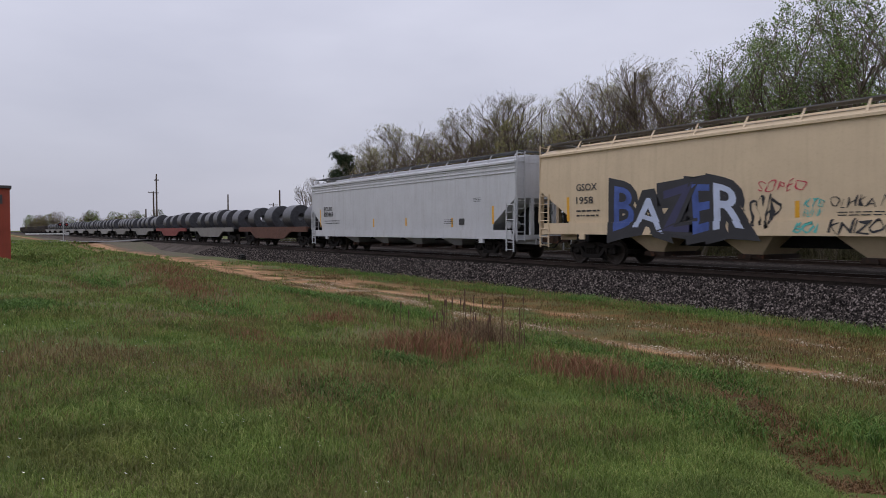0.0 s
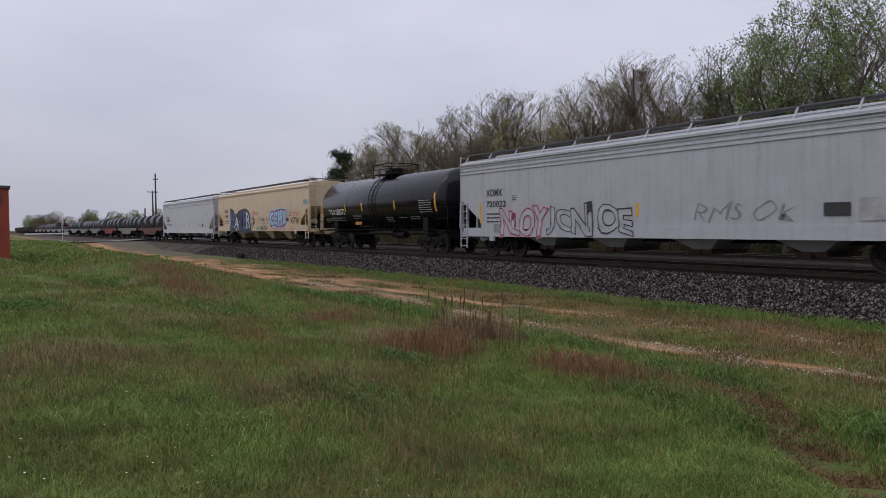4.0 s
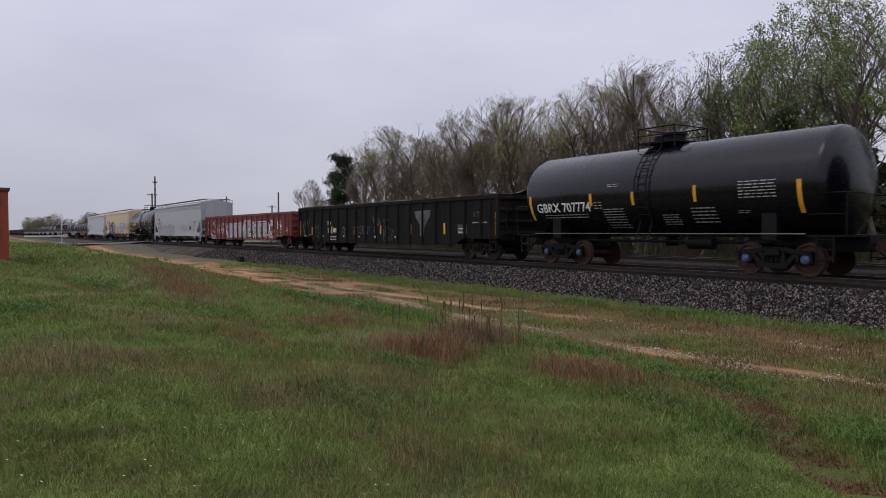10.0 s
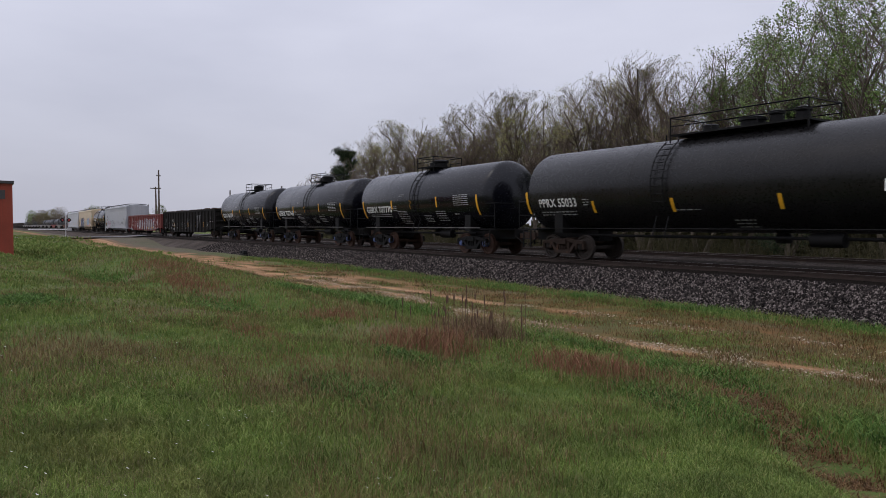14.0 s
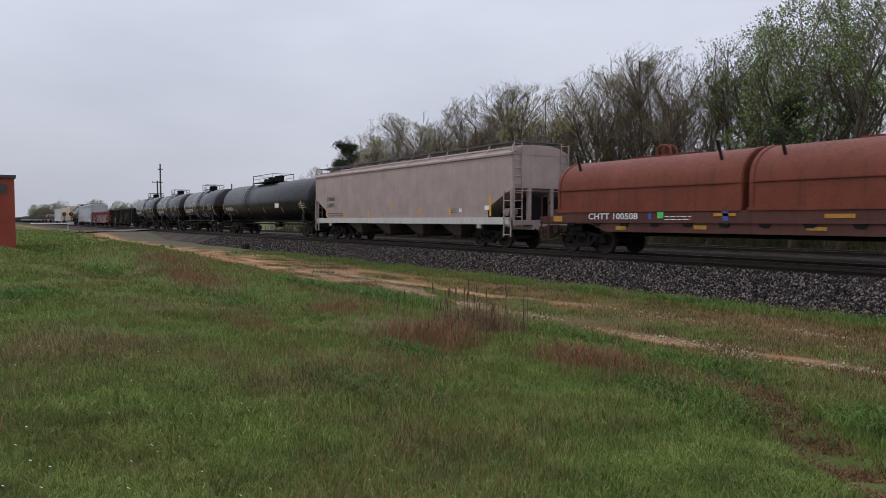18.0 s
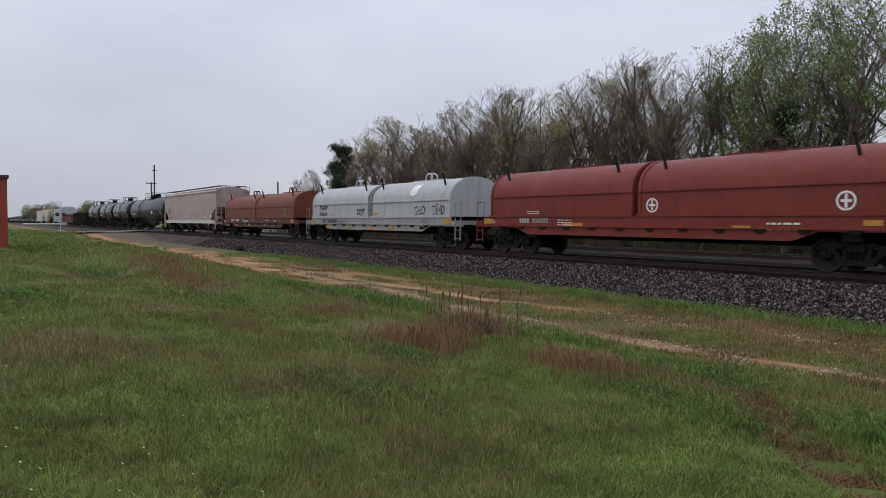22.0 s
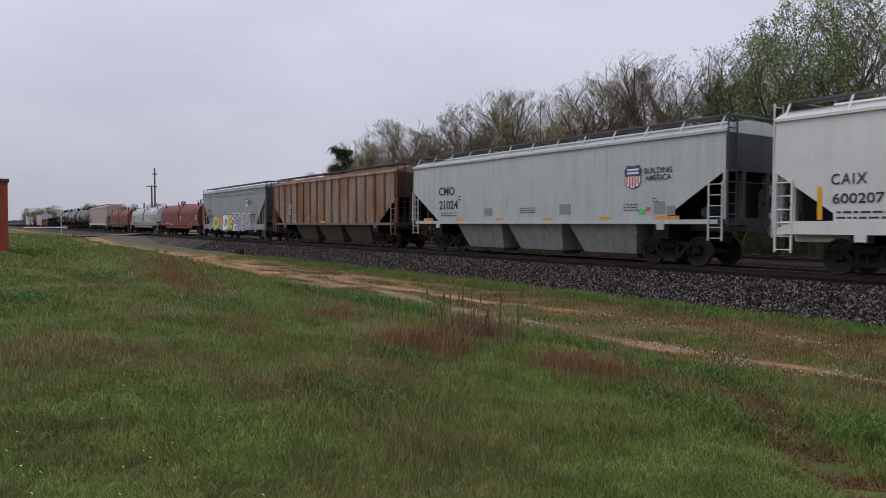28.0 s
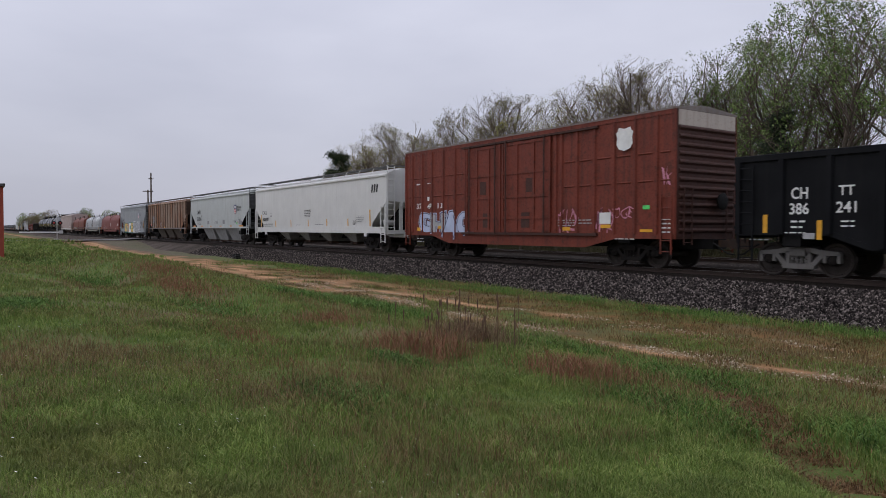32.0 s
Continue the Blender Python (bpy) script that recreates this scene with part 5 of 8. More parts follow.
        pf.box(min(e * h, e * (h - 2.0)), max(e * h, e * (h - 2.0)), -0.45, 0.45, sill[0] - 0.22, sill[0] + 0.12)
        pf.box(min(e * h, e * (h - 0.3)), max(e * h, e * (h - 0.3)), -half, half, sill[0] - 0.02, sill[0] + 0.18)
        part("end_platform", pf, end_m, car)
        for y in (-half + 0.06, half - 0.06):
            part("corner_post", MB().box(min(e * h, e * (h - 0.09)), max(e * h, e * (h - 0.09)), y - 0.06, y + 0.06, sill[0], cz + 0.02), body, car)
        for y in (-0.62, 0.62):
            part("end_post", MB().prism_z([(e * h, y - 0.08), (e * (h - 0.14), y - 0.08), (e * (h - 0.14), y + 0.08), (e * h, y + 0.08)], sill[0], cz), end_m, car)
        web = MB().prism_y([(e * (h - 0.3), sill[0]), (e * (h - 0.3), cz - 0.35), (e * (h - cx), cb), (e * (h - cx - 0.6), sill[0])][::-e], -0.62, 0.62)
        part("end_web", web, M['black_paint'], car)
        for s in (-1, 1):
            ld = MB()
            xl = e * (h - 0.30) - 0.23
            ladder(ld, xl, s * (half + 0.05), sill[0] - 0.5, sill[1] + 1.12, 0.46, 0.017)
            part("side_ladder", ld, body, car)
            st = MB()
            ladder(st, e * (h + 0.05), s * 1.30 - 0.21, sill[0] - 0.1, top + 0.1, 0.42, 0.017, along='y')
            part("end_ladder", st, end_m, car)
            hr = MB()
            hr.pipe([(e * (h - 0.02), s * (half + 0.02), cz), (e * (h + 0.02), s * (half + 0.04), sill[1])], 0.03)
            part("handrail", hr, body, car)
            part("grab_bar", MB().cyl((e * (h + 0.03), -half * s, sill[1] + 1.1), (e * (h + 0.03), 0, sill[1] + 1.1), 0.016, 6), end_m, car)
        jack = MB().box(e * (h - tc) - 0.14, e * (h - tc) + 0.14, -half - 0.05, -half + 0.05, sill[0] - 0.18, sill[0] + 0.02)
        part("jacking_pad", jack, body, car)
        coupler(car, e * h, e)
    tank = MB().turned([(-0.42, 0.06), (-0.38, 0.17), (0.38, 0.17), (0.42, 0.06)], (h - 0.95, -0.75, sill[1] + 0.22), 14, 'y')
    part("air_reservoir", tank, end_m, car)
    wheel = MB().turned([(-0.03, 0.26), (0.03, 0.28), (0.05, 0.24), (0.05, 0.05), (0.08, 0.04)], (h - 0.1, 0.8, 1.95), 18, 'x')
    part("brake_wheel", wheel, M['black_paint'], car)
    # hopper bays and centre sill
    part("centre_sill", MB().box(-h + 1.0, h - 1.0, -0.32, 0.32, 0.72, 1.06), dark, car)
    # bay_m gives the bays a darker paint than the body
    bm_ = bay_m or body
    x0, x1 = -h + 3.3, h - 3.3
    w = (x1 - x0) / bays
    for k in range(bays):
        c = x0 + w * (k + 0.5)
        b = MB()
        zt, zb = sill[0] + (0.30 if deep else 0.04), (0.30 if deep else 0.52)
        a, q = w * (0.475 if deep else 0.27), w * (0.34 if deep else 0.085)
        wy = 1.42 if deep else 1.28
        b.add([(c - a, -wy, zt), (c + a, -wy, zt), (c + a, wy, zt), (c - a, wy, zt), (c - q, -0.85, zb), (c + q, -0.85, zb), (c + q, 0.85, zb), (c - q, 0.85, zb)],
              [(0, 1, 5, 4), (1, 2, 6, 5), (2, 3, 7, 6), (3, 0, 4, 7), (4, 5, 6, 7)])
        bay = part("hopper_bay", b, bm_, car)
        gate = MB().box(c - q - 0.12, c + q + 0.12, -0.95, 0.95, zb - 0.14, zb)
        gate.cyl((c, -1.05, zb - 0.09), (c, 1.05, zb - 0.09), 0.07, 8)
        part("outlet_gate", gate, M['coupler'], bay)
    for e in (-1, 1):
        truck(car, e * (h - tc), gear)
        pad = MB().box(e * (h - tc) - 0.3, e * (h - tc) + 0.3, -half, half, 0.84, sill[0] + 0.02)
        part("body_bolster", pad, dark, car)
    return car, h, side_y
# ---------------------------------------------------------------- tank car
def tank_car(name, label, q0, q1, r=1.55, zc=2.64, paintm=None, gear='new', stain=None, platform=1.0, tc=1.9, rail_m=None, rh=0.62, px=0.0, lx=0.0):
    car, L = new_car(name, label, "tank car", q0, q1)
    h = L / 2
    m = paintm
    blk = rail_m or M['black_paint']
    a = 0.5
    prof = [(-h, 0.02)] + [(-h + a * (1 - math.cos(math.pi / 2 * k / 7)), r * math.sin(math.pi / 2 * k / 7)) for k in range(1, 8)]
    prof += [(h - a * (1 - math.cos(math.pi / 2 * k / 7)), r * math.sin(math.pi / 2 * k / 7)) for k in range(7, 0, -1)] + [(h, 0.02)]
    part("tank_shell", MB().turned(prof, (0, 0, zc), 48, 'x'), m, car)

    def skin(z):
        return -math.sqrt(max(0.01, r * r - (z - zc) ** 2))
    for x in (-h * 0.45, 0.0, h * 0.45):
        part("weld_seam", MB().turned([(x - 0.03, r), (x - 0.015, r + 0.006), (x + 0.015, r + 0.006), (x + 0.03, r)], (0, 0, zc), 48, 'x'), m, car)
    tx = h - tc
    for e in (-1, 1):
        sd = MB()
        sd.prism_x([(-1.30, 1.02), (1.30, 1.02), (1.30, zc - 0.84), (1.05, zc - 1.14), (0.6, zc - r + 0.13), (0, zc - r), (-0.6, zc - r + 0.13), (-1.05, zc - 1.14), (-1.30, zc - 0.84)], e * tx - 0.22, e * tx + 0.22)
        part("tank_saddle", sd, blk, car)
        ss = MB()
        xs = sorted((e * (tx - 1.2), e * (h + 0.35)))
        ss.box(xs[0], xs[1], -0.36, 0.36, 0.70, 1.14)
        part("stub_sill", ss, blk, car)
        pf = MB()
        xp = sorted((e * (h + 0.30), e * (h - 0.75)))
        pf.box(xp[0], xp[1], -1.45, 1.45, 1.10, 1.15)
        p = part("end_platform", pf, blk, car)
        for s in (-1, 1):
            g = MB()
            g.pipe([(e * (h + 0.28), s * 1.44, 1.15), (e * (h + 0.28), s * 1.44, 2.25), (e * (h - 0.72), s * 1.44, 2.25)], 0.02)
            g.pipe([(e * (h + 0.28), s * 1.44, 1.7), (e * (h - 0.72), s * 1.44, 1.7)], 0.016)
            part("handrail", g, blk, car)
            st = MB()
            ladder(st, e * (h - 0.25) - 0.22, s * 1.47, 0.42, 1.12, 0.44)
            part("sill_step", st, blk, car)
            lr = MB()
            lr.pipe([(e * (h + 0.28), s * -1.44, 2.25), (e * (h + 0.28), s * -0.5, 2.25)], 0.02)
            part("end_rail", lr, blk, car)
        truck(car, e * tx, gear)
        coupler(car, e * (h + 0.3), e)
    for s in (-1, 1):
        part("side_grab_rail", MB().cyl((-h + 0.8, s * 1.42, 1.18), (h - 0.8, s * 1.42, 1.18), 0.018, 6), M['steel_pale'] if gear == 'new' else blk, car)
    pipe = MB().cyl((-tx + 0.4, -0.5, 0.92), (tx - 0.4, -0.5, 0.92), 0.05, 8).cyl((-tx + 0.5, 0.55, 0.88), (tx - 0.5, 0.55, 0.88), 0.03, 8)
    part("brake_pipe", pipe, blk, car)
    val = MB().turned([(-0.28, 0.22), (-0.1, 0.26), (0, 0.18), (0.1, 0.12)], (0, 0, zc - r - 0.02), 14, 'z')
    part("outlet_valve", val, blk, car)
    res = MB().turned([(-0.5, 0.05), (-0.45, 0.2), (0.45, 0.2), (0.5, 0.05)], (1.6, -0.55, 0.88), 12, 'x')
    part("air_reservoir", res, blk, car)
    # top platform with railings, manway and valves
    top = zc + r
    w = platform
    deck = MB().box(px - w, px + w, -0.85, 0.85, top + 0.03, top + 0.08)
    dk = part("top_platform", deck, blk, car)
    for y in (-0.85, 0.85):
        g = MB()
        for x in (-w, -w / 3, w / 3, w):
            if abs(x) < w * 0.9:
                g.cyl((px + x, y, top + 0.08), (px + x, y, top + rh * 0.55), 0.016, 5)
            else:
                g.cyl((px + x, y, top - 0.2), (px + x, y, top + rh), 0.026, 6)
        g.cyl((px - w, y, top + rh), (px + w, y, top + rh), 0.022, 6)
        g.cyl((px - w, y, top + rh * 0.55), (px + w, y, top + rh * 0.55), 0.016, 6)
        part("platform_railing", g, blk, dk)
    for x in (px - w, px + w):
        part("platform_railing", MB().cyl((x, -0.85, top + rh), (x, 0.85, top + rh), 0.022, 6), blk, dk)
    part("manway", MB().turned([(0.0, 0.36), (0.32, 0.36), (0.34, 0.42), (0.42, 0.42), (0.46, 0.30), (0.5, 0.1)], (px + 0.1, 0, top - 0.02), 18, 'z'), blk, car)
    part("valve_housing", MB().turned([(0.0, 0.26), (0.36, 0.26), (0.40, 0.18)], (px - w * 0.6, 0, top - 0.02), 14, 'z'), blk, car)
    if w > 1.5:
        for x in (0.35, 0.7):
            part("valve_housing", MB().turned([(0.0, 0.20), (0.42, 0.20), (0.46, 0.24), (0.54, 0.24), (0.58, 0.1)], (px + w * x, 0.1, top - 0.02), 14, 'z'), blk, car)
    for s in (-1, 1):
        lad = None
        for x in (lx - 0.24, lx + 0.24):
            pts = [(x, s * 0.86, top + 0.08)]
            for k in range(9):
                an = radians(58 - 16 * k)
                pts.append((x, s * (math.cos(an) * (r + 0.10)), zc + math.sin(an) * (r + 0.10)))
                if an < radians(-25):
                    break
            pts.append((x, s * 1.52, 0.95))
            stile = MB().pipe(pts, 0.024, 5)
            if lad is None:
                lad = part("side_ladder", stile, blk, car)
            else:
                part("ladder_rail", stile, blk, lad)
        for k in range(10):
            an = radians(52 - 9 * k)
            if an > radians(-32):
                part("rung", MB().cyl((lx - 0.24, s * math.cos(an) * (r + 0.10), zc + math.sin(an) * (r + 0.10)), (lx + 0.24, s * math.cos(an) * (r + 0.10), zc + math.sin(an) * (r + 0.10)), 0.016, 5), blk, lad)
    return car, h, skin


# ---------------------------------------------------------------- gondola
def gondola(name, label, q0, q1, body, top=2.66, bottom=0.72, ribs=18, drop=0.0, gear='dark', load=None, inner=None, tc=2.2):
    car, L = new_car(name, label, "gondola", q0, q1)
    h, half = L / 2, 1.48
    zl = bottom + 0.35
    for s in (-1, 1):
        y = s * half
        w = MB()
        w.prism_y([(-h, zl), (-h + 2.6, zl), (-h + 3.6, bottom), (h - 3.6, bottom), (h - 2.6, zl), (h, zl), (h, top), (-h, top)], y - 0.03, y + 0.03)
        sd = part("side_wall", w, body, car)
        part("top_chord", MB().bevel_box(-h - 0.02, h + 0.02, y - 0.06 - (0.04 if s < 0 else 0), y + 0.06 + (0.04 if s > 0 else 0), top - 0.16, top + 0.02, 0.015), body, sd)
        part("side_sill", MB().prism_y([(-h, zl - 0.02), (-h + 2.6, zl - 0.02), (-h + 3.6, bottom - 0.02), (h - 3.6, bottom - 0.02), (h - 2.6, zl - 0.02), (h, zl - 0.02), (h, zl + 0.14), (h - 2.55, zl + 0.14), (h - 3.55, bottom + 0.14), (-h + 3.55, bottom + 0.14), (-h + 2.55, zl + 0.14), (-h, zl + 0.14)], y - 0.035 if s < 0 else y + 0.015, y - 0.015 if s < 0 else y + 0.035), body, sd)
        for k in range(ribs):
            x = -h + 0.08 + (L - 0.16) * k / (ribs - 1)
            zb = zl if h - abs(x) < 3.0 else bottom
            part("side_post", MB().prism_z([(x - 0.10, y + s * 0.03), (x - 0.065, y + s * 0.13), (x + 0.065, y + s * 0.13), (x + 0.10, y + s * 0.03)][::-s], zb + 0.02, top - 0.15), body, sd)
    part("floor_plate", MB().box(-h + 0.03, h - 0.03, -half + 0.03, half - 0.03, zl + 0.02, zl + 0.08), inner or body, car)
    part("centre_sill", MB().box(-h + 0.6, h - 0.6, -0.33, 0.33, 0.66, zl + 0.02), M['black_paint'], car)
    for e in (-1, 1):
        x = e * (h - 0.03)
        ew = part("end_wall", MB().box(x - 0.03, x + 0.03, -half + 0.03, half - 0.03, zl - 0.1, top), body, car)
        part("top_chord", MB().bevel_box(min(e * (h - 0.09), e * (h + 0.06)), max(e * (h - 0.09), e * (h + 0.06)), -half - 0.06, half + 0.06, top - 0.17, top + 0.015, 0.015), body, ew)
        for k in range(4):
            z = zl + 0.1 + (top - zl - 0.35) * k / 3.0
            part("end_beam", MB().prism_y([(e * h, z), (e * (h + 0.10), z + 0.06), (e * (h + 0.10), z + 0.14), (e * h, z + 0.2)][::-e], -half, half), body, ew)
        for s in (-1, 1):
            g = MB()
            ladder(g, e * (h - 0.34) - 0.21, s * (half + 0.12), 0.42, top - 0.25, 0.42)
            part("side_ladder", g, body, car)
            g2 = MB()
            ladder(g2, e * (h + 0.14), s * 1.05 - 0.2, 0.9, top - 0.3, 0.4, along='y')
            part("end_ladder", g2, body, car)
        truck(car, e * (h - tc), gear)
        part("body_bolster", MB().box(e * (h - tc) - 0.25, e * (h - tc) + 0.25, -half + 0.05, half - 0.05, 0.84, zl + 0.02), M['black_paint'], car)
        coupler(car, e * h, e)
    if load:
        rnd = random.Random(8)
        pile = MB()
        nx, ny = int(L / 0.35), 9
        pts = []
        for j in range(ny):
            for i in range(nx):
                x = -h + 0.12 + (L - 0.24) * i / (nx - 1)
                y = -half + 0.06 + (2 * half - 0.12) * j / (ny - 1)
                edge = 1 - abs(y / half) ** 3
                pts.append((x, y, top - 0.22 + 0.30 * edge + 0.16 * edge * noise.noise((x * 0.6, y * 0.9, q0 * 0.1)) + rnd.uniform(-0.06, 0.06)))
        pile.add(pts, [(j * nx + i, j * nx + i + 1, (j + 1) * nx + i + 1, (j + 1) * nx + i) for j in range(ny - 1) for i in range(nx - 1)])
        for k in range(420):
            x, y = rnd.uniform(-h + 0.3, h - 0.3), rnd.uniform(-half + 0.15, half - 0.2)
            z = top + rnd.uniform(-0.1, 0.10)
            s = rnd.uniform(0.05, 0.14)
            pile.box(x - s * rnd.uniform(0.5, 2.5), x + s, y - s, y + s * rnd.uniform(0.5, 2), z - s * 0.5, z + s * rnd.uniform(0.1, 0.7))
        tagged(part("scrap_load", pile, load, car, "heap of dark rusty scrap"), kind="stuff")
    return car, h, -half - 0.03


# ---------------------------------------------------------------- covered coil car
def coil_car(name, label, q0, q1, hoodm, framem, over=0.95, top=3.42, base=1.55, gear='dark', deckm=None, bandm=None):
    """Two rounded hoods on a flat frame; the frame reaches over past the hoods at both ends."""
    car, L = new_car(name, label, "coil car", q0, q1)
    h, half = L / 2, 1.46
    H = h + over
    for s in (-1, 1):
        y = s * half
        sl = MB()
        sl.prism_y([(-H, 1.08), (-H + 2.7, 1.08), (-H + 3.4, 0.82), (H - 3.4, 0.82), (H - 2.7, 1.08), (H, 1.08), (H, 1.36), (h, 1.36), (h, base - 0.03), (-h, base - 0.03), (-h, 1.36), (-H, 1.36)], y - 0.05, y + 0.05)
        p = part("side_sill", sl, framem, car)
        part("sill_flange", MB().box(-H, H, y - 0.11 if s < 0 else y - 0.05, y + 0.05 if s < 0 else y + 0.11, 1.13, 1.17), framem, p)
        for k in range(12):
            x = -h + 0.8 + (L - 1.6) * k / 11
            part("sill_gusset", MB().prism_y([(x - 0.2, 1.13), (x + 0.2, 1.13), (x + 0.12, 1.02), (x - 0.12, 1.02)], y - 0.09 if s < 0 else y + 0.05, y - 0.05 if s < 0 else y + 0.09), M['black_paint'], p)
    part("deck", MB().box(-H, H, -half + 0.05, half - 0.05, 1.16, 1.36), deckm or framem, car)
    part("centre_sill", MB().box(-H + 0.3, H - 0.3, -0.35, 0.35, 0.66, 1.16), M['black_paint'], car)
    part("trough", MB().prism_x([(-1.2, 1.16), (-0.35, 0.72), (0.35, 0.72), (1.2, 1.16)], -h + 1.9, h - 1.9), M['black_paint'], car)

    def arch(off=0.0, z0=base):
        rise = [(-half - off, z0)]
        rise.append((-half - off, z0 + 0.78))
        for k in range(1, 16):
            a = math.pi * (1 - k / 16)
            rise.append((math.cos(a) * (half + off), z0 + 0.80 + math.sin(a) ** 0.85 * (top + off - z0 - 0.80)))
        rise.append((half + off, z0 + 0.78))
        rise.append((half + off, z0))
        return rise

    def skin(z):
        if z < base:
            return -half - 0.052
        pr = arch()
        for (a, p), (b, q) in zip(pr[:-1], pr[1:]):
            if p <= z <= q:
                return a + (b - a) * (z - p) / max(q - p, 1e-6)
        return -half
    for a, b in ((-h, -0.10), (0.10, h)):
        hood = part("hood", MB().prism_x(arch()[::-1], a, b), hoodm, car)
        for x in (a + 0.03, b - 0.15):
            part("hood_band", MB().prism_x(arch(0.03)[::-1], x, x + 0.12), (bandm or hoodm) if abs(x + 0.06) < 1 else hoodm, hood)
        for k in range(1, 4):
            x = a + (b - a) * k / 4
            part("hood_seam", MB().sheet_x(arch(0.006), x - 0.02, x + 0.02), hoodm, hood)
        for s in (-1, 1):
            part("hood_ledge", MB().box(a, b, min(s * (half), s * (half + 0.05)), max(s * half, s * (half + 0.05)), base + 0.76, base + 0.80), hoodm, hood)
            part("hood_foot", MB().box(a, b, min(s * (half - 0.02), s * (half + 0.09)), max(s * (half - 0.02), s * (half + 0.09)), base - 0.05, base + 0.04), hoodm, hood)
        c = (a + b) / 2
        for x in (a + 0.9, b - 0.9):
            for s in (-1, 1):
                g = MB().pipe([(x, s * 1.13, top - 0.46), (x - 0.05, s * 1.20, top - 0.1), (x - 0.12, s * 1.24, top + 0.20)], 0.05, 6)
                part("stacking_horn", g, M['steel_dark'], hood)
        lift = MB().box(c - 1.5, c + 1.5, -0.16, 0.16, top - 0.03, top + 0.05)
        part("lift_beam", lift, hoodm, hood)
        hook = MB()
        for sy in (-0.16, 0.16):
            hook.pipe([(c + 0.30 * math.cos(math.pi * k / 8), sy, top + 0.03 + 0.34 * math.sin(math.pi * k / 8) ** 0.6) for k in range(9)], 0.045, 6)
        hook.cyl((c, -0.2, top + 0.36), (c, 0.2, top + 0.36), 0.045, 8)
        part("lifting_eye", hook, M['coupler'] if framem is hoodm else hoodm, hood)
    for e in (-1, 1):
        for s in (-1, 1):
            g = MB()
            ladder(g, e * (H - 0.3) - 0.2, s * (half + 0.08), 0.45, 1.4, 0.4)
            g.pipe([(e * (H - 0.1), s * (half + 0.05), 1.38), (e * (H - 0.1), s * (half + 0.05), 2.15), (e * (H - 0.55), s * (half + 0.05), 2.15), (e * (H - 0.55), s * (half + 0.05), 1.38)], 0.016)
            part("side_step", g, framem, car)
        truck(car, e * (H - 1.9), gear)
        part("body_bolster", MB().box(e * (H - 1.9) - 0.25, e * (H - 1.9) + 0.25, -half + 0.1, half - 0.1, 0.84, 1.18), M['black_paint'], car)
        coupler(car, e * H, e)
    part("brake_wheel", MB().turned([(-0.03, 0.26), (0.03, 0.28), (0.05, 0.24), (0.05, 0.05)], (H - 0.1, 0.7, 1.9), 16, 'x'), M['black_paint'], car)
    return car, h, skin


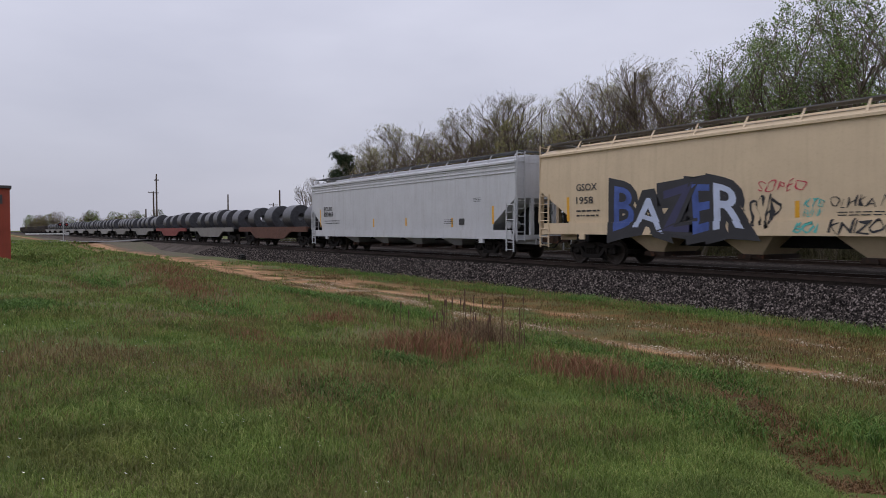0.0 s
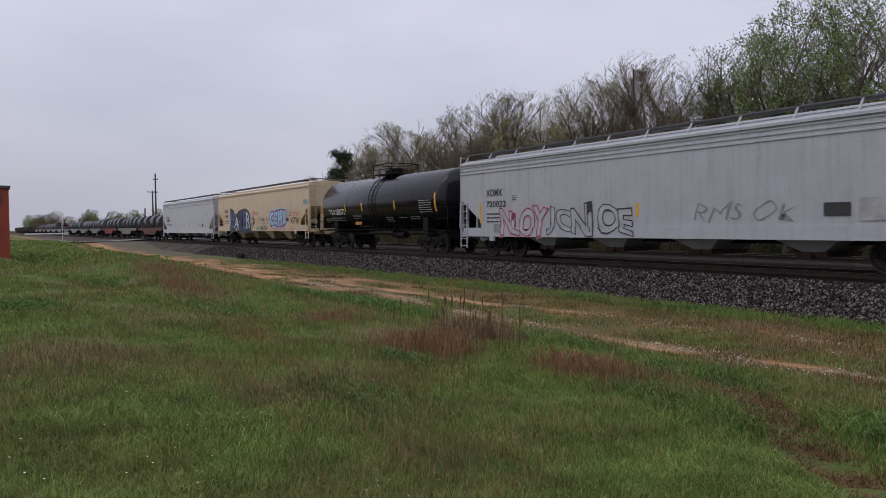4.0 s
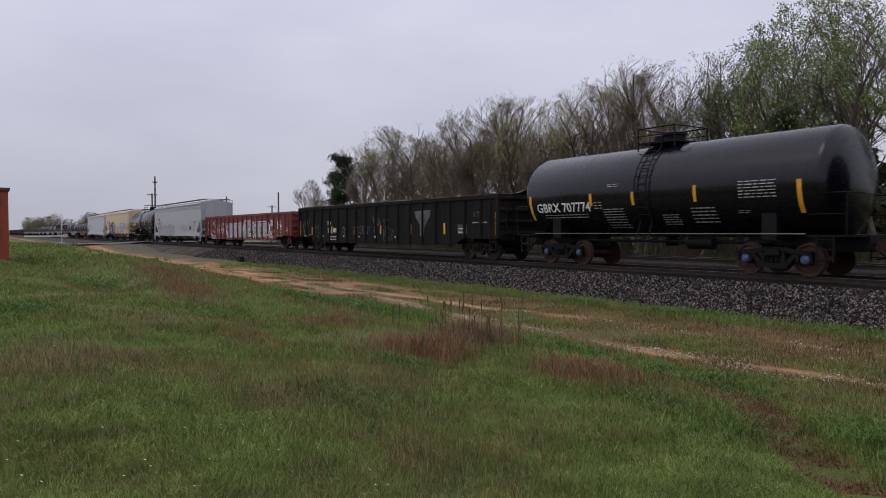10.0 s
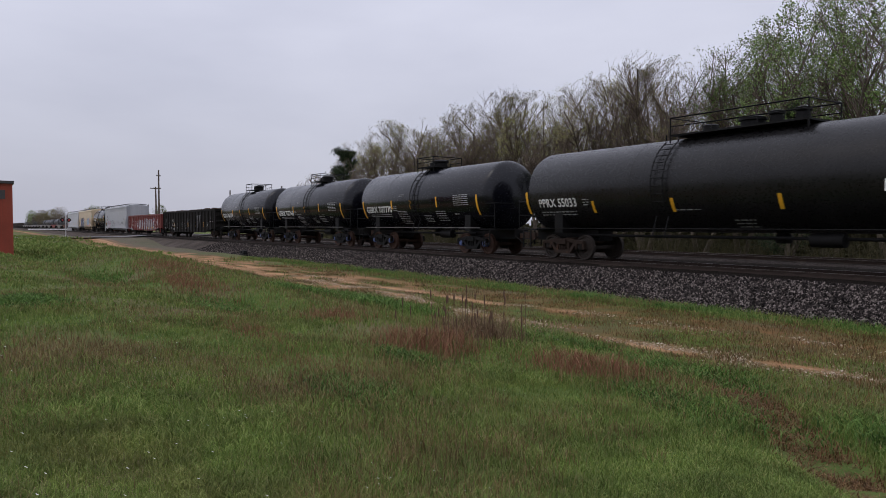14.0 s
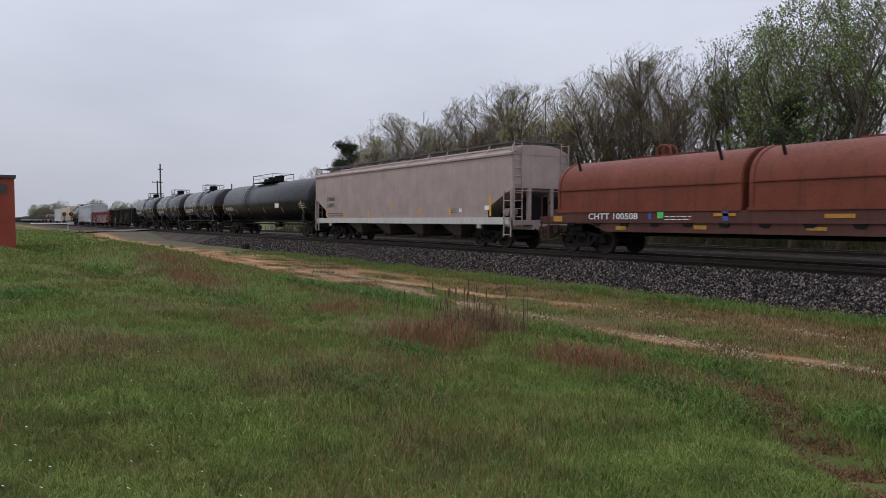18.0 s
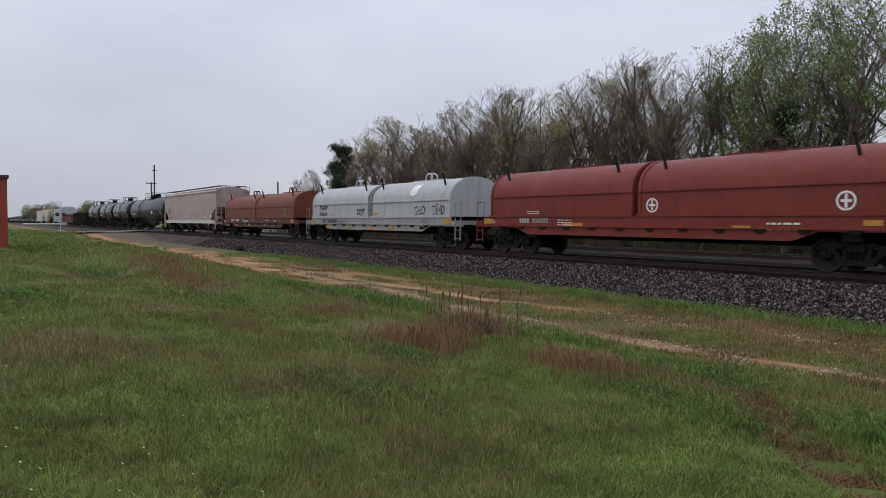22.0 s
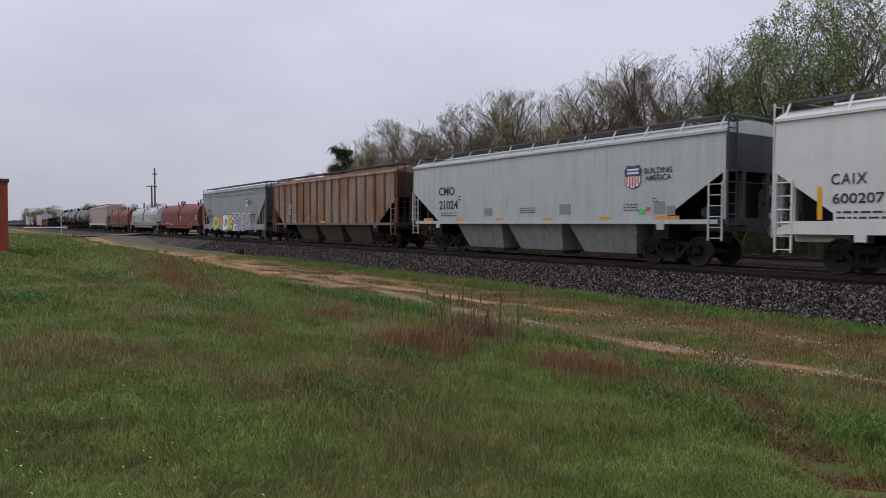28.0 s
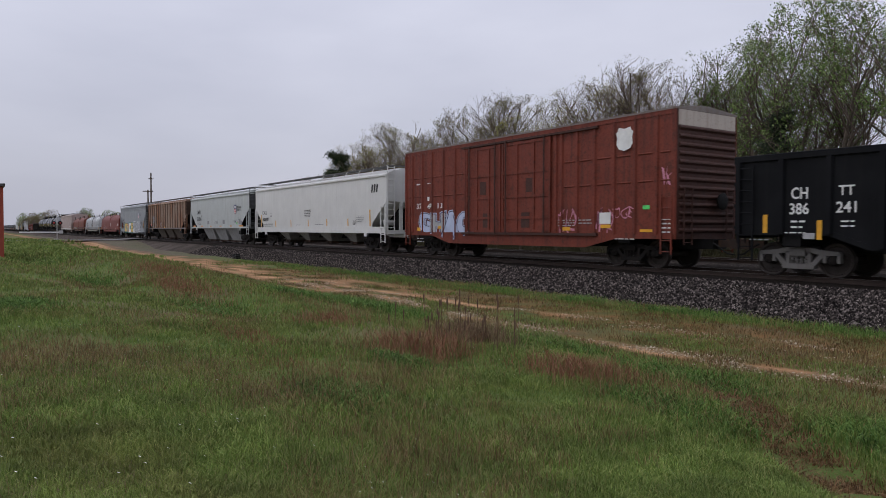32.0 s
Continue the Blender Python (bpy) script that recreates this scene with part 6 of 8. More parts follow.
# ---------------------------------------------------------------- box car
def box_car(q0, q1):
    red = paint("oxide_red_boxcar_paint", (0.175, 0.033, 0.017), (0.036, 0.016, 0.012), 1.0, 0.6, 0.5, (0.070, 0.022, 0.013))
    # darker oxide for the ends, floor, door rails, rods and patches
    red2 = paint("dark_oxide_paint", (0.060, 0.022, 0.015), (0.035, 0.022, 0.018), 0.9, 0.65, 0.3, (0.05, 0.025, 0.018))
    car, L = new_car("box_car", "tall oxide red steel boxcar with double plug doors and graffiti", "boxcar", q0, q1)
    h, half, top, low = L / 2, 1.52, 5.08, 0.98
    roof = paint("galvanised_boxcar_roof", (0.22, 0.19, 0.17), (0.13, 0.06, 0.04), 0.8, 0.6, 0.3)
    for s in (-1, 1):
        y = s * half
        sw = part("side_wall", MB().box(-h, h, y - 0.03, y + 0.03, low, top), red, car)
        part("side_sill", MB().prism_y([(-h, low), (-h + 2.4, low), (-h + 3.9, 0.64), (h - 3.9, 0.64), (h - 2.4, low), (h, low), (h, low + 0.16), (-h, low + 0.16)], y - 0.05 if s < 0 else y + 0.02, y - 0.02 if s < 0 else y + 0.05), red, sw)
        part("eave_rail", MB().box(-h, h, y - 0.055, y + 0.055, top - 0.16, top), red, sw)
        xs = BOX_POSTS
        for x in xs:
            part("side_post", MB().prism_z([(x - 0.085, y + s * 0.03), (x - 0.055, y + s * 0.09), (x + 0.055, y + s * 0.09), (x + 0.085, y + s * 0.03)][::-s], low + 0.15, top - 0.16), red, sw)
        for a, b in zip(xs[:-1], xs[1:]):
            if b - a < 1.3:
                for z in (2.85, 3.75):
                    part("panel_rib", MB().prism_x([(y + s * 0.03, z - 0.035), (y + s * 0.06, z - 0.01), (y + s * 0.06, z + 0.01), (y + s * 0.03, z + 0.035)][::s], a + 0.16, b - 0.16), red, sw)
        for da, db in ((-2.95, -0.44), (-0.44, 2.55)):
            door = part("plug_door", MB().box(da + 0.04, db - 0.04, y - 0.075 if s < 0 else y + 0.03, y - 0.03 if s < 0 else y + 0.075, low + 0.20, top - 0.28), red, car)
            yo = y + s * 0.075
            fr = MB()
            for z in (low + 0.24, 1.75, 2.6, 3.55, top - 0.36):
                fr.box(da + 0.08, db - 0.08, min(yo, yo + s * 0.035), max(yo, yo + s * 0.035), z - 0.05, z + 0.05)
            for x in (da + 0.09, (da * 2 + db) / 3, (da + 2 * db) / 3, db - 0.09):
                fr.box(x - 0.05, x + 0.05, min(yo, yo + s * 0.04), max(yo, yo + s * 0.04), low + 0.2, top - 0.3)
            part("door_frame", fr, red, door)
            part("patch_plate", MB().box(da + 1.25, da + 1.75, min(yo, yo + s * 0.012), max(yo, yo + s * 0.012), 1.35, 1.95), red2, door)
            part("patch_plate", MB().box(db - 1.45, db - 1.05, min(yo, yo + s * 0.012), max(yo, yo + s * 0.012), 2.75, 3.3), red2, door)
            rods = MB()
            for x in (da + 0.35, db - 0.35):
                rods.cyl((x, yo + s * 0.09, low + 0.1), (x, yo + s * 0.09, top - 0.2), 0.028, 6)
            part("lock_rod", rods, red2, door)
        part("door_rail", MB().box(-3.2, 4.9, y - 0.16 if s < 0 else y + 0.03, y - 0.03 if s < 0 else y + 0.16, low + 0.08, low + 0.17), red2, sw)
        part("door_rail", MB().box(-3.2, 4.9, y - 0.14 if s < 0 else y + 0.03, y - 0.03 if s < 0 else y + 0.14, top - 0.26, top - 0.18), red2, sw)
    prof = [(-half - 0.07, top - 0.02), (-half - 0.07, top + 0.04), (0, top + 0.17), (half + 0.07, top + 0.04), (half + 0.07, top - 0.02)]
    rf = part("roof", MB().prism_x(prof, -h - 0.02, h + 0.02), roof, car)
    for k in range(17):
        x = -h + 0.15 + (L - 0.3) * k / 16
        part("roof_rib", MB().prism_x([(-half - 0.06, top + 0.03), (-half - 0.06, top + 0.07), (0, top + 0.21), (half + 0.06, top + 0.07), (half + 0.06, top + 0.03), (0, top + 0.15)], x - 0.04, x + 0.04), roof, rf)
    part("floor", MB().box(-h, h, -half + 0.03, half - 0.03, low, low + 0.10), red2, car)
    part("centre_sill", MB().box(-h - 0.5, h + 0.5, -0.34, 0.34, 0.66, low), M['black_paint'], car)
    pale = paint("chalky_white_end_paint", (0.50, 0.44, 0.38), (0.20, 0.10, 0.07), 0.8, 0.7, 0.2)
    for e in (-1, 1):
        x = e * (h - 0.02)
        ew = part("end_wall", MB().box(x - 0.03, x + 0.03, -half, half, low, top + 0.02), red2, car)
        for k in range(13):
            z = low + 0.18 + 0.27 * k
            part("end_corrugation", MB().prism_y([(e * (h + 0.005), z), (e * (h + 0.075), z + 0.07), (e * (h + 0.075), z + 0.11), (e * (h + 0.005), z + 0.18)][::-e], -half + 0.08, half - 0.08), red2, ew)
        part("painted_top_panel", MB().box(min(e * (h + 0.01), e * (h + 0.016)), max(e * (h + 0.01), e * (h + 0.016)), -half + 0.04, half - 0.04, top - 0.52, top - 0.03), pale, ew)
        for s in (-1, 1):
            g = MB()
            ladder(g, e * (h - 0.32) - 0.2, s * (half + 0.1), 0.5, 2.4, 0.4)
            part("side_ladder", g, red, car)
            g = MB()
            ladder(g, e * (h + 0.12), s * 1.1 - 0.2, 0.8, 2.6, 0.4, along='y')
            part("end_ladder", g, red2, car)
        truck(car, e * (h - 2.15), 'dark')
        part("body_bolster", MB().box(e * (h - 2.15) - 0.25, e * (h - 2.15) + 0.25, -half + 0.05, half - 0.05, 0.84, low), M['black_paint'], car)
        coupler(car, e * (h + 0.5), e)
    part("brake_wheel", MB().turned([(-0.03, 0.26), (0.03, 0.28), (0.05, 0.24), (0.05, 0.05)], (h + 0.2, 0.55, 2.2), 16, 'x'), M['black_paint'], car)
    return car, h, -half - 0.03


# ---------------------------------------------------------------- open coil flat
COIL = {}


def coil_flat(q0, q1, sillm, label, coils=5, detail=True):
    """A low frame with a row of bare steel coils lying across it."""
    car, L = new_car("coil_flat_car", label, "flat car", q0, q1)
    h, half = L / 2, 1.42
    steel = M.setdefault('coil_steel', plain("dark_mill_steel_coil", (0.085, 0.085, 0.092), 0.42, 0.55, 0.25, 6.0))
    for s in (-1, 1):
        y = s * half
        part("side_sill", MB().prism_y([(-h, 1.12), (-h + 2.9, 1.12), (-h + 4.2, 0.62), (h - 4.2, 0.62), (h - 2.9, 1.12), (h, 1.12), (h, 1.48), (-h, 1.48)], y - 0.06, y + 0.06), sillm, car)
    part("deck", MB().box(-h, h, -half + 0.06, half - 0.06, 1.2, 1.36), M['black_paint'], car)
    part("centre_sill", MB().box(-h - 0.5, h + 0.5, -0.33, 0.33, 0.66, 1.2), M['black_paint'], car)
    if 'coil' not in COIL:
        r0, r1, w = 0.92, 0.30, 0.78
        mb = MB().turned([(-w, r1), (-w, r0 - 0.02), (-w + 0.02, r0), (w - 0.02, r0), (w, r0 - 0.02), (w, r1), (0.3, r1 - 0.004), (-0.3, r1 - 0.004)], (0, 0, 0), 28, 'x')
        mb.f = mb.f[:-2]
        n = 28
        mb.f += [(7 * n + i, 7 * n + (i + 1) % n, (i + 1) % n, i) for i in range(n)]
        COIL['coil'] = mb.mesh("steel_coil", steel)
    rnd = random.Random(int(abs(q0) * 10))
    span = (L - 2.6) / (coils - 1)
    for k in range(coils):
        c = part("steel_coil", COIL['coil'], None, car)
        sc = rnd.uniform(0.90, 1.04)
        c.matrix_basis = pose(-h + 1.3 + span * k + rnd.uniform(-0.15, 0.15), rnd.uniform(-0.08, 0.08), 1.30 + 0.92 * sc, rnd.uniform(0, 360), 0, rnd.uniform(-2, 2)) @ Matrix.Diagonal((rnd.uniform(0.85, 1.05), sc, sc, 1))
    for e in (-1, 1):
        truck(car, e * (h - 1.6), 'dark', spin=detail)
        coupler(car, e * (h + 0.4), e)
        part("body_bolster", MB().box(e * (h - 1.6) - 0.25, e * (h - 1.6) + 0.25, -half + 0.1, half - 0.1, 0.84, 1.2), M['black_paint'], car)
    return car


SPEEDS = ((0.0, 10.80), (10.0, 10.66), (17.0, 10.52), (20.5, 10.33), (24.0, 10.42), (32.0, 10.42))


def run_of(t):
    """How far the train has rolled at t seconds: it slows a little on the way."""
    far = 0.0
    for (a, p), (b, q) in zip(SPEEDS[:-1], SPEEDS[1:]):
        e = min(t, b)
        if e > a:
            far += (e - a) * (p + (p + (q - p) * (e - a) / (b - a))) / 2
    return far


def motions():
    for car, q in CARS:
        walk(car, [(t, pose(q - run_of(t), TRACK_Y, 0)) for t in range(0, 33)])
    rolled = {}
    for w, x in WHEELSETS:
        if x not in rolled:
            walk(w, [(k / 30, pose(x, 0, WHEEL_R + 0.001, 0, -(math.degrees(run_of(k / 30) / WHEEL_R) % 360.0), 0)) for k in range(961)])
            rolled[x] = w.animation_data
        else:
            # every wheelset on the train rolls alike, at the same place in its truck
            w.rotation_mode = "QUATERNION"
            keys = w.animation_data_create()
            keys.action = rolled[x].action
            keys.action_slot = rolled[x].action_slot


# ---------------------------------------------------------------- lettering, plates and graffiti on the train
M['orange_plate'] = plain("orange_plate_paint", (0.62, 0.27, 0.05), 0.5)
M['amber'] = plain("dull_amber_reflector", (0.44, 0.22, 0.025), 0.5)
M['green_plate'] = plain("green_decal", (0.10, 0.62, 0.14), 0.5)
M['red_plate'] = plain("red_decal", (0.62, 0.08, 0.08), 0.5)
OUT = {}


def register(key, made, posts=None, proud=0.0):
    """Keeps a car's side for the painters; posts: where upright posts stand out, and how far."""
    car, h, skin = made
    OUT[key] = (car, skin if callable(skin) else None, skin if not callable(skin) else 0.0, posts or [], proud)


def over_posts(mb, posts, proud):
    """Adds to flat paint the strips of it that lie on the faces of the posts."""
    if not posts or not mb.f:
        return mb
    xs = [v[0] for v in mb.v]
    lo, hi = min(xs), max(xs)
    extra = []
    for x, w in posts:
        if x + w < lo or x - w > hi:
            continue
        bm = bmesh.new()
        vs = [bm.verts.new(v) for v in mb.v]
        for f in mb.f:
            try:
                bm.faces.new([vs[i] for i in f])
            except ValueError:
                pass
        for side, d in ((x - w, -1), (x + w, 1)):
            bmesh.ops.bisect_plane(bm, geom=list(bm.verts) + list(bm.edges) + list(bm.faces), plane_co=(side, 0, 0), plane_no=(d, 0, 0), clear_outer=True)
        bm.verts.index_update()
        extra.append(([(v.co.x, v.co.y - proud, v.co.z) for v in bm.verts], [tuple(v.index for v in f.verts) for f in bm.faces]))
        bm.free()
    for pts, faces in extra:
        mb.add(pts, faces)
    return mb


def coat(key, body, x, z, w, h, material, lift, name, label="", **k):
    car, follow, y, posts, proud = OUT[key]
    mb = written(MB(), body, x, z, w, h, -lift if follow else y - lift, follow=follow, **k)
    if follow and len(mb.v) > 8:
        mb = drape(mb, follow, lift)
    part(name, over_posts(mb, posts, proud), material, car, label)


def drape(mb, follow, lift):
    """Cuts flat paint into level bands so that it follows a rounded side."""
    zs = [v[2] for v in mb.v]
    lo, hi = min(zs), max(zs)
    n = int((hi - lo) / 0.22)
    cuts = [lo + (hi - lo) * k / (n + 1) for k in range(1, n + 1)]
    for k in range(int((hi - lo) / 0.01)):
        z = lo + 0.01 * k
        if abs(follow(z + 0.01) - follow(z)) > 0.02 and hi - z < 3:
            for j in range(10):
                if abs(follow(z + 0.001 * (j + 1)) - follow(z + 0.001 * j)) > 0.015:
                    cuts += [z + 0.001 * j - 0.0005, z + 0.001 * j + 0.0015]
    if not cuts:
        return mb
    bm = bmesh.new()
    vs = [bm.verts.new(v) for v in mb.v]
    for f in mb.f:
        try:
            bm.faces.new([vs[i] for i in f])
        except ValueError:
            pass
    for z in cuts:
        bmesh.ops.bisect_plane(bm, geom=list(bm.verts) + list(bm.edges) + list(bm.faces), plane_co=(0, 0, z), plane_no=(0, 0, 1))
    bm.verts.index_update()
    out = MB().add([(v.co.x, follow(v.co.z) - lift, v.co.z) for v in bm.verts], [tuple(v.index for v in f.verts) for f in bm.faces])
    bm.free()
    return out


def mat_of(m):
    return M[m] if isinstance(m, str) else m


def put_text(key, body, x, z, w, h, mat, spacing=1.0):
    coat(key, body, x, z, w, h, mat_of(mat), 0.018, "lettering", offset=0.016, spacing=spacing)


def put_blocks(key, n, x, z, w, h, mat):
    """Company initials, as plain blocks of their size."""
    car, follow, y, posts, proud = OUT[key]
    mb = MB()
    for k in range(n):
        a, b = x + w * k / n, x + w * (k + 0.72) / n
        yy = (follow(z + h / 2) if follow else y) - 0.018
        mb.add([(a, yy, z), (b, yy, z), (b, yy, z + h), (a, yy, z + h)], [(0, 1, 2, 3)])
    part("lettering", mb, mat_of(mat), car)


def put_stripe(key, x, z, w, h):
    car, follow, y, posts, proud = OUT[key]
    stripes(car, [x], y, z, h, min(max(w, 0.09), 0.13), follow)


def put_bars(key, x, z, w, h, rows, mat):
    car, follow, y, posts, proud = OUT[key]
    mb = bars(MB(), x, z, w, h, rows, y - 0.018, seed=int(abs(x * 91 + z * 37)) + 1)
    if follow:
        mb.v = [(a, follow(c) - 0.018, c) for a, b, c in mb.v]
    if key[:2] in ('gb', 'pp', 'ti') and mat == 'white_letter':
        mat = 'grey_letter'
    part("small_print", mb, mat_of(mat), car)


def put_plate(key, x, z, w, h, material, label):
    car, follow, y, posts, proud = OUT[key]
    yy = follow(z + h / 2) if follow else y
    for px, pw in posts:
        if px - pw - 0.06 < x + w / 2 < px + pw + 0.06:
            yy -= proud
            break
    part("plate", plate(MB(), x, z, w, h, yy - 0.013), material, car, label)


def put_graffiti(key, body, x, z, w, h, fill, edge, warp=0.05, bold=0.055, rim=0.045, glow=None, panel=None):
    kw = dict(warp=warp, fat=True)
    m = min((bold + rim) / 0.73, 0.16) * h * 0.6
    z, h, x, w = z + m, h - 2 * m, x + m * 0.8, w - 1.6 * m
    if not fill:
        coat(key, body, x, z, w, h, edge, 0.009, "graffiti", "thin spray-painted scrawl", offset=0.0, shear=0.2, warp=0.16)
        return
    fills = fill if isinstance(fill, tuple) else (fill,)
    if panel:
        car, follow, y, posts, proud = OUT[key]
        e = 0.06 * h
        quad = MB().add([(x - e, y - 0.003, z - e), (x + w + e, y - 0.003, z), (x + w + 2 * e, y - 0.003, z + h), (x, y - 0.003, z + h + e)], [(0, 1, 2, 3)])
        part("graffiti", over_posts(quad, posts, proud), panel, car, "silver ground of the sprayed letters")
    if glow:
        coat(key, body, x, z, w, h, glow, 0.004, "graffiti", "spray-painted graffiti halo", offset=bold + rim * 2.0, **kw)
    for j in range(len(body)):
        coat(key, body, x, z, w, h, edge, 0.006 + 0.002 * j, "graffiti", "dark outline of a sprayed letter", offset=bold + rim, only=j, **kw)
        coat(key, body, x, z, w, h, fills[j % len(fills)], 0.007 + 0.002 * j, "graffiti", "filled spray-painted letter", offset=bold, only=j, **kw)


def put_tag(key, body, x, z, w, h, material, shear=0.3, warp=0.18, bold=-0.016):
    coat(key, body, x, z, w, h, material, 0.0125, "graffiti", "thin spray-painted scrawl", offset=bold, shear=shear, warp=warp)


def put_shape(key, outline, x, z, material, label):
    car, follow, y, posts, proud = OUT[key]
    mb = MB().add([(x + a, y - 0.012, z + b) for a, b in outline], [tuple(range(len(outline)))])
    part("graffiti", over_posts(mb, posts, proud), material, car, label)


def put_shield(key, x, z, w, h, full):
    car, follow, y, posts, proud = OUT[key]
    shield(car, x, z, w, h, (follow(z + h / 2) - 0.02) if follow else y - proud - 0.004, full, follow if not full else None)


def put_ring(key, x, z, w, h):
    car, follow, y, posts, proud = OUT[key]
    yy = follow(z + h / 2) - 0.012
    mb = MB()
    n = 20
    c = (x + w / 2, z + h / 2)
    r = h / 2
    ring = [(c[0] + k * math.cos(6.283 * i / n), yy, c[1] + k * math.sin(6.283 * i / n)) for k in (r, r * 0.78) for i in range(n)]
    mb.add(ring, [(i, (i + 1) % n, n + (i + 1) % n, n + i) for i in range(n)])
    mb.box(c[0] - r * 0.14, c[0] + r * 0.14, yy - 0.002, yy + 0.002, c[1] - r * 0.7, c[1] + r * 0.7)
    mb.box(c[0] - r * 0.55, c[0] + r * 0.55, yy - 0.002, yy + 0.002, c[1] - r * 0.14, c[1] + r * 0.14)
    part("emblem", mb, M['white_letter'], car, "white round emblem with a cross")


def put_swoosh(key, x, z, w, h):
    """A lessor's emblem, as plain black shapes."""
    car, follow, y, posts, proud = OUT[key]
    yy = follow(z + h / 2) - 0.012
    mb = MB()
    for k in range(3):
        a = x + w * (0.02 + 0.36 * k)
        mb.add([(a, yy, z), (a + w * 0.22, yy, z), (a + w * 0.34, yy, z + h * 0.9), (a + w * 0.12, yy, z + h)], [(0, 1, 2, 3)])
    part("emblem", mb, M['black_letter'], car, "black emblem of slanted bars")


def paint_marks():
    put_text('ecux', "ECUX", -8.44, 2.42, 1.18, 0.25, 'black_letter')
    put_text('ecux', "880469", -8.44, 2.07, 1.34, 0.28, 'black_letter')
    put_stripe('ecux', 8.77, 1.49, 0.2, 0.77)
    put_stripe('ecux', 1.54, 1.46, 0.17, 0.4)
    put_stripe('ecux', -1.96, 1.41, 0.2, 0.44)
    put_stripe('ecux', 5.69, 1.38, 0.18, 0.42)
    put_stripe('ecux', -9.06, 1.44, 0.35, 1.08)
    put_bars('ecux', 7.46, 2.49, 0.54, 0.2, 3, 'black_letter')
    put_bars('ecux', 5.13, 1.54, 0.7, 0.24, 3, 'black_letter')
    put_plate('ecux', 6.33, 1.48, 0.4, 0.28, M['black_letter'], "black stencil panel")
    put_bars('ecux', -8.37, 1.64, 2.14, 0.28, 2, 'black_letter')
    put_text('gsox', "GSOX", -8.29, 2.66, 1.0, 0.24, 'black_letter')
    put_text('gsox', "1958", -8.29, 2.19, 0.82, 0.24, 'black_letter')
    put_bars('gsox', -8.3, 1.73, 1.15, 0.34, 2, 'black_letter')
    put_stripe('gsox', -8.8, 1.56, 0.27, 0.89)
    put_stripe('gsox', -0.09, 1.57, 0.17, 0.45)
    put_stripe('gsox', 6.09, 1.68, 0.1, 0.29)
    put_stripe('gsox', 8.64, 1.6, 0.16, 0.92)
    put_graffiti('gsox', "BAZER", -6.55, 1.12, 5.05, 1.5, (S_BLUE, S_LILAC, S_NAVY), S_BLACK, warp=0.12, bold=0.015, rim=0.075, glow=S_BLACK)
    put_graffiti('gsox', "COPES", 2.89, 1.48, 3.28, 1.06, S_SKY, S_MAROON, warp=0.05, bold=0.06, rim=0.075, glow=S_SKY)
    put_tag('gsox', "SOPEO", -1.18, 2.29, 1.41, 0.31, S_RED)
    put_tag('gsox', "LOZE", 5.97, 2.33, 0.68, 0.22, S_RED)
    put_tag('gsox', "OPA", 5.97, 2.07, 0.64, 0.22, S_RED)
    put_tag('gsox', "SORBEJ", 7.32, 2.04, 1.25, 0.37, S_RED)
    put_tag('gsox', "3STER", 6.94, 1.6, 1.59, 0.4, S_BLACK, bold=0.01)
    put_tag('gsox', "OLHKA MSF", 0.84, 1.81, 1.82, 0.27, S_BLACK)
    put_tag('gsox', "KNIZO8", 0.8, 1.14, 1.6, 0.34, S_BLACK, bold=0.01)
    put_tag('gsox', "BOI", -0.11, 1.17, 0.68, 0.27, S_TEAL, bold=0.02)
    put_tag('gsox', "KTB", 0.13, 1.84, 0.57, 0.21, S_TEAL)
    put_tag('gsox', "FUNK", 0.13, 1.58, 0.57, 0.22, S_TEAL)
    put_tag('gsox', "OYB PUNS OREO UUN", 2.87, 1.13, 2.36, 0.24, S_RED)
    put_tag('gsox', "ORION", 5.49, 1.14, 0.72, 0.23, S_RED)
    put_tag('gsox', "PESKY", 9.28, 2.85, 0.92, 0.32, S_TEAL, bold=0.02)
    put_tag('gsox', "SOBEO", 6.75, 1.15, 1.16, 0.3, S_RED)
    put_tag('gsox', "SCEP", -1.39, 1.3, 0.85, 0.86, S_BLACK)
    put_tag('gsox', "nekst", 8.4, 1.23, 0.99, 0.21, S_SKY)
    put_bars('gsox', 6.78, 2.76, 0.61, 0.32, 4, 'grey_letter')
    put_bars('gsox', 6.77, 2.13, 0.49, 0.45, 4, 'black_letter')
    put_plate('gsox', 6.22, 1.79, 0.38, 0.22, M['black_letter'], "black stencil panel")
    put_bars('gsox', 1.03, 1.6, 1.49, 0.15, 2, 'black_letter')
    put_text('tilx', "TILX 202772", -5.59, 2.08, 2.11, 0.31, 'white_letter')
    put_bars('tilx', -5.55, 1.71, 1.88, 0.26, 2, 'white_letter')
    put_bars('tilx', -2.55, 1.81, 1.09, 0.26, 3, 'white_letter')
    put_bars('tilx', 1.29, 1.6, 0.74, 0.29, 3, 'white_letter')
    put_bars('tilx', 2.64, 1.77, 0.8, 0.11, 1, 'white_letter')
    put_bars('tilx', 3.8, 1.69, 0.97, 0.2, 2, 'white_letter')
    put_plate('tilx', -2.67, 1.46, 0.81, 0.29, M['orange_plate'], "orange placard")
    put_stripe('tilx', -6.68, 1.98, 0.22, 0.91)
    put_stripe('tilx', -3.41, 2.2, 0.14, 0.46)
    put_stripe('tilx', -1.28, 2.2, 0.12, 0.49)
    put_stripe('tilx', 2.43, 2.2, 0.12, 0.48)
    put_stripe('tilx', 6.32, 2.03, 0.19, 0.9)
    put_bars('tilx', 4.92, 2.01, 1.14, 0.67, 6, 'white_letter')
